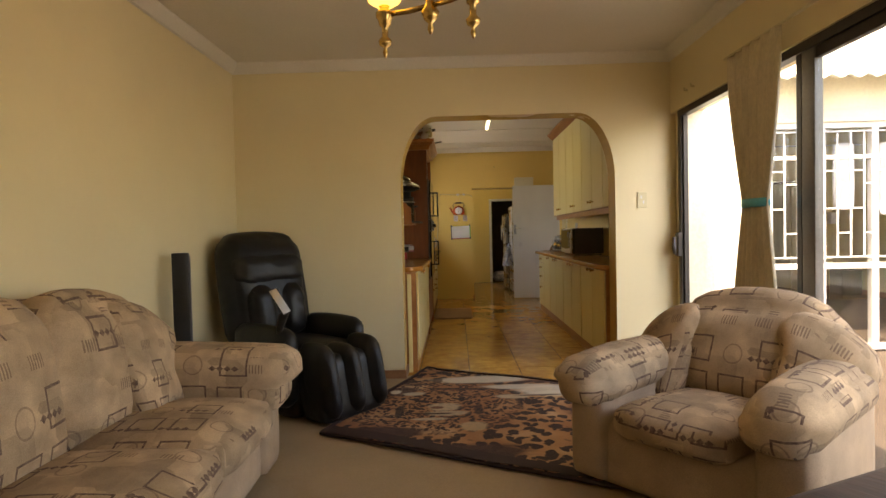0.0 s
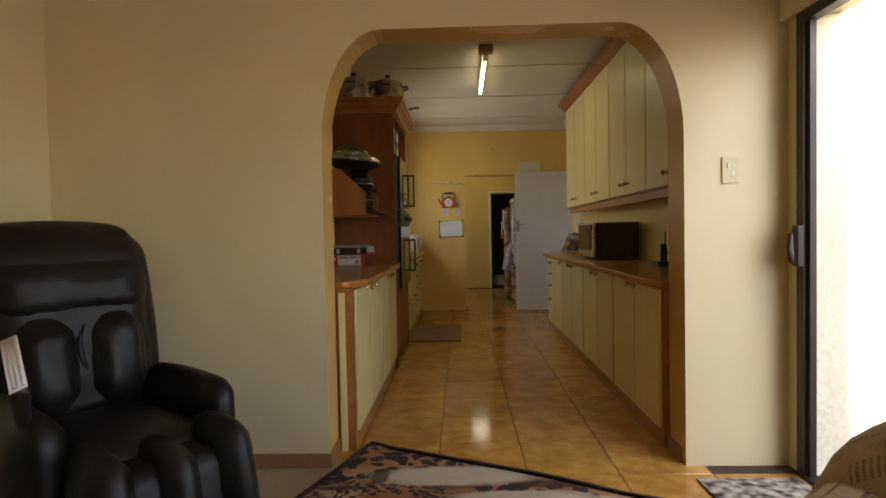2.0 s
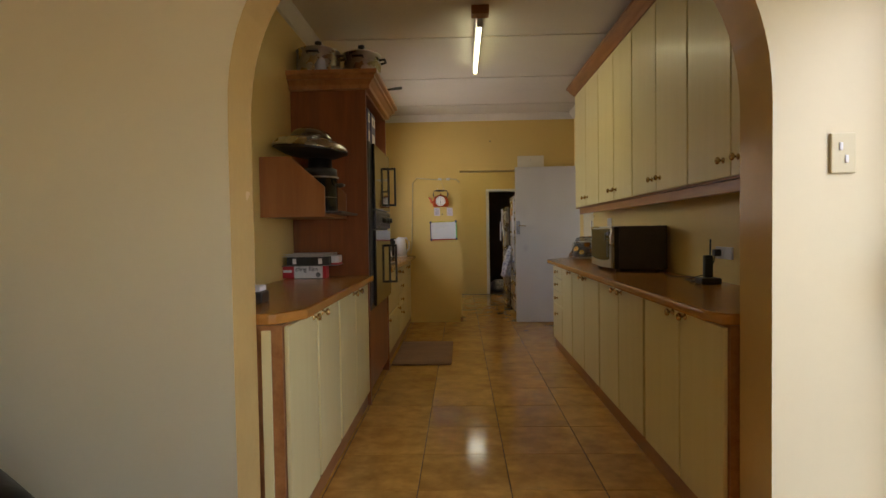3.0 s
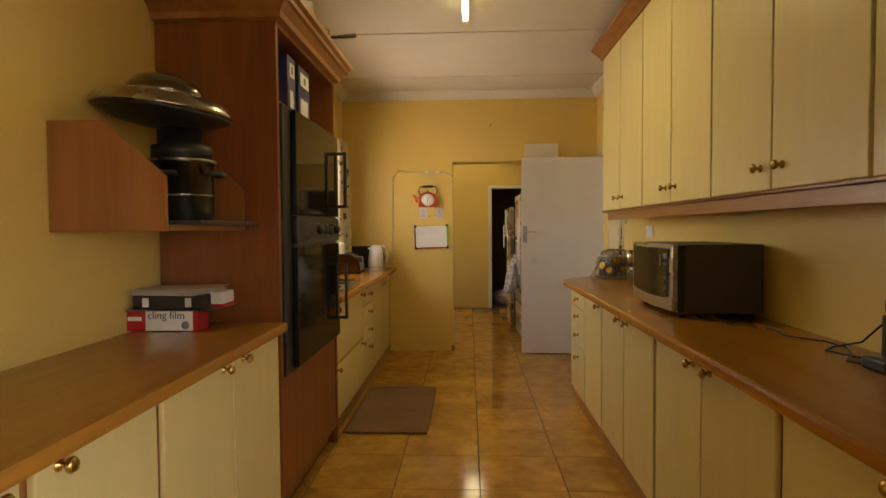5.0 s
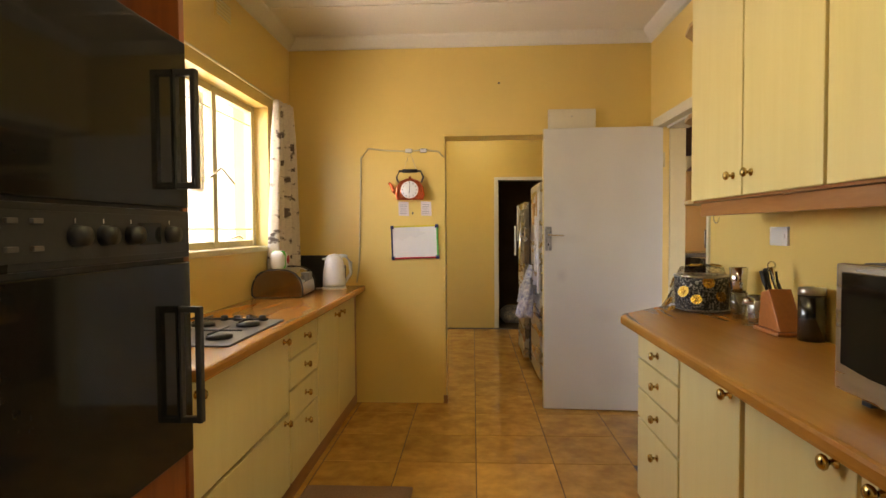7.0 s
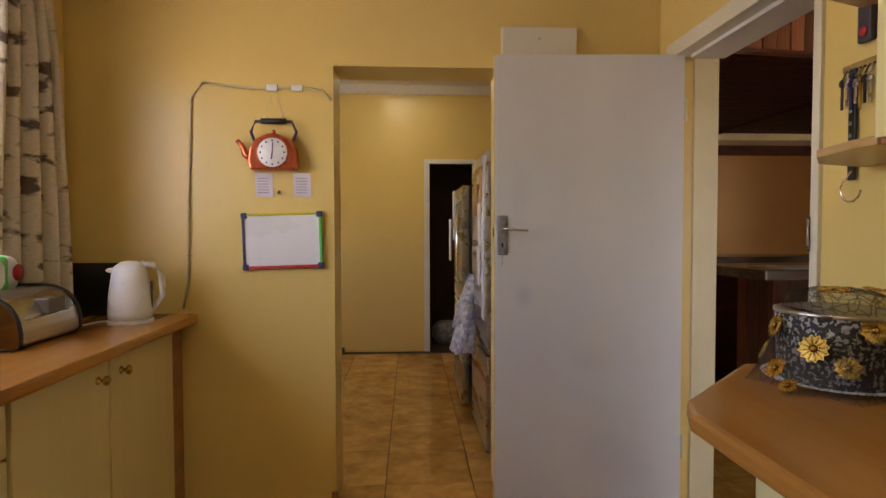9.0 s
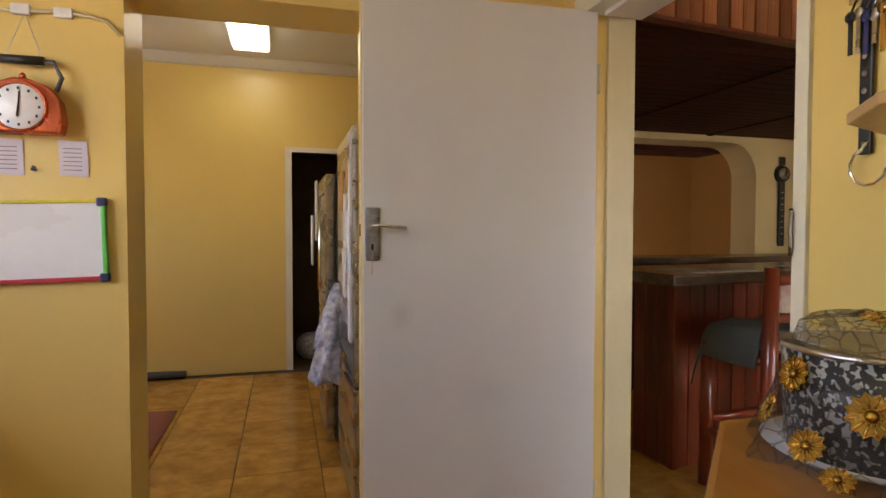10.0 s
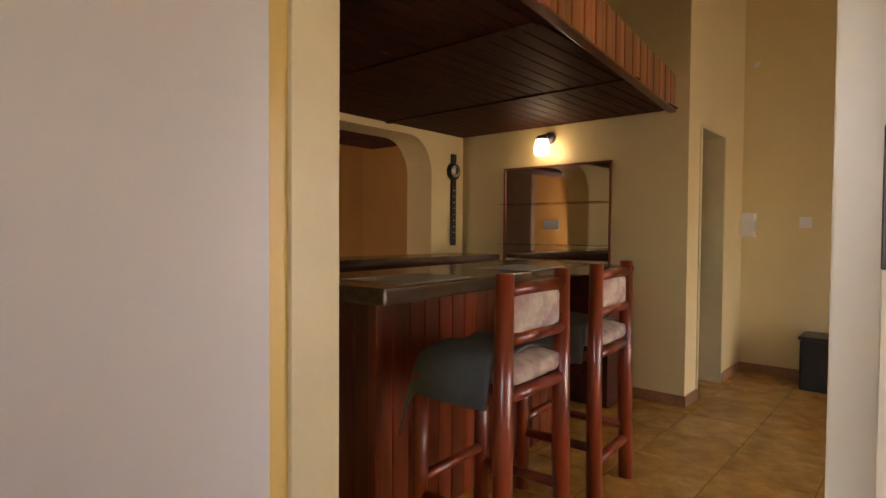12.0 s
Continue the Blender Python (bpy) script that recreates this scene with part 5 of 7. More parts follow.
part("cable", pipe([(-0.04, 0.03, 0.008), (-0.06, 0.10, 0.005), (0.02, 0.20, 0.005), (0.07, 0.30, 0.005), (0.06, 0.40, 0.005), (0.0, 0.47, 0.005), (-0.02, 0.52, 0.005), (0.0, 0.58, 0.005), (-0.01, 0.66, 0.008)], 0.0035, 6), "black", ph, "thin black cable")
part("cable", pipe([(0.04, 0.03, 0.01), (0.06, 0.09, 0.005), (0.0, 0.16, 0.005), (-0.03, 0.25, 0.005), (0.03, 0.31, 0.005), (0.09, 0.26, 0.03), (0.115, 0.19, 0.11), (0.112, 0.16, 0.16)], 0.0035, 6), "black", ph, "thin black cable")
so = thing("wall_socket", "white double wall socket with a plug", "socket")
part("plate", box(2.349, 2.3598, 5.10, 5.30, 1.03, 1.10, 0.003), "plastic", so)
part("plug", box(2.31, 2.349, 5.22, 5.26, 1.045, 1.085, 0.006), "black", so)
so = thing("wall_socket", "white double wall socket beside the hooks", "socket")
part("plate", box(2.349, 2.3598, 7.62, 7.76, 1.24, 1.32, 0.003), "plastic", so)
part("rocker", box(2.345, 2.349, 7.64, 7.66, 1.27, 1.29), "plastic", so)


def food_cover():
    """A net dome with gold flowers over a plate of tins."""
    c = thing("food_cover", "dark sheer food cover with gold sequin flowers over a tin", "food cover", (2.215, 8.15, 0.896))
    part("plate", lathe([(0.001, 0.0), (0.08, 0.0), (0.155, 0.018), (0.16, 0.022), (0.09, 0.010), (0.001, 0.008)], 36), "plastic", c)
    part("tin", lathe([(0.001, 0.012), (0.124, 0.012), (0.130, 0.175), (0.001, 0.180)], 32), "tin_print", c)
    part("tin_rim", lathe([(0.126, 0.174), (0.134, 0.176), (0.134, 0.183), (0.126, 0.185)], 32), "steel", c)
    bm = bmesh.new()
    rr = random.Random(5)
    n, m = 44, 12
    rings = []
    for j in range(m + 1):
        t = j / m
        ring = []
        for i in range(n):
            a = 2 * math.pi * i / n
            fold = 1 + 0.07 * math.sin(a * 9 + 1) * t ** 2 + 0.05 * math.sin(a * 5) * t ** 3
            r = 0.76 * (0.015 + 0.145 * min(1, t * 1.7) + 0.10 * max(0, t - 0.55) ** 1.2 * 2) * fold
            z = 0.232 - 0.022 * (min(1, t * 1.7)) ** 2 - 0.206 * max(0, (t - 0.5) / 0.5) ** 0.8 + 0.006 * math.sin(a * 7 + t * 5)
            ring.append(bm.verts.new((r * math.cos(a), r * math.sin(a), max(0.004, z))))
        rings.append(ring)
    for a, b2 in zip(rings, rings[1:]):
        for i in range(n):
            bm.faces.new((a[i], a[(i + 1) % n], b2[(i + 1) % n], b2[i]))
    bm.faces.new(rings[0])
    bmesh.ops.recalc_face_normals(bm, faces=bm.faces)
    part("veil", bm, "veil", c, "dark sheer veil", True)
    fl = prism([((0.021 if k % 2 else 0.0165) * math.cos(k * math.pi / 12), (0.021 if k % 2 else 0.0165) * math.sin(k * math.pi / 12)) for k in range(24)], 0.0, 0.0012)
    join(fl, lathe([(0.001, 0.001), (0.006, 0.0025), (0.001, 0.004)], 10))
    for k in range(12):
        q = 2 * math.pi * (k + 0.5) / 12
        join(fl, pipe([(0.007 * math.cos(q), 0.007 * math.sin(q), 0.0012), (0.018 * math.cos(q), 0.018 * math.sin(q), 0.0016)], 0.0011, 5))
    me = bpy.data.meshes.new("sequin_flower")
    fl.to_mesh(me)
    me.materials.append(M["gold"])
    for a, r, z, tilt, s in ((190, 0.22, 0.035, 55, 1.0), (215, 0.185, 0.075, 70, 1.2), (240, 0.19, 0.05, 65, 1.0), (262, 0.165, 0.11, 75, 1.2), (285, 0.18, 0.06, 68, 1.1), (300, 0.10, 0.168, 10, 1.1), (170, 0.175, 0.10, 72, 1.1), (150, 0.19, 0.05, 65, 1.0), (225, 0.09, 0.168, 8, 1.2), (320, 0.175, 0.09, 72, 1.1), (205, 0.245, 0.015, 35, 0.8), (345, 0.19, 0.05, 60, 1.0)):
        f = new("sequin_flower", me)
        f.parent = c
        r, z, s = r * 0.80, z * 1.38, s * 1.2
        f.matrix_local = pose(r * math.cos(radians(a)), r * math.sin(radians(a)), z, 0, 0, a) @ pose(0, 0, 0.004, 0, tilt, 0) @ Matrix.Scale(s * 1.1, 4)
    return c


M["gold"] = material("gold sequins", (0.60, 0.37, 0.08), 0.25, 1.0, spread=0.1, scale=60)
M["tin_print"] = material("black tin with pale scroll print", (0.34, 0.32, 0.29), 0.4, spread=0.1, scale=95, second=(0.008, 0.008, 0.010), detail=1)
for e_, p_ in zip([k for k in M["tin_print"].node_tree.nodes if k.bl_idname == "ShaderNodeValToRGB"][0].color_ramp.elements, (0.52, 0.56)):
    e_.position = p_


def veil_material():
    m = bpy.data.materials.new("sheer dark veil with scrolls")
    m.use_nodes = True
    n, l = m.node_tree.nodes, m.node_tree.links
    b = n["Principled BSDF"]
    b.inputs["Base Color"].default_value = (0.045, 0.028, 0.020, 1)
    b.inputs["Roughness"].default_value = 0.6
    co = n.new("ShaderNodeTexCoord")
    w = n.new("ShaderNodeTexVoronoi")
    w.feature = "DISTANCE_TO_EDGE"
    w.inputs["Scale"].default_value = 38
    l.new(co.outputs["Object"], w.inputs["Vector"])
    r = n.new("ShaderNodeMapRange")
    r.inputs["From Min"].default_value, r.inputs["From Max"].default_value = 0.03, 0.06
    r.inputs["To Min"].default_value, r.inputs["To Max"].default_value = 0.62, 0.26
    l.new(w.outputs["Distance"], r.inputs["Value"])
    l.new(r.outputs["Result"], b.inputs["Alpha"])
    return m


M["veil"] = veil_material()
food_cover()
cup = thing("salt_shaker", "clear glass shaker with a steel lid beside the food cover", "shaker", (2.235, 7.70, 0.899))
part("body", lathe([(0.001, 0), (0.026, 0), (0.03, 0.05), (0.022, 0.09), (0.001, 0.09)], 18), "drinking_glass", cup)
part("lid", lathe([(0.001, 0.09), (0.024, 0.09), (0.022, 0.115), (0.001, 0.12)], 18), "steel", cup)
cup = thing("knife_block", "terracotta-coloured knife block on a dish with black-handled knives", "knife block", (2.270, 7.52, 0.899))
part("dish", box(-0.06, 0.06, -0.10, 0.09, 0.0, 0.016, 0.006), "terracotta", cup)
part("block", prism([(-0.09, 0.0165), (0.08, 0.0165), (0.06, 0.155), (0.0, 0.175)], -0.045, 0.045, "x", 0.006), "terracotta", cup)
for k, (dx, dy, h, m_) in enumerate(((-0.03, 0.01, 0.085, "black"), (-0.012, 0.018, 0.095, "black"), (0.008, 0.012, 0.10, "chrome"), (0.026, 0.02, 0.08, "black"))):
    part("knife_handle", pipe([(dx, dy + 0.02, 0.155), (dx - 0.004, dy + 0.045, 0.155 + h * 0.5), (dx - 0.006, dy + 0.06, 0.155 + h)], [0.008, 0.009, 0.011], 8), m_, cup)
part("ring", pipe([(0.01 + 0.016 * math.cos(q * math.pi / 6), 0.085, 0.262 + 0.016 * math.sin(q * math.pi / 6)) for q in range(12)], 0.003, 6, closed=True), "chrome", cup)
cup = thing("storage_jar", "tall steel-lidded jar behind the utensils", "jar", (2.30, 7.36, 0.899))
part("body", lathe([(0.001, 0), (0.045, 0), (0.045, 0.17), (0.001, 0.17)], 20), "dark_steel", cup)
part("lid", lathe([(0.001, 0.17), (0.047, 0.17), (0.045, 0.195), (0.001, 0.20)], 20), "steel", cup)
cup = thing("drinking_glass", "upturned tall drinking glass beside the food cover", "glass", (2.275, 7.88, 0.899))
part("body", lathe([(0.001, 0.0), (0.030, 0.0), (0.038, 0.12), (0.036, 0.12), (0.028, 0.006), (0.001, 0.006)], 20), "drinking_glass", cup)
part("stacked_tumbler", lathe([(0.001, 0.121), (0.032, 0.121), (0.040, 0.235), (0.038, 0.235), (0.030, 0.128), (0.001, 0.128)], 20), "chrome", cup, "frosted steel tumbler stacked on top")
cup = thing("measuring_jug", "stainless jug near the microwave", "jug", (2.30, 7.76, 0.899))
part("body", lathe([(0.001, 0), (0.035, 0), (0.04, 0.12), (0.037, 0.12), (0.001, 0.02)], 20), "steel", cup)

# left far worktop
hob = thing("hob", "black four-burner gas hob set into the worktop", "hob")
part("plate", box(-0.24, 0.17, 7.20, 7.80, 0.8955, 0.905, 0.004), "dark_grey", hob)
for x in (-0.13, 0.07):
    for y in (7.34, 7.62):
        bn = part("burner", lathe([(0.001, 0), (0.05, 0), (0.05, 0.012), (0.03, 0.018), (0.001, 0.018)], 20, (x, y, 0.9052)), "black", hob)
        part("pan_support", pipe([(x - 0.09, y, 0.935), (x + 0.09, y, 0.935)], 0.004, 6, pipe([(x, y - 0.09, 0.935), (x, y + 0.09, 0.935)], 0.004, 6)), "black", hob)
for k in range(4):
    part("control_knob", lathe([(0.001, 0), (0.018, 0), (0.015, 0.022), (0.001, 0.024)], 14, (-0.10 + 0.06 * k, 7.765, 0.9052)), "black", hob)
M["bronze_steel"] = material("bronze-tinted polished steel", (0.30, 0.22, 0.15), 0.16, 1.0, spread=0.1, scale=4)
bb = thing("bread_bin", "brushed steel roll-top bread bin with dark rims on the worktop", "bread bin", (-0.17, 8.82, 0.896), 3)
pr = [(0.155 * math.copysign(abs(math.cos(a_)) ** 0.72, math.cos(a_)), 0.012 + 0.165 * math.sin(a_) ** 0.72) for a_ in [math.pi * k / 18 for k in range(1, 18)]]
pr = [(-0.135, 0.008), (0.135, 0.008), (0.153, 0.022)] + pr + [(-0.153, 0.022)]
part("body", prism(pr, -0.17, 0.17, "y", 0.004), "steel", bb)
big = [(x * 1.03, 0.088 + (z - 0.088) * 1.05) for x, z in pr]
for y in (-0.178, 0.168):
    part("end_cap", prism(pr, y + 0.001, y + 0.009, "y", 0.003), "bronze_steel", bb)
    loop = [((x * 1.02), y + 0.005, 0.088 + (z - 0.088) * 1.03) for x, z in pr]
    part("rim", pipe(loop, 0.006, 8, closed=True), "black", bb)
part("window_label", box(0.05, 0.16, -0.03, 0.07, 0.10, 0.150, 0.003), "grey_alu", bb)
kt = thing("electric_kettle", "white plastic jug kettle with a grey window and a cable", "kettle", (0.06, 9.20, 0.896), 200)
part("base", lathe([(0.001, 0), (0.085, 0), (0.085, 0.018), (0.001, 0.02)], 26), "plastic", kt)
part("body", lathe([(0.001, 0.022), (0.080, 0.022), (0.083, 0.045), (0.078, 0.12), (0.066, 0.20), (0.056, 0.232), (0.030, 0.250), (0.001, 0.254)], 28), "plastic", kt)
part("handle", pipe([(-0.04, 0, 0.240), (-0.085, 0, 0.235), (-0.115, 0, 0.19), (-0.118, 0, 0.11), (-0.075, 0, 0.05)], [0.014, 0.014, 0.013, 0.012, 0.012], 10), "plastic", kt)
part("spout", prism([(0.05, 0.20), (0.085, 0.215), (0.078, 0.225), (0.05, 0.228)], -0.02, 0.02, "y", 0.004), "plastic", kt)
part("level_window", box(-0.082, -0.073, -0.022, 0.022, 0.06, 0.17, 0.004), "grey_alu", kt)
part("cable", pipe([(0.05, -0.06, 0.008), (0.12, -0.05, 0.006), (0.17, 0.03, 0.006), (0.20, 0.08, 0.02)], 0.004, 6), "plastic", kt)
single("black_tray", box(-0.30, 0.02, 9.41, 9.425, 0.897, 1.13, 0.004), "black", "black board leaning on the wall behind the kettle", "board")
bg = thing("washing_pouch", "green and white plastic pouch on the window sill", "pouch", (-0.22, 8.86, 1.066))
part("pouch", soft(-0.045, 0.045, -0.075, 0.075, -0.005, 0.12, 0.04), "paper", bg)
part("green_print", soft(-0.046, 0.047, -0.03, 0.005, 0.0, 0.121, 0.03), "green", bg)
part("red_print", lathe([(0.001, 0), (0.03, 0.0), (0.001, 0.004)], 14, (0.045, 0.045, 0.06), "x"), "red", bg)


def curtain(name, mat, label, path, z0, z1, width, folds, waist=None, seed=1):
    """A hanging cloth: path gives its centre line's ends at the top; waist is (z, factor, shift)."""
    c = thing(name, label, "curtain")
    bm = bmesh.new()
    (xa, ya), (xb, yb) = path
    d = Vector((xb - xa, yb - ya, 0))
    nrm = Vector((-d.y, d.x, 0)).normalized()
    mid = Vector(((xa + xb) / 2, (ya + yb) / 2, 0))
    n, m = folds * 10, 30
    rows = []
    rr = random.Random(seed)
    ph = [rr.uniform(0, 6) for _ in range(4)]
    for j in range(m + 1):
        z = z1 + (z0 - z1) * j / m
        f, sh = 1.0, 0.0
        if waist:
            wz, wf, ws2 = waist
            t = max(0.0, 1 - abs(z - wz) / ((z1 - wz) if z > wz else (wz - z0) * 0.9))
            t = t ** 1.3
            f, sh = 1 + (wf - 1) * t, ws2 * t
        row = []
        for i in range(n + 1):
            u = i / n - 0.5
            amp = width * (0.9 + 0.25 * math.sin(ph[0] + u * 9)) * (0.55 + 0.45 * min(1, (z1 - z) / 0.25)) * (0.6 + 0.4 * f)
            off = amp * math.sin(u * folds * 2 * math.pi + ph[1] + 0.5 * math.sin(z * 2 + ph[2]))
            p = mid + d * (u * f + sh) + nrm * off
            row.append(bm.verts.new((p.x, p.y, z)))
        rows.append(row)
    for a, b2 in zip(rows, rows[1:]):
        for i in range(n):
            bm.faces.new((a[i], a[i + 1], b2[i + 1], b2[i]))
    ob = part("cloth", bm, mat, c, "", True)
    md = ob.modifiers.new("thickness", "SOLIDIFY")
    md.thickness = 0.003
    return c


curtain("kitchen_curtain", "kcurtain", "pale kitchen curtain printed with dark leaves, drawn open", ((-0.275, 8.88), (-0.23, 9.33)), 0.98, 2.20, 0.040, 5, (2.20, 0.62, 0.02))
single("curtain_rail", pipe([(-0.28, 7.15, 2.20), (-0.28, 9.24, 2.20)], 0.007, 8), "frame", "thin curtain rail over the kitchen window", "curtain rail")
vt = thing("air_vent", "yellow painted air brick high on the wall", "vent")
part("frame", box(-0.33, -0.322, 8.22, 8.42, 2.48, 2.60, 0.002), "kwall", vt)
for k in range(5):
    part("slat", box(-0.322, -0.316, 8.235, 8.405, 2.495 + 0.02 * k, 2.503 + 0.02 * k), "frame", vt)
single("bath_mat", soft(0.20, 0.745, 6.98, 8.02, 0.001, 0.022, 0.010, cuts=10), "mat", "pinkish brown shaggy mat on the kitchen tiles", "mat")

M["notepaper"] = material("pale lilac note paper", (0.66, 0.58, 0.63), 0.8, spread=0.03, fine=0.008)
# north wall things
ck = thing("kettle_clock", "red copper kettle-shaped wall clock with a white dial", "wall clock", (0.585, 9.455, 1.54))
body = [(-0.10, 0), (0.10, 0), (0.108, 0.04), (0.10, 0.10), (0.07, 0.14), (0.02, 0.16), (-0.02, 0.16), (-0.07, 0.14), (-0.10, 0.10), (-0.108, 0.04)]
part("body", prism(body, -0.055, 0.0, "y", 0.008), "copper", ck)
part("spout", pipe([(-0.09, -0.028, 0.05), (-0.125, -0.028, 0.07), (-0.14, -0.028, 0.11), (-0.16, -0.028, 0.13)], [0.02, 0.016, 0.012, 0.010], 10), "copper", ck)
part("dial", lathe([(0.001, -0.004), (0.064, -0.004), (0.068, 0), (0.001, 0)], 28, (0, -0.0565, 0.075), "y"), "plastic", ck)
part("dial_ring", pipe([(0.068 * math.cos(a * math.pi / 14), -0.058, 0.075 + 0.068 * math.sin(a * math.pi / 14)) for a in range(28)], 0.004, 6, closed=True), "copper", ck)
for k in range(12):
    a = math.pi / 6 * k
    part("hour_mark", box(0.052 * math.cos(a) - 0.003, 0.052 * math.cos(a) + 0.003, -0.0618, -0.0608, 0.075 + 0.052 * math.sin(a) - 0.004, 0.075 + 0.052 * math.sin(a) + 0.004), "black", ck)
part("pointer", pipe([(0, -0.063, 0.075), (0.003, -0.063, 0.118)], 0.002, 6), "black", ck)
part("pointer", pipe([(0, -0.063, 0.075), (-0.004, -0.063, 0.045)], 0.0025, 6), "black", ck)
part("lid_knob", lathe([(0.001, 0.16), (0.01, 0.163), (0.008, 0.175), (0.001, 0.18)], 12, (0, -0.028, 0)), "copper", ck)
part("handle", pipe([(-0.085, -0.028, 0.13), (-0.10, -0.028, 0.17), (-0.08, -0.028, 0.215), (0.08, -0.028, 0.215), (0.10, -0.028, 0.17), (0.085, -0.028, 0.13)], 0.007, 8), "dark_grey", ck)
part("grip", pipe([(-0.055, -0.028, 0.217), (0.055, -0.028, 0.217)], 0.013, 10), "black", ck)
part("string", pipe([(-0.05, -0.02, 0.22), (0, -0.004, 0.36), (0.05, -0.02, 0.22)], 0.0015, 5), "paper", ck)
for x in (0.495, 0.665):
    nt = thing("note_sheet", "small white note with faint printed lines, pinned to the wall", "note", group="wall notes")
    part("paper", prism([(x, 1.425), (x + 0.078, 1.421), (x + 0.074, 1.528), (x - 0.003, 1.531)], 9.4562, 9.4580, "y"), "notepaper", nt)
    for k in range(6):
        part("text_line", box(x + 0.01, x + 0.06, 9.4555, 9.4562, 1.44 + k * 0.013, 1.4425 + k * 0.013), "badge_grey", nt)
single("wall_hook", pipe([(0.60, 9.458, 1.44), (0.60, 9.44, 1.44), (0.605, 9.44, 1.45)], 0.006, 8), "grey_alu", "small metal hook on the wall", "hook")
wb = thing("whiteboard", "small whiteboard with a yellow, green, red and purple frame", "whiteboard")
part("panel", box(0.445, 0.785, 9.440, 9.4575, 1.11, 1.345), "plastic", wb)
for nm, b4, mt in (("top_edge", (0.445, 0.785, 1.338, 1.350), "yellow"), ("bottom_edge", (0.445, 0.785, 1.10, 1.113), "red"), ("side_edge", (0.438, 0.450, 1.10, 1.35), "navy"), ("side_edge", (0.780, 0.793, 1.10, 1.35), "green")):
    part(nm, box(b4[0], b4[1], 9.434, 9.4576, b4[2], b4[3], 0.003), mt, wb)
for x in (0.435, 0.770):
    for z in (1.095, 1.327):
        part("corner", box(x, x + 0.027, 9.431, 9.4577, z, z + 0.027, 0.006), "navy", wb)
wb.matrix_world = Matrix.Translation((0.615, 0, 1.225)) @ pose(0, 0, 0, 0, -1.6, 0) @ Matrix.Translation((-0.615, 0, -1.225))
single("wall_cable", pipe([(0.17, 9.452, 0.92), (0.19, 9.452, 1.05), (0.205, 9.452, 1.55), (0.215, 9.452, 1.86), (0.27, 9.452, 1.93), (0.40, 9.452, 1.915), (0.55, 9.45, 1.905), (0.70, 9.452, 1.915), (0.80, 9.452, 1.90), (0.835, 9.453, 1.86)], 0.006, 8), "frame", "painted surface cable looping over the wall", "cable")
for x in (0.55, 0.66):
    single("cable_clip", box(x, x + 0.05, 9.440, 9.459, 1.895, 1.925, 0.005), "plastic", "white taped cable knot", "cable clip")
db = thing("fuse_box", "flat white fuse box cover above the door", "fuse box")
part("cover", box(1.61, 1.955, 9.425, 9.459, 2.02, 2.195, 0.006), "cream_white", db)
part("screw", lathe([(0.001, 0), (0.006, 0), (0.001, 0.002)], 10, (1.78, 9.422, 2.14), "y"), "steel", db)
single("rawl_plug", lathe([(0.001, 0), (0.008, 0), (0.001, 0.003)], 8, (1.25, 9.456, 2.40), "y"), "dark_grey", "old screw plug in the wall", "screw")

M["lock_steel"] = material("dull chrome", (0.34, 0.35, 0.38), 0.3, 0.7, spread=0.15, scale=30)
# the open door
dr = thing("kitchen_door", "flush white painted door standing open against the passage wall", "door", (2.372, 9.335, 0), 0)
dr.matrix_world = pose(2.392, 9.318, 0, 0, 0, 180 - 3.0)
part("leaf", box(0, 0.826, 0.0, 0.040, 0.01, 2.035, 0.003), "doorpaint", dr)
pl = part("lock_plate", box(0.772, 0.818, 0.040, 0.048, 1.16, 1.335, 0.006), "lock_steel", dr, "dull chrome lock plate")
part("keyhole", box(0.792, 0.800, 0.0485, 0.0492, 1.195, 1.215), "black", pl)
part("lever", pipe([(0.796, 0.045, 1.275), (0.796, 0.085, 1.275), (0.775, 0.095, 1.275), (0.690, 0.09, 1.268)], 0.006, 10), "chrome", dr, "chrome lever handle")
part("key_chain", pipe([(0.796, 0.05, 1.19), (0.796, 0.056, 1.16), (0.799, 0.054, 1.115)], 0.002, 6), "steel", dr)
part("edge_strip", box(0.826, 0.832, 0.004, 0.036, 0.012, 2.033), "frame", dr)
part("latch", box(0.832, 0.836, 0.01, 0.03, 1.24, 1.28), "brass", dr)
for z in (0.25, 1.75):
    part("hinge", lathe([(0.001, z), (0.009, z), (0.009, z + 0.1), (0.001, z + 0.1)], 12, (-0.008, 0.03, 0)), "frame", dr)
# handle on the far jamb: latch plate at the near jamb
pv = thing("pull_handle", "slim chrome strike plate on the steel door frame", "handle")
part("grip", pipe([(2.339, 8.426, 1.212), (2.339, 8.426, 1.302)], 0.003, 8), "steel", pv)
part("mount", box(2.3395, 2.3478, 8.428, 8.432, 1.207, 1.307, 0.001), "bronze", pv)

# key rack and hooks on the right wall between shelf and door
kr = thing("key_hooks", "bunch of keys and a black strap hanging on wall hooks", "keys")
part("hook_plate", box(2.350, 2.3598, 8.20, 8.32, 1.685, 1.705, 0.002), "chrome", kr)
part("strap", box(2.345, 2.352, 8.268, 8.292, 1.40, 1.69, 0.003), "black", kr, "black strap with steel eyelets")
for k in range(6):
    part("eyelet", lathe([(0.001, 0), (0.006, 0), (0.001, 0.002)], 8, (2.3425, 8.28, 1.42 + 0.032 * k), "x"), "steel", kr)
part("hook", pipe([(2.345, 8.272, 1.425), (2.335, 8.275, 1.412)] + [(2.332, 8.262 + 0.034 * math.sin(radians(a)), 1.376 + 0.034 * math.cos(radians(a))) for a in range(20, 261, 30)], 0.0030, 8), "chrome", kr)
rnk = random.Random(3)
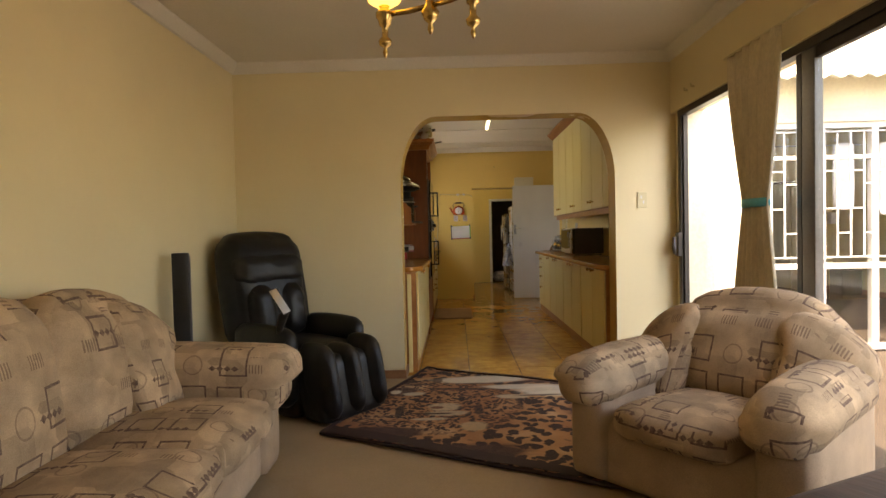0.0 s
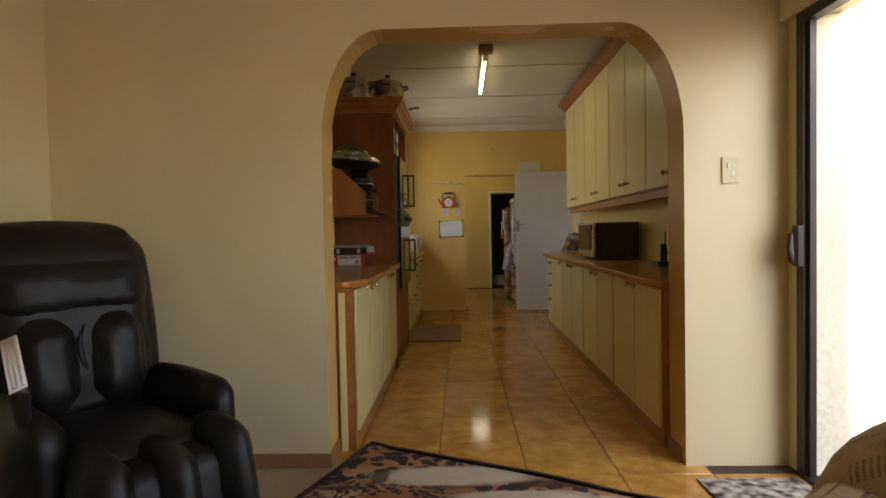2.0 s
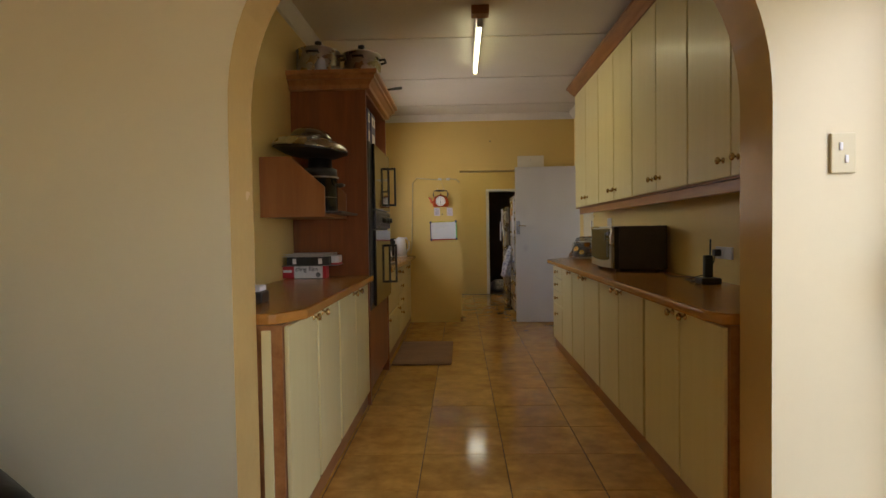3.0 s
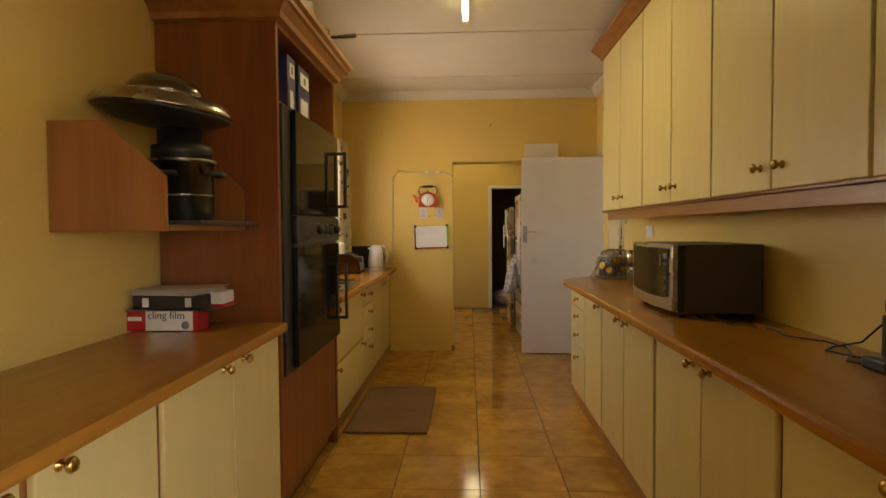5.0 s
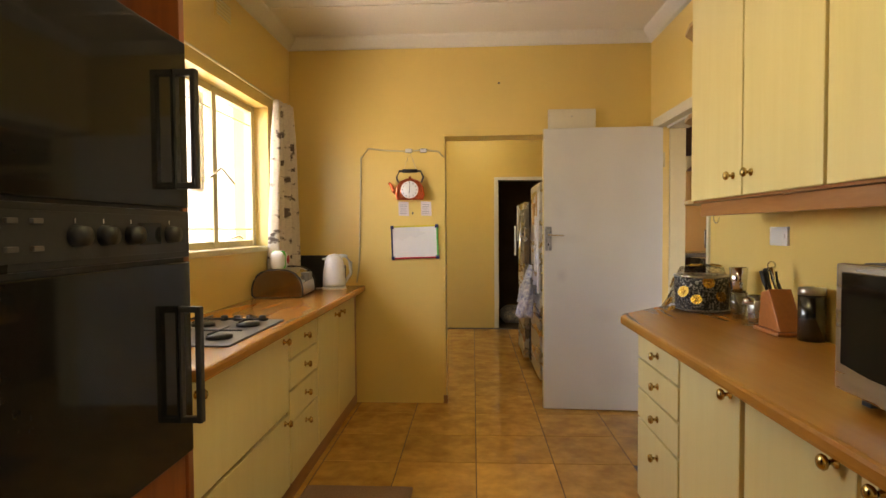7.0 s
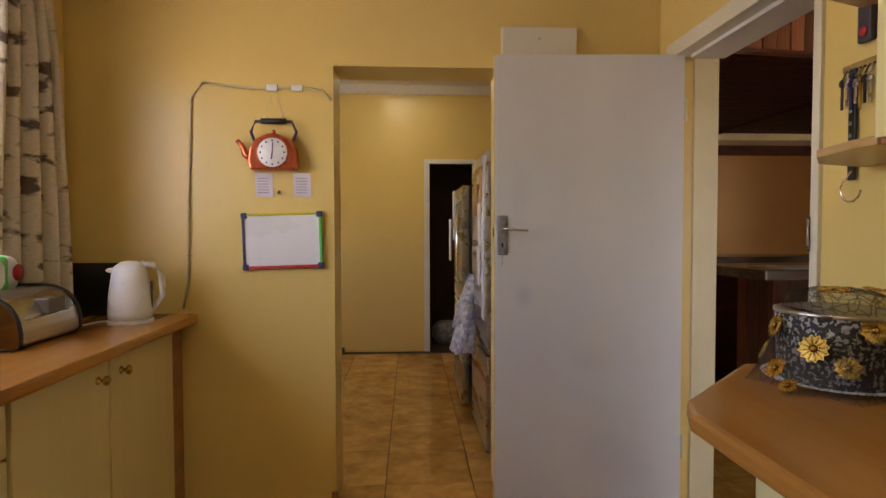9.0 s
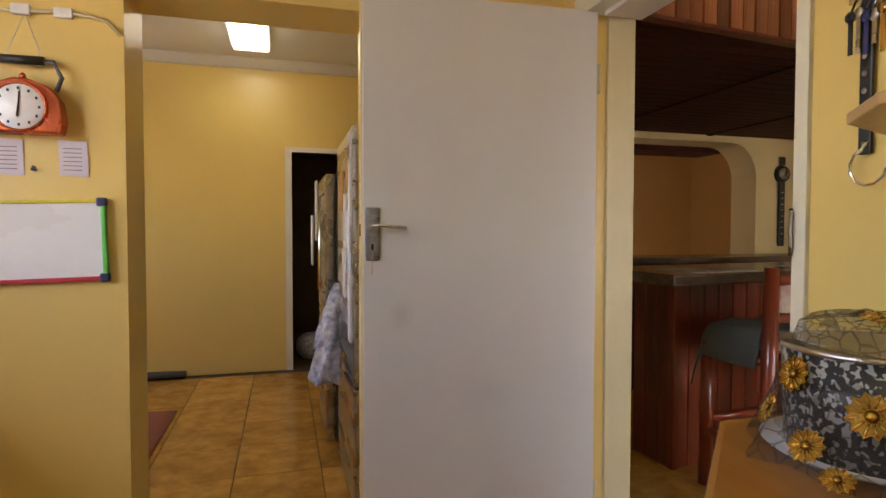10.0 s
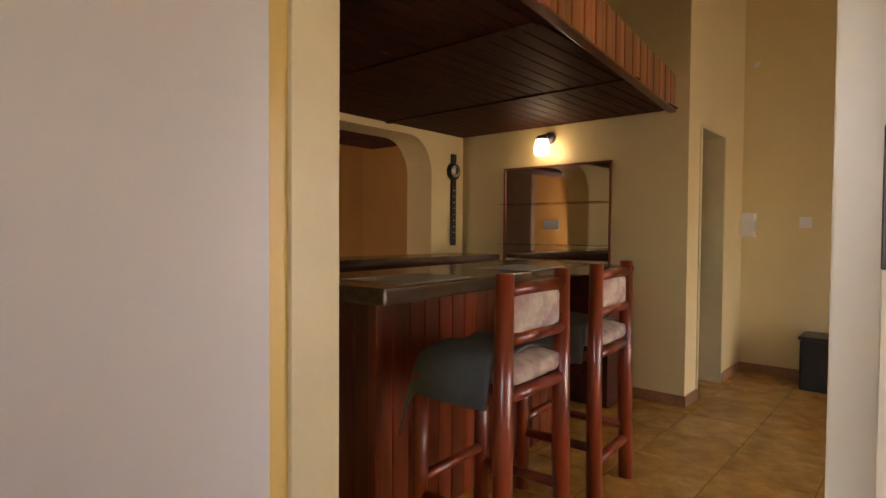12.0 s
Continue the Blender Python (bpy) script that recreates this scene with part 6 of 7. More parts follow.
for k in range(7):
    y = 8.215 + 0.015 * k
    key = pipe([(2.350, y, 1.69), (2.338, y, 1.665)], 0.002, 6)
    join(key, lathe([(0.001, 0), (0.011, 0), (0.011, 0.003), (0.001, 0.003)], 12, (2.336, y, 1.655 + rnk.uniform(-0.008, 0.004)), "x"))
    join(key, box(2.3365, 2.3390, y - 0.004, y + 0.004, 1.585 + rnk.uniform(-0.01, 0.015), 1.65))
    part("key", key, ("steel", "black", "brass", "steel", "navy")[k % 5], kr)

kf = thing("key_remote", "dark grey remote with a red button hanging on the wall", "remote control")
part("body", box(2.338, 2.3578, 8.215, 8.262, 1.745, 1.845, 0.008), "dark_grey", kf)
part("button", lathe([(0.001, 0), (0.014, 0), (0.011, -0.005), (0.001, -0.006)], 16, (2.338, 8.238, 1.772), "x"), "red", kf)

# kitchen ceiling light
tl = thing("tube_light", "bare fluorescent batten lamp on the kitchen ceiling, lit", "ceiling lamp")
part("batten", box(0.975, 1.025, 5.90, 7.20, KH - 0.045, KH - 0.0005, 0.004), "white", tl)
part("tube", lathe([(0.001, 0), (0.0165, 0), (0.0165, 1.2), (0.001, 1.2)], 14, (1.0, 5.96, KH - 0.075), "y"), "tube", tl)
part("holder", box(0.98, 1.02, 5.925, 5.958, KH - 0.10, KH - 0.045, 0.004), "white", tl)
part("holder", box(0.98, 1.02, 7.162, 7.195, KH - 0.10, KH - 0.045, 0.004), "white", tl)
single("ceiling_block", box(0.94, 1.06, 5.80, 5.895, KH - 0.06, KH - 0.0005, 0.004), "browny", "brown wooden mounting block on the ceiling", "mounting block")

# back room
t2 = thing("ceiling_lamp", "square lit ceiling lamp with a white diffuser in the back room", "ceiling lamp")
part("body", box(0.93, 1.23, 11.7, 12.3, KH - 0.035, KH - 0.0005, 0.004), "white", t2)
part("diffuser", box(0.95, 1.21, 11.72, 12.28, KH - 0.06, KH - 0.035, 0.008), "tube2", t2)
ff = thing("refrigerator", "tall white refrigerator covered with papers and magnets", "refrigerator")
part("body", box(1.64, 2.30, 9.84, 10.55, 0.04, 1.70, 0.012), "white", ff)
part("door", box(1.595, 1.638, 9.845, 10.545, 0.60, 1.70, 0.012), "steel", ff)
part("door", box(1.595, 1.638, 9.845, 10.545, 0.06, 0.59, 0.012), "steel", ff)
part("foot", box(1.65, 1.70, 9.86, 9.90, 0, 0.04), "black", ff)
part("foot", box(1.65, 1.70, 10.45, 10.50, 0, 0.04), "black", ff)
part("foot", box(2.2, 2.25, 9.86, 10.50, 0, 0.04), "black", ff)
fz = thing("upright_freezer", "brushed silver upright freezer with a long handle", "freezer")
part("body", box(1.60, 2.25, 10.72, 11.40, 0.04, 1.58, 0.012), "dark_grey", fz)
part("door", box(1.545, 1.598, 10.73, 11.39, 0.06, 1.58, 0.012), "steel", fz)
part("handle", pipe([(1.545, 10.80, 0.9), (1.515, 10.80, 0.92), (1.515, 10.80, 1.45), (1.545, 10.80, 1.47)], 0.010, 8), "chrome", fz)
part("foot", box(1.62, 1.70, 10.78, 11.35, 0, 0.04), "black", fz)
rs = random.Random(8)
for k, (y, z, h, w) in enumerate(((9.88, 1.28, 0.36, 0.05), (9.92, 1.05, 0.30, 0.06), (9.97, 1.42, 0.20, 0.08), (9.90, 0.78, 0.34, 0.06), (10.05, 1.18, 0.25, 0.09), (10.1, 0.95, 0.22, 0.08), (10.2, 1.35, 0.2, 0.12), (9.86, 1.55, 0.13, 0.07))):
    own = prism([(y, z), (y + w, z + 0.01), (y + w + 0.01, z + h), (y - 0.005, z + h - 0.01)], 1.584, 1.5945, "x", 0.002)
    single("pinned_paper", own, ("paper", "paper", "orange", "paper")[k % 4], "curling paper held on the refrigerator door", "paper", group="papers on the refrigerator")
for k, (y, z, h) in enumerate(((10.86, 1.2, 0.35), (10.95, 1.05, 0.3))):
    single("hanging_paper", prism([(y, z), (y + 0.12, z), (y + 0.13, z + h), (y, z + h)], 1.50 - 0.02 * k, 1.51 - 0.02 * k, "x", 0.002), "paper", "white list hanging on the freezer handle", "paper", group="papers on the freezer")


def bag():
    bm = bmesh.new()
    n, m = 26, 14
    rows = []
    for j in range(m + 1):
        t = j / m
        ring = []
        for i in range(n):
            a = 2 * math.pi * i / n
            r = 0.03 + 0.058 * t ** 0.7 + 0.018 * math.sin(a * 5 + t * 6) * t
            ring.append(bm.verts.new((r * 0.8 * math.cos(a) - 0.03 * t, r * 1.1 * math.sin(a), 0.92 - 0.34 * t + 0.015 * math.sin(a * 3) * t)))
        rows.append(ring)
    for a, c in zip(rows, rows[1:]):
        for i in range(n):
            bm.faces.new((a[i], a[(i + 1) % n], c[(i + 1) % n], c[i]))
    bm.faces.new(rows[0])
    bm.faces.new(rows[-1])
    bmesh.ops.recalc_face_normals(bm, faces=bm.faces)
    return bm


M["bag"] = material("white carrier bag with blue print", (0.66, 0.66, 0.72), 0.45, spread=0.06, scale=30, second=(0.30, 0.33, 0.52), detail=1)
bgo = mesh_object("carrier_bag", bag(), "bag", True)
bgo.location = (1.535, 10.20, -0.03)
tagged(bgo, "crumpled white and blue carrier bag hanging at the refrigerator", "carrier bag")
bgo = mesh_object("carrier_bag", bag(), "bag", True)
bgo.matrix_world = pose(1.52, 10.40, 0.07, 0, 8, 50)
tagged(bgo, "crumpled white and blue carrier bag hanging at the refrigerator", "carrier bag")
single("draught_stopper", pipe([(-0.30, 12.68, 0.035), (0.0, 12.69, 0.035), (0.30, 12.68, 0.035), (0.51, 12.66, 0.035)], 0.033, 10), "dark_grey", "long dark cloth roll lying along the wall", "draught stopper")
single("small_rug", soft(-0.60, 0.60, 10.55, 11.72, 0.001, 0.016, 0.007, cuts=6), "redrug" if "redrug" in M else "mat", "faded red rug in the back room", "rug")
single("store_clutter", soft(1.45, 1.75, 13.1, 13.4, 0.0, 0.22, 0.08, 0.02), "bag", "pale bundle on the store room floor", "bundle")

# ---- bar room ----
ang = math.degrees(math.atan2(0.20, 1.85))
bar = thing("bar_counter", "dark mahogany bar counter with board cladding and a thick grained top", "bar counter", (3.02, 9.66, 0), ang)
part("top", prism([(0, 0), (1.80, 0), (1.98, 0.10), (2.05, 0.30), (2.05, 0.62), (0, 0.62)], 1.005, 1.06, "z", 0.010), "bartop", bar)
part("core", box(0.31, 1.95, 0.31, 0.60, 0, 1.004), "mahog_dark", bar)
for k in range(16):
    part("board", box(0.295 + k * 0.104, 0.295 + k * 0.104 + 0.100, 0.293, 0.309, 0.0, 1.004, 0.004, 1), "mahog", bar)
for k in range(3):
    part("board", box(0.293, 0.309, 0.31 + k * 0.098, 0.31 + k * 0.098 + 0.094, 0.0, 1.004, 0.004, 1), "mahog", bar)
part("corner_post", box(0.285, 0.325, 0.285, 0.325, 0.0, 1.004, 0.005), "mahog", bar)
bk = thing("back_counter", "dark wooden counter under the arched opening", "counter")
part("top", box(2.60, 5.95, 11.30, 11.765, 1.0, 1.05, 0.008), "bartop", bk)
part("body", box(2.60, 5.95, 11.36, 11.76, 0, 1.0), "mahog_dark", bk)
sb = thing("side_counter", "dark wooden counter below the mirror", "counter")
part("top", box(5.55, 5.995, 10.10, 11.295, 0.955, 1.0, 0.008), "bartop", sb)
part("body", box(5.60, 5.99, 10.12, 11.29, 0, 0.955), "mahog_dark", sb)
for x, a in ((3.35, 4), (4.25, 7), (4.62, 4)):
    if x < 4.6:
        single("place_mat", box(-0.20, 0.22, -0.15, 0.14, 0, 0.003), "placemat", "grey-beige woven place mat on the bar", "place mat", group="place mats").matrix_world = pose(x, 9.88 + (x - 3.3) * 0.10, 1.0605, 0, 0, a)


def stool():
    s = thing("bar_stool", "varnished log bar stool with floral pad and grey seat cloth", "bar stool", group="stools at the bar")
    w, d = 0.205, 0.36
    for x in (-w, w):
        part("back_post", pipe([(x * 1.06, -0.01, 0), (x * 1.03, 0, 0.55), (x, 0.0, 1.10)], [0.036, 0.034, 0.031], 12), "log", s)
        part("front_leg", pipe([(x * 1.0, d, 0), (x * 0.97, d, 0.72)], [0.033, 0.030], 12), "log", s)
        for z in (0.27, 0.68):
            part("side_rail", pipe([(x, 0, z), (x * 0.98, d, z)], 0.021, 10), "log", s)
    for z in (0.20, 0.69, 0.88, 1.045):
        part("back_rail", pipe([(-w, 0, z), (w, 0, z)], 0.024, 10), "log", s)
    for z in (0.33, 0.69):
        part("front_rail", pipe([(-w, d, z), (w, d, z)], 0.021, 10), "log", s)
    part("back_pad", soft(-0.17, 0.17, -0.018, 0.022, 0.895, 1.03, 0.02, 0.004), "floral", s)
    part("seat_pad", soft(-0.185, 0.185, -0.02, 0.37, 0.715, 0.80, 0.035, 0.012), "floral", s)
    bm = bmesh.new()
    n = 18
    rows = []
    for i in range(n + 1):
        u = i / n * 2 - 1
        row = []
        for j in range(n + 1):
            v = j / n
            x = u * 0.30
            over = max(0, abs(x) - 0.19)
            y = 0.05 + v * 0.42
            oy = max(0, y - 0.36)
            z = 0.818 - over * 1.5 - oy * 1.6 + 0.008 * math.sin(u * 9 + v * 4)
            row.append(bm.verts.new((math.copysign(min(abs(x), 0.20 + over * 0.35), x), min(y, 0.375 + oy * 0.5), z)))
        rows.append(row)
    for a, c in zip(rows, rows[1:]):
        for j in range(n):
            bm.faces.new((a[j], a[j + 1], c[j + 1], c[j]))
    bmesh.ops.recalc_face_normals(bm, faces=bm.faces)
    ob = part("seat_cloth", bm, "greycloth", s, "grey-green cloth over the seat", True)
    md = ob.modifiers.new("thickness", "SOLIDIFY")
    md.thickness = 0.006
    return s


s1 = stool()
s1.matrix_world = pose(3.56, 9.46, 0, 0, 0, 3)
s2 = copy_thing(s1, pose(4.39, 9.55, 0, 0, 0, 5))

th = thing("wall_thermometer", "black figured wall ornament with a round dial and a long pendant", "wall ornament", (5.845, 11.765, 0))
part("dial", lathe([(0.001, -0.03), (0.075, -0.03), (0.085, 0), (0.001, 0)], 24, (0, 0, 1.80), "y"), "black", th)
part("dial_face", lathe([(0.001, -0.034), (0.055, -0.034), (0.055, -0.03), (0.001, -0.03)], 24, (0, 0, 1.80), "y"), "steel", th)
part("figure", box(-0.035, 0.035, -0.02, 0, 1.88, 1.96, 0.012), "black", th)
part("pendant", box(-0.035, 0.035, -0.018, 0, 1.12, 1.73, 0.014), "black", th)
for k in range(9):
    part("scale_mark", box(-0.012, 0.012, -0.021, -0.0185, 1.18 + 0.055 * k, 1.19 + 0.055 * k), "steel", th)
mi = thing("mirror_cabinet", "recessed mirror shelf cabinet with two glass shelves behind the bar", "mirror")
part("mirror", box(5.990, 5.997, 10.30, 11.27, 1.02, 1.79), "mirror", mi)
for b4 in ((5.975, 5.999, 10.285, 10.30, 1.0, 1.805), (5.975, 5.999, 11.27, 11.285, 1.0, 1.805), (5.975, 5.999, 10.30, 11.27, 1.79, 1.805)):
    part("edge_trim", box(*b4, 0.002), "mahog", mi)
for z in (1.14, 1.48):
    part("glass_shelf", box(5.86, 5.989, 10.31, 11.26, z, z + 0.006), "drinking_glass", mi)
part("socket", box(5.980, 5.989, 10.74, 10.88, 1.27, 1.35, 0.003), "plastic", mi)
sc = thing("wall_lamp", "small wall lamp with a lit frosted shade on a dark bracket", "wall lamp")
part("bracket", pipe([(5.998, 10.83, 2.03), (5.93, 10.83, 2.04), (5.87, 10.83, 2.03)], 0.014, 10, lathe([(0.001, -0.03), (0.045, -0.025), (0.05, 0), (0.001, 0)], 20, (5.999, 10.83, 2.03), "x")), "dark_grey", sc)
part("cap", lathe([(0.001, 2.035), (0.04, 2.03), (0.05, 2.005), (0.001, 2.0)], 20, (5.86, 10.83, 0)), "dark_grey", sc)
part("shade", lathe([(0.048, 2.0), (0.062, 1.95), (0.062, 1.89), (0.05, 1.875), (0.001, 1.872)], 24, (5.86, 10.83, 0)), "shade_lit", sc)
ds = thing("paper_dispenser", "grey-white dispenser box on the far wall", "dispenser")
part("body", box(7.40, 7.499, 9.60, 9.71, 1.22, 1.43, 0.01), "plastic", ds)
sw = thing("light_switch", "small white switch on the far wall", "switch")
part("plate", box(7.488, 7.499, 9.18, 9.27, 1.30, 1.39, 0.003), "plastic", sw)
bi = thing("storage_bin", "black plastic bin against the far wall", "bin", (7.26, 9.02, 0))
part("body", box(-0.17, 0.17, -0.17, 0.17, 0, 0.40, 0.02), "black", bi)
part("lid", box(-0.18, 0.18, -0.18, 0.18, 0.401, 0.43, 0.01), "black", bi)
single("junction_button", lathe([(0.001, 0), (0.03, 0), (0.025, -0.015), (0.001, -0.018)], 16, (7.499, 9.62, 2.75), "x"), "plastic", "small round white sensor on the wall", "sensor")
for b in ((DX0 - 0.03, DX0 + 0.01, 9.712, 9.96, 0, 2.05), (DX1 - 0.01, DX1 + 0.03, 9.712, 9.96, 0, 2.05), (DX0 + 0.01, DX1 - 0.01, 9.712, 9.96, 2.03, 2.06)):
    struct("door_frame_side", box(*b, 0.003), "frame", "cream door lining")
sdl = thing("side_door", "cream painted door standing open into the side room", "door", (6.87, 9.965, 0), 97)
part("leaf", box(0, 0.58, -0.035, 0, 0.01, 2.02, 0.003), "frame", sdl)
shf = thing("pantry_shelf", "dark shelf with small bottles in the side room", "shelf")
part("board", box(6.3, 7.45, 10.7, 10.95, 1.60, 1.62), "mahog", shf)
part("board", box(6.3, 7.45, 10.7, 10.95, 1.10, 1.12), "mahog", shf)
part("upright", box(7.42, 7.45, 10.7, 10.95, 0, 2.0), "mahog", shf)
part("upright", box(6.3, 6.33, 10.7, 10.95, 0, 2.0), "mahog", shf)


# ---- living room ----
def on_fabric(name, bm, parent, mat="sofa", label=""):
    ob = part(name, bm, mat, parent, label, True)
    boxuv(ob)
    return ob


def wing(parent, s, y0, y1, z0, z1, x0, x1, drop):
    """A loose cushion draped from the backrest over the arm: narrow at the seat, wide and sloping on top."""
    ob = on_fabric("wing_cushion", soft(x0, x1, 0, y1 - y0, z0, z1, 0.075, 0.025, cuts=9), parent)
    for v in ob.data.vertices:
        u, w = v.co.y / (y1 - y0), (v.co.z - z0) / (z1 - z0)
        fold = 0.006 * math.sin(w * 17 + u * 6)
        v.co.x += 0.13 * (1 - w) - 0.05 * u * w + fold
        v.co.z -= drop * u * u * w
        v.co.y = s * (y0 + v.co.y * (0.50 + 0.50 * w) + (1 - w) * 0.02)
    if s < 0:
        ob.data.flip_normals()
    return ob


ac = thing("armchair", "tan patterned chenille armchair with fat rolled arms beside the sliding door", "armchair", (1.72, 1.68, 0), 221)
on_fabric("base", soft(-0.42, 0.40, -0.50, 0.50, 0.03, 0.34, 0.05, 0.01), ac, "sofa_plain")
seat = on_fabric("seat_cushion", soft(-0.30, 0.47, -0.28, 0.25, 0.30, 0.47, 0.075, 0.03), ac)
for v in seat.data.vertices:
    v.co.z -= 0.025 + 0.06 * (0.47 - v.co.x) / 0.77
for s in (-1, 1):
    ar = on_fabric("arm", soft(-0.36, 0.50, s * 0.43 - 0.14, s * 0.43 + 0.14, 0.40, 0.62, 0.105, 0.02), ac)
    for v in ar.data.vertices:
        f = max(0.0, (v.co.x - 0.05) / 0.45)
        v.co.z -= 0.035 * f * f
        v.co.y += s * (0.030 * f if v.co.z > 0.50 else 0.0)
        v.co.z += 0.006 * noise.noise(v.co * 9)
        v.co.x += 0.05 * f * max(0.0, (v.co.z - 0.48) / 0.14)
        v.co.y -= 0.04 * (s > 0)
    on_fabric("arm_panel", soft(-0.36, 0.44, s * 0.41 - 0.10, s * 0.41 + 0.10, 0.05, 0.50, 0.04, 0.01), ac, "sofa_plain")
    wc = wing(ac, s, 0.20, 0.58, 0.36, 0.80, -0.38, -0.19, 0.20)
    for v in wc.data.vertices:
        v.co.x += 0.12 * max(0.0, (0.62 - v.co.z) / 0.26)
        v.co.y -= 0.03 * (s > 0)
bkk = on_fabric("backrest", soft(-0.50, -0.20, -0.38, 0.38, 0.34, 0.85, 0.14, 0.05, cuts=9), ac)
for v in bkk.data.vertices:
    if v.co.x > -0.32:
        v.co.x += 0.12 * max(0.0, (0.80 - v.co.z) / 0.46)
    v.co.x -= (v.co.z - 0.34) * 0.16
    v.co.z -= 0.16 * max(0, abs(v.co.y) - 0.05) ** 2 * 4 * max(0, (v.co.z - 0.5)) * 2
    v.co += Vector((0.010 * noise.noise(v.co * 7), 0, 0.008 * noise.noise(v.co * 6 + Vector((4, 0, 0)))))

sf = thing("sofa", "long tan patterned chenille sofa with an arched back against the wall", "sofa", (-0.82, 0.82, 0), 0)
sf.matrix_world = pose(-0.70, 0.84, 0, 0, 0, 2)
on_fabric("base", soft(-0.42, 0.30, -1.20, 1.10, 0.03, 0.30, 0.03, 0.01), sf, "sofa_plain")
for y0, y1 in ((-0.98, -0.33), (-0.33, 0.30), (0.30, 0.92)):
    on_fabric("seat_cushion", soft(-0.28, 0.38, y0, y1, 0.27, 0.45, 0.07, 0.03), sf)
    on_fabric("back_cushion", soft(-0.42, -0.16, y0, y1, 0.36, 0.90, 0.11, 0.04), sf)
sa = on_fabric("arm", soft(-0.34, 0.40, 0.90, 1.20, 0.34, 0.665, 0.075, 0.01, cuts=9), sf)
for v in sa.data.vertices:
    if v.co.z > 0.52:
        v.co.x += 0.05 * max(0.0, v.co.x / 0.4)
        v.co.y += 0.03 * (v.co.y > 1.0)
    v.co.z -= 0.05 * max(0.0, v.co.x + 0.1) * (v.co.z > 0.5)
    v.co.z += 0.005 * noise.noise(v.co * 9)
on_fabric("arm_panel", soft(-0.34, 0.33, 0.92, 1.16, 0.04, 0.42, 0.03, 0.01), sf, "sofa_plain")
on_fabric("arm", soft(-0.34, 0.38, -1.26, -0.96, 0.34, 0.64, 0.10, 0.02), sf)
wing(sf, 1, 0.60, 1.20, 0.40, 0.93, -0.40, -0.16, 0.20)
bf = on_fabric("back_frame", soft(-0.47, -0.34, -1.15, 1.05, 0.05, 0.90, 0.06, 0.01, cuts=10), sf)
for o in sf.children:
    if o.name.startswith(("back_cushion", "back_frame")):
        for v in o.data.vertices:
            if v.co.z > 0.5:
                v.co.z += 0.09 * (1 - ((v.co.y + 0.05) / 1.15) ** 2) * (v.co.z - 0.5) / 0.4
                v.co.x -= (v.co.z - 0.5) * 0.12

mc = thing("massage_chair", "black leather massage chair with padded leg rests", "massage chair", (-0.575, 3.08, 0), -36)
part("backrest", soft(-0.50, -0.22, -0.33, 0.33, 0.38, 1.18, 0.13, 0.03, cuts=18), "leather", mc)
part("head_pad", soft(-0.46, -0.185, -0.29, 0.29, 0.82, 1.07, 0.09, 0.02, cuts=14), "leather", mc)
part("back_pad", soft(-0.38, -0.15, -0.24, -0.02, 0.48, 0.84, 0.09, 0.015, cuts=14), "leather", mc)
part("back_pad", soft(-0.38, -0.15, 0.02, 0.24, 0.48, 0.84, 0.09, 0.015, cuts=14), "leather", mc)
part("seat", soft(-0.30, 0.32, -0.24, 0.24, 0.30, 0.47, 0.06, 0.02), "leather", mc)
for s in (-1, 1):
    part("arm", soft(-0.32, 0.28, s * 0.30 - 0.07, s * 0.30 + 0.07, 0.10, 0.60, 0.07, 0.02, cuts=8), "leather", mc)
part("base", soft(-0.45, 0.28, -0.30, 0.30, 0.01, 0.34, 0.04), "leather", mc)
for s in (-1, 0, 1):
    part("leg_pad", soft(0.24, 0.52, s * 0.205 - 0.06, s * 0.205 + 0.06, 0.06, 0.50 if s else 0.47, 0.06, 0.02, cuts=8), "leather", mc)
part("leg_trough", soft(0.22, 0.47, -0.28, 0.28, 0.02, 0.43, 0.05), "leather", mc)
for o in mc.children:
    if o.name.startswith(("backrest", "head_pad", "back_pad")):
        for v in o.data.vertices:
            v.co.x -= (v.co.z - 0.38) * 0.20
            v.co.z += (v.co.z - 0.38) * 0.05
            w = noise.noise(Vector((0.0, v.co.y * 9, v.co.z * 26 + v.co.y * 8))) + 0.6 * noise.noise(Vector((3.0, v.co.y * 22, v.co.z * 14)))
            v.co.x += 0.011 * w * (1 if abs(v.co.y) < 0.3 else 0.3)
    if o.name.startswith("leg_"):
        for v in o.data.vertices:
            v.co.x += (0.5 - v.co.z) * 0.20
hd = part("remote_holder", pipe([(0.16, -0.31, 0.52), (0.20, -0.34, 0.62), (0.27, -0.365, 0.70), (0.33, -0.38, 0.735)], [0.020, 0.024, 0.030, 0.018], 10), "black", mc, "black remote control holder on the arm")
tgp = part("remote_control", box(-0.115, 0.105, -0.024, 0.024, -0.003, 0.003, 0.002), "paper", hd, "cream ribbed remote control")
for k in range(4):
    part("rib", pipe([(-0.108, -0.018 + 0.012 * k, 0.005), (0.098, -0.018 + 0.012 * k, 0.005)], 0.0045, 6), "paper", tgp)
tgp.matrix_local = pose(0.255, -0.372, 0.795, 28, 36, -8)
for k in range(5):
    a_, b_ = -0.19 + 0.095 * k, 0.60 + 0.02 * (k % 2)
    part("leather_fold", pipe([(-0.235 - 0.1 * (z_ - 0.38) + 0.012, a_ + 0.02 * math.sin(z_ * 21 + k), z_) for z_ in (b_, b_ + 0.08, b_ + 0.15, b_ + 0.22)], [0.004, 0.013, 0.012, 0.003], 8), "leather", mc)
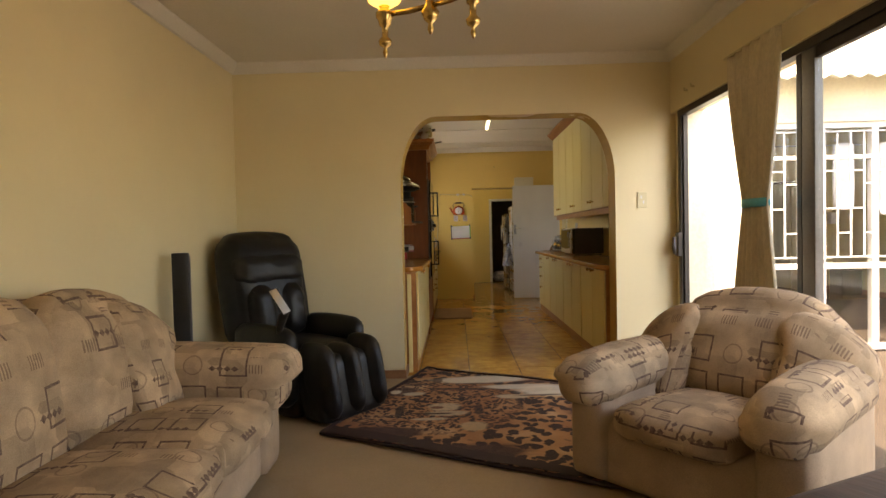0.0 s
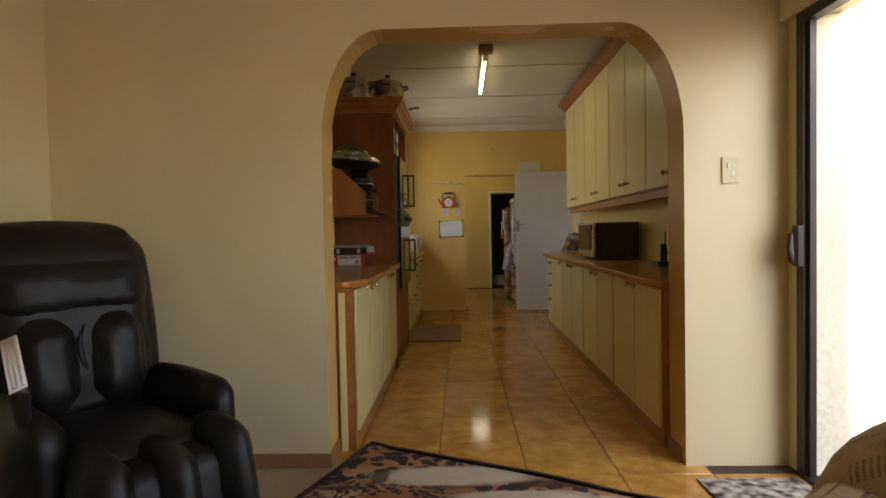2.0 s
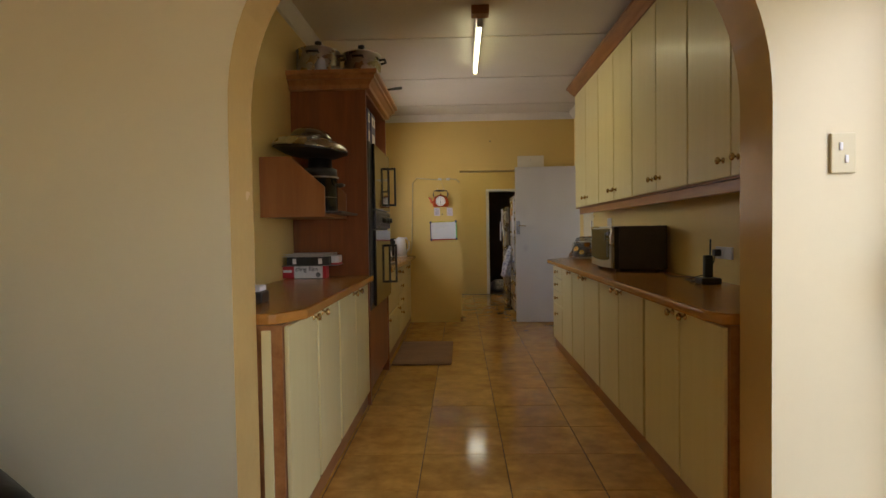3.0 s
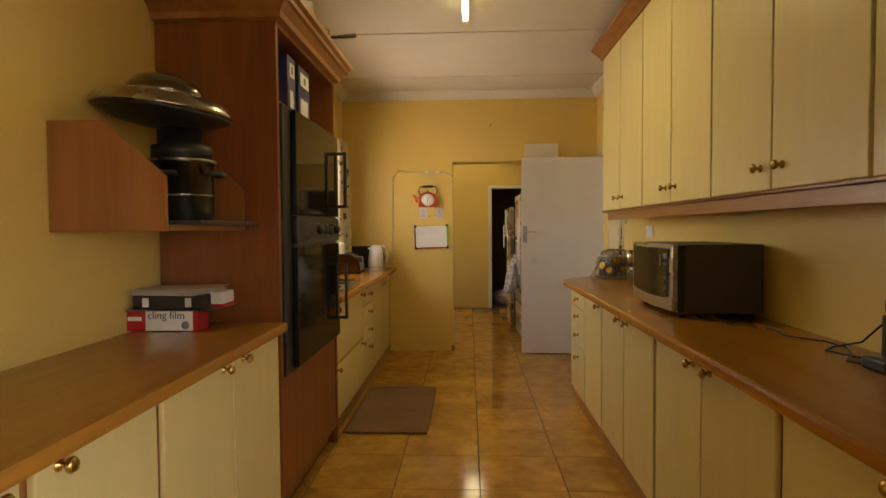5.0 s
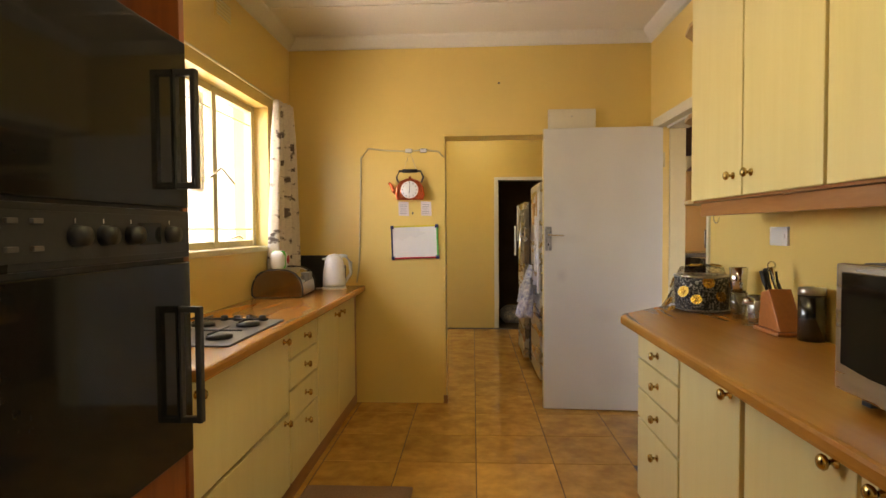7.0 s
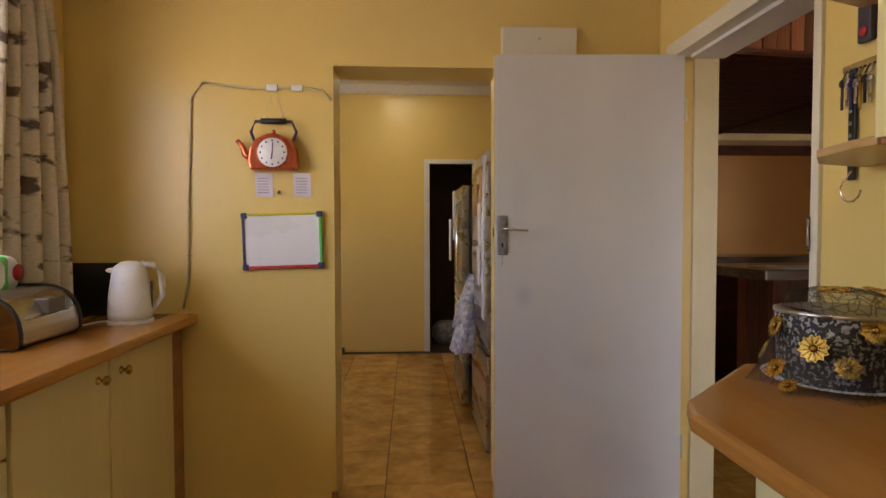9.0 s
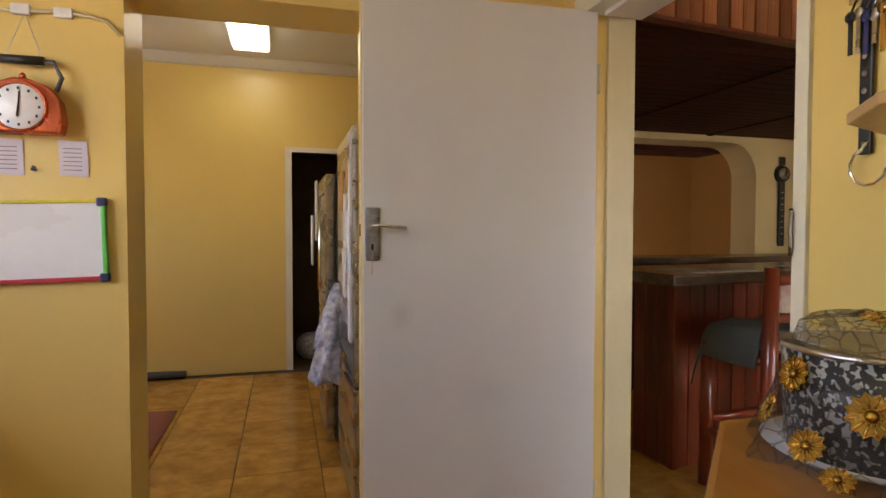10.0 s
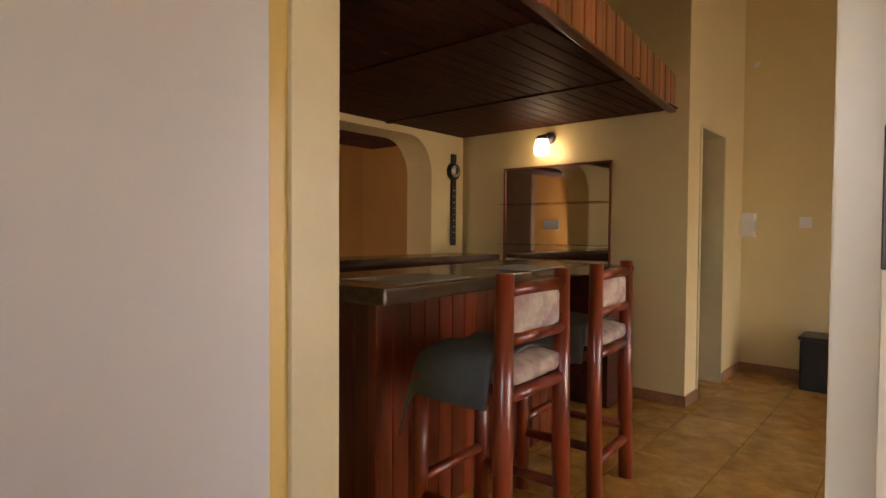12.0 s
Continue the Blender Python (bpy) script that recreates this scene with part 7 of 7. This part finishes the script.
spk = thing("tower_speaker", "slim black tower speaker beside the massage chair", "speaker", (-1.165, 2.50, 0), 20)
part("cabinet", box(-0.035, 0.06, -0.032, 0.032, 0.02, 1.12, 0.008), "black", spk)
part("grille", box(0.0605, 0.066, -0.026, 0.026, 0.1, 1.10, 0.003), "dark_grey", spk)
part("stand", box(-0.10, 0.10, -0.09, 0.09, 0, 0.02, 0.006), "black", spk)


def rug():
    bm = bmesh.new()
    A, U, V = Vector((0.25, 4.02, 0)), Vector((1.11, -0.54, 0)).normalized() * 2.1, Vector((-0.55, -1.57, 0)).normalized() * 1.68
    n, m = 60, 44
    rr = []
    for i in range(n + 1):
        row = []
        for j in range(m + 1):
            p = A + U * (i / n) + V * (j / m)
            w = noise.noise(Vector((p.x * 2.3, p.y * 2.3, 0.0)))
            p = p + Vector((0.015 * noise.noise(p * 3), 0.015 * noise.noise(p * 3 + Vector((5, 0, 0))), 0))
            p.z = 0.020 + 0.012 * w + (0.012 if i < 3 and j < 6 else 0)
            row.append(bm.verts.new(p))
        rr.append(row)
    for a, c in zip(rr, rr[1:]):
        for j in range(m):
            bm.faces.new((a[j], a[j + 1], c[j + 1], c[j]))
    bmesh.ops.recalc_face_normals(bm, faces=bm.faces)
    edge = [r[0].co.copy() for r in rr] + [v.co.copy() for v in rr[-1]] + [r[-1].co.copy() for r in rr[::-1]] + [v.co.copy() for v in rr[0][::-1]]
    r = thing("animal_print_rug", "plush leopard-print rug with a dark brown binding", "rug")
    ob = part("pile", bm, "rug", r, "", True)
    md = ob.modifiers.new("thickness", "SOLIDIFY")
    md.thickness = 0.012
    bd2 = bmesh.new()
    for o, u, v, wu, wv in ((A, U, V, 1.0, 0.010), (A, U, V, 0.008, 1.0), (A + V * 0.94, U, V, 1.0, 0.06)):
        k2 = 40
        grid = [[bd2.verts.new(o + u * (wu * i / k2) + v * (wv * j / 6) + Vector((0, 0, 0.0365 + 0.012 * noise.noise(Vector(((o + u * (wu * i / k2) + v * (wv * j / 6)).x * 2.3, (o + u * (wu * i / k2) + v * (wv * j / 6)).y * 2.3, 0)))))) for j in range(7)] for i in range(k2 + 1)]
        for g0, g1 in zip(grid, grid[1:]):
            for j in range(6):
                bd2.faces.new((g0[j], g1[j], g1[j + 1], g0[j + 1]))
    part("border", bd2, "rugedge", r, "dark brown border band", True)
    part("binding", pipe([p for k, p in enumerate(edge) if k % 2 == 0], 0.011, 8, closed=True), "rugedge", r, "dark brown binding")
    return r


M["matprint"] = material("black rubber mat with pale scrolls", (0.42, 0.38, 0.30), 0.8, spread=0.1, scale=22, second=(0.015, 0.012, 0.010), detail=1, bump=0.3)
M["rugedge"] = material("dark brown binding", (0.035, 0.015, 0.012), 0.9)
rug()
ot = thing("footstool", "dark brown ribbed footstool beside the armchair", "footstool", (1.72, 0.47, 0), 25)
part("cushion", soft(-0.40, 0.40, -0.28, 0.28, 0.10, 0.50, 0.08, 0.02), "darkcloth", ot)
part("leg", box(-0.34, -0.28, -0.22, -0.16, 0.006, 0.12), "black", ot)
part("leg", box(0.28, 0.34, -0.22, -0.16, 0.006, 0.12), "black", ot)
part("leg", box(-0.34, -0.28, 0.16, 0.22, 0.006, 0.12), "black", ot)
part("leg", box(0.28, 0.34, 0.16, 0.22, 0.006, 0.12), "black", ot)
cu = curtain("patio_curtain", "curtain", "beige satin curtain tied with a turquoise ribbon at the sliding door", ((2.22, 2.06), (2.235, 2.66)), 0.06, 2.24, 0.030, 6, (1.33, 0.42, -0.06), 3)
tie = lathe([(0.120, -0.024), (0.128, -0.024), (0.131, 0.0), (0.128, 0.024), (0.120, 0.024), (0.122, 0.0)], 28)
for v in tie.verts:
    v.co = Vector((2.227 + v.co.x * 0.36, 2.324 + v.co.y * 1.02, 1.335 + v.co.z))
part("tieback", tie, "teal", cu, "turquoise ribbon tieback")
single("patio_curtain_rail", pipe([(2.23, -1.3, 2.245), (2.23, 2.68, 2.245)], 0.009, 8, pipe([(2.30, 2.66, 2.245), (2.23, 2.66, 2.245)], 0.008, 8)), "frame", "cream curtain rail over the sliding door", "curtain rail")
for y in (3.30, 3.42):
    single("wall_hook", pipe([(2.30, y, 2.24), (2.275, y, 2.24), (2.275, y, 2.26)], 0.006, 8), "frame", "painted hook beside the sliding door", "hook")
sw = thing("light_switch", "white light switch with two rockers on the arch wall", "switch")
part("plate", box(2.022, 2.100, 3.749, 3.7595, 1.378, 1.505, 0.004), "frame", sw)
part("rocker", box(2.046, 2.056, 3.744, 3.749, 1.45, 1.475, 0.002), "plastic", sw)
part("rocker", box(2.064, 2.074, 3.744, 3.749, 1.41, 1.435, 0.002), "plastic", sw)

ch = thing("chandelier", "polished brass chandelier with curved arms and amber glass shades", "chandelier", (0.46, 1.18, 0))
part("stem", lathe([(0.001, 1.93), (0.006, 1.935), (0.012, 1.95), (0.008, 1.97), (0.024, 1.985), (0.034, 2.01), (0.022, 2.03), (0.014, 2.05), (0.03, 2.07), (0.03, 2.09), (0.012, 2.11), (0.012, 2.60), (0.05, 2.61), (0.05, 2.629), (0.001, 2.629)], 20), "brass", ch)
for k, a in enumerate((158, -37)):
    c, s_ = math.cos(radians(a)), math.sin(radians(a))
    R = 0.19
    am = part("arm", pipe([(0, 0, 2.035), (c * R * 0.5, s_ * R * 0.5, 2.03), (c * R, s_ * R, 2.035)], 0.010, 10), "brass", ch)
    part("drop", lathe([(r_, 1.87 + (z_ - 1.87) * 0.78) for r_, z_ in [(0.001, 1.87), (0.006, 1.88), (0.010, 1.90), (0.005, 1.92), (0.022, 1.935), (0.026, 1.955), (0.012, 1.975), (0.012, 2.02), (0.022, 2.03), (0.024, 2.05), (0.034, 2.07), (0.034, 2.09), (0.015, 2.11), (0.03, 2.13), (0.001, 2.135)]], 16, (c * R, s_ * R, 0)), "brass", am, "turned brass drop finial")
    part("shade", lathe([(0.03, 2.11), (0.06, 2.13), (0.085, 2.18), (0.09, 2.24), (0.075, 2.29), (0.07, 2.29), (0.082, 2.24), (0.08, 2.18), (0.055, 2.138), (0.03, 2.118)], 24, (c * R, s_ * R, -0.045)), "amber" if k == 0 else "amber_unlit", ch)
dm = single("door_mat", box(1.83, 2.29, 3.22, 3.60, 0.0035, 0.012, 0.003), "matprint", "small dark door mat at the sliding door", "mat")


for x, z0, w in ((4.10, 1.50, 0.10), (4.36, 1.36, 0.18), (4.80, 1.30, 0.20)):
    single("hanging_garment", soft(x - w / 2, x + w / 2, 4.735, 4.79, z0, 1.995, 0.012, 0.012), "paper", "white washing hanging behind the barred window", "laundry", group="washing behind the window")
single("washing_line", pipe([(3.12, 4.646, 1.985), (3.19, 4.765, 1.985), (6.93, 4.765, 1.985), (6.98, 4.646, 1.985)], 0.006, 6), "steel", "thin line carrying the washing behind the window", "washing line")


# ---- floor tiles, last ----
def floor_tiles():
    px, py = 0.437, 0.427
    own = box(0.002, px - 0.002, 0.0015, py - 0.0015, -0.004, 0.0, 0.0018, 1)
    me = bpy.data.meshes.new("tile")
    own.to_mesh(me)
    me.materials.append(M["tile"])
    root = tagged(new("floor_tiles"), "honey-coloured glazed ceramic floor tiles with dark joints", "", kind="structure")
    for (x0, x1, y0, y1) in ((0.20, 2.4, 3.20, 3.70), (0.0, 2.0, 3.70, 9.7), (-1.2, 2.4, 9.7, 12.8), (2.36, 7.5, 8.2, 11.3), (1.95, 2.36, 8.2, 9.7)):
        i0, i1 = math.floor((x0 - 0.19) / px), math.ceil((x1 - 0.19) / px)
        for i in range(i0, i1):
            for j in range(math.floor((y0 - 3.671) / py), math.ceil((y1 - 3.671) / py)):
                x, y = 0.190 + i * px, 3.671 + j * py
                cx, cy = x + px / 2, y + py / 2
                if not (x0 - 0.22 <= cx < x1 + 0.001 and y0 <= cy < y1) or (i, j) in DONE:
                    continue
                DONE.add((i, j))
                ob = new("tile", me)
                ob.parent = root
                ob.location = (x, y, 0)


DONE = set()
floor_tiles()
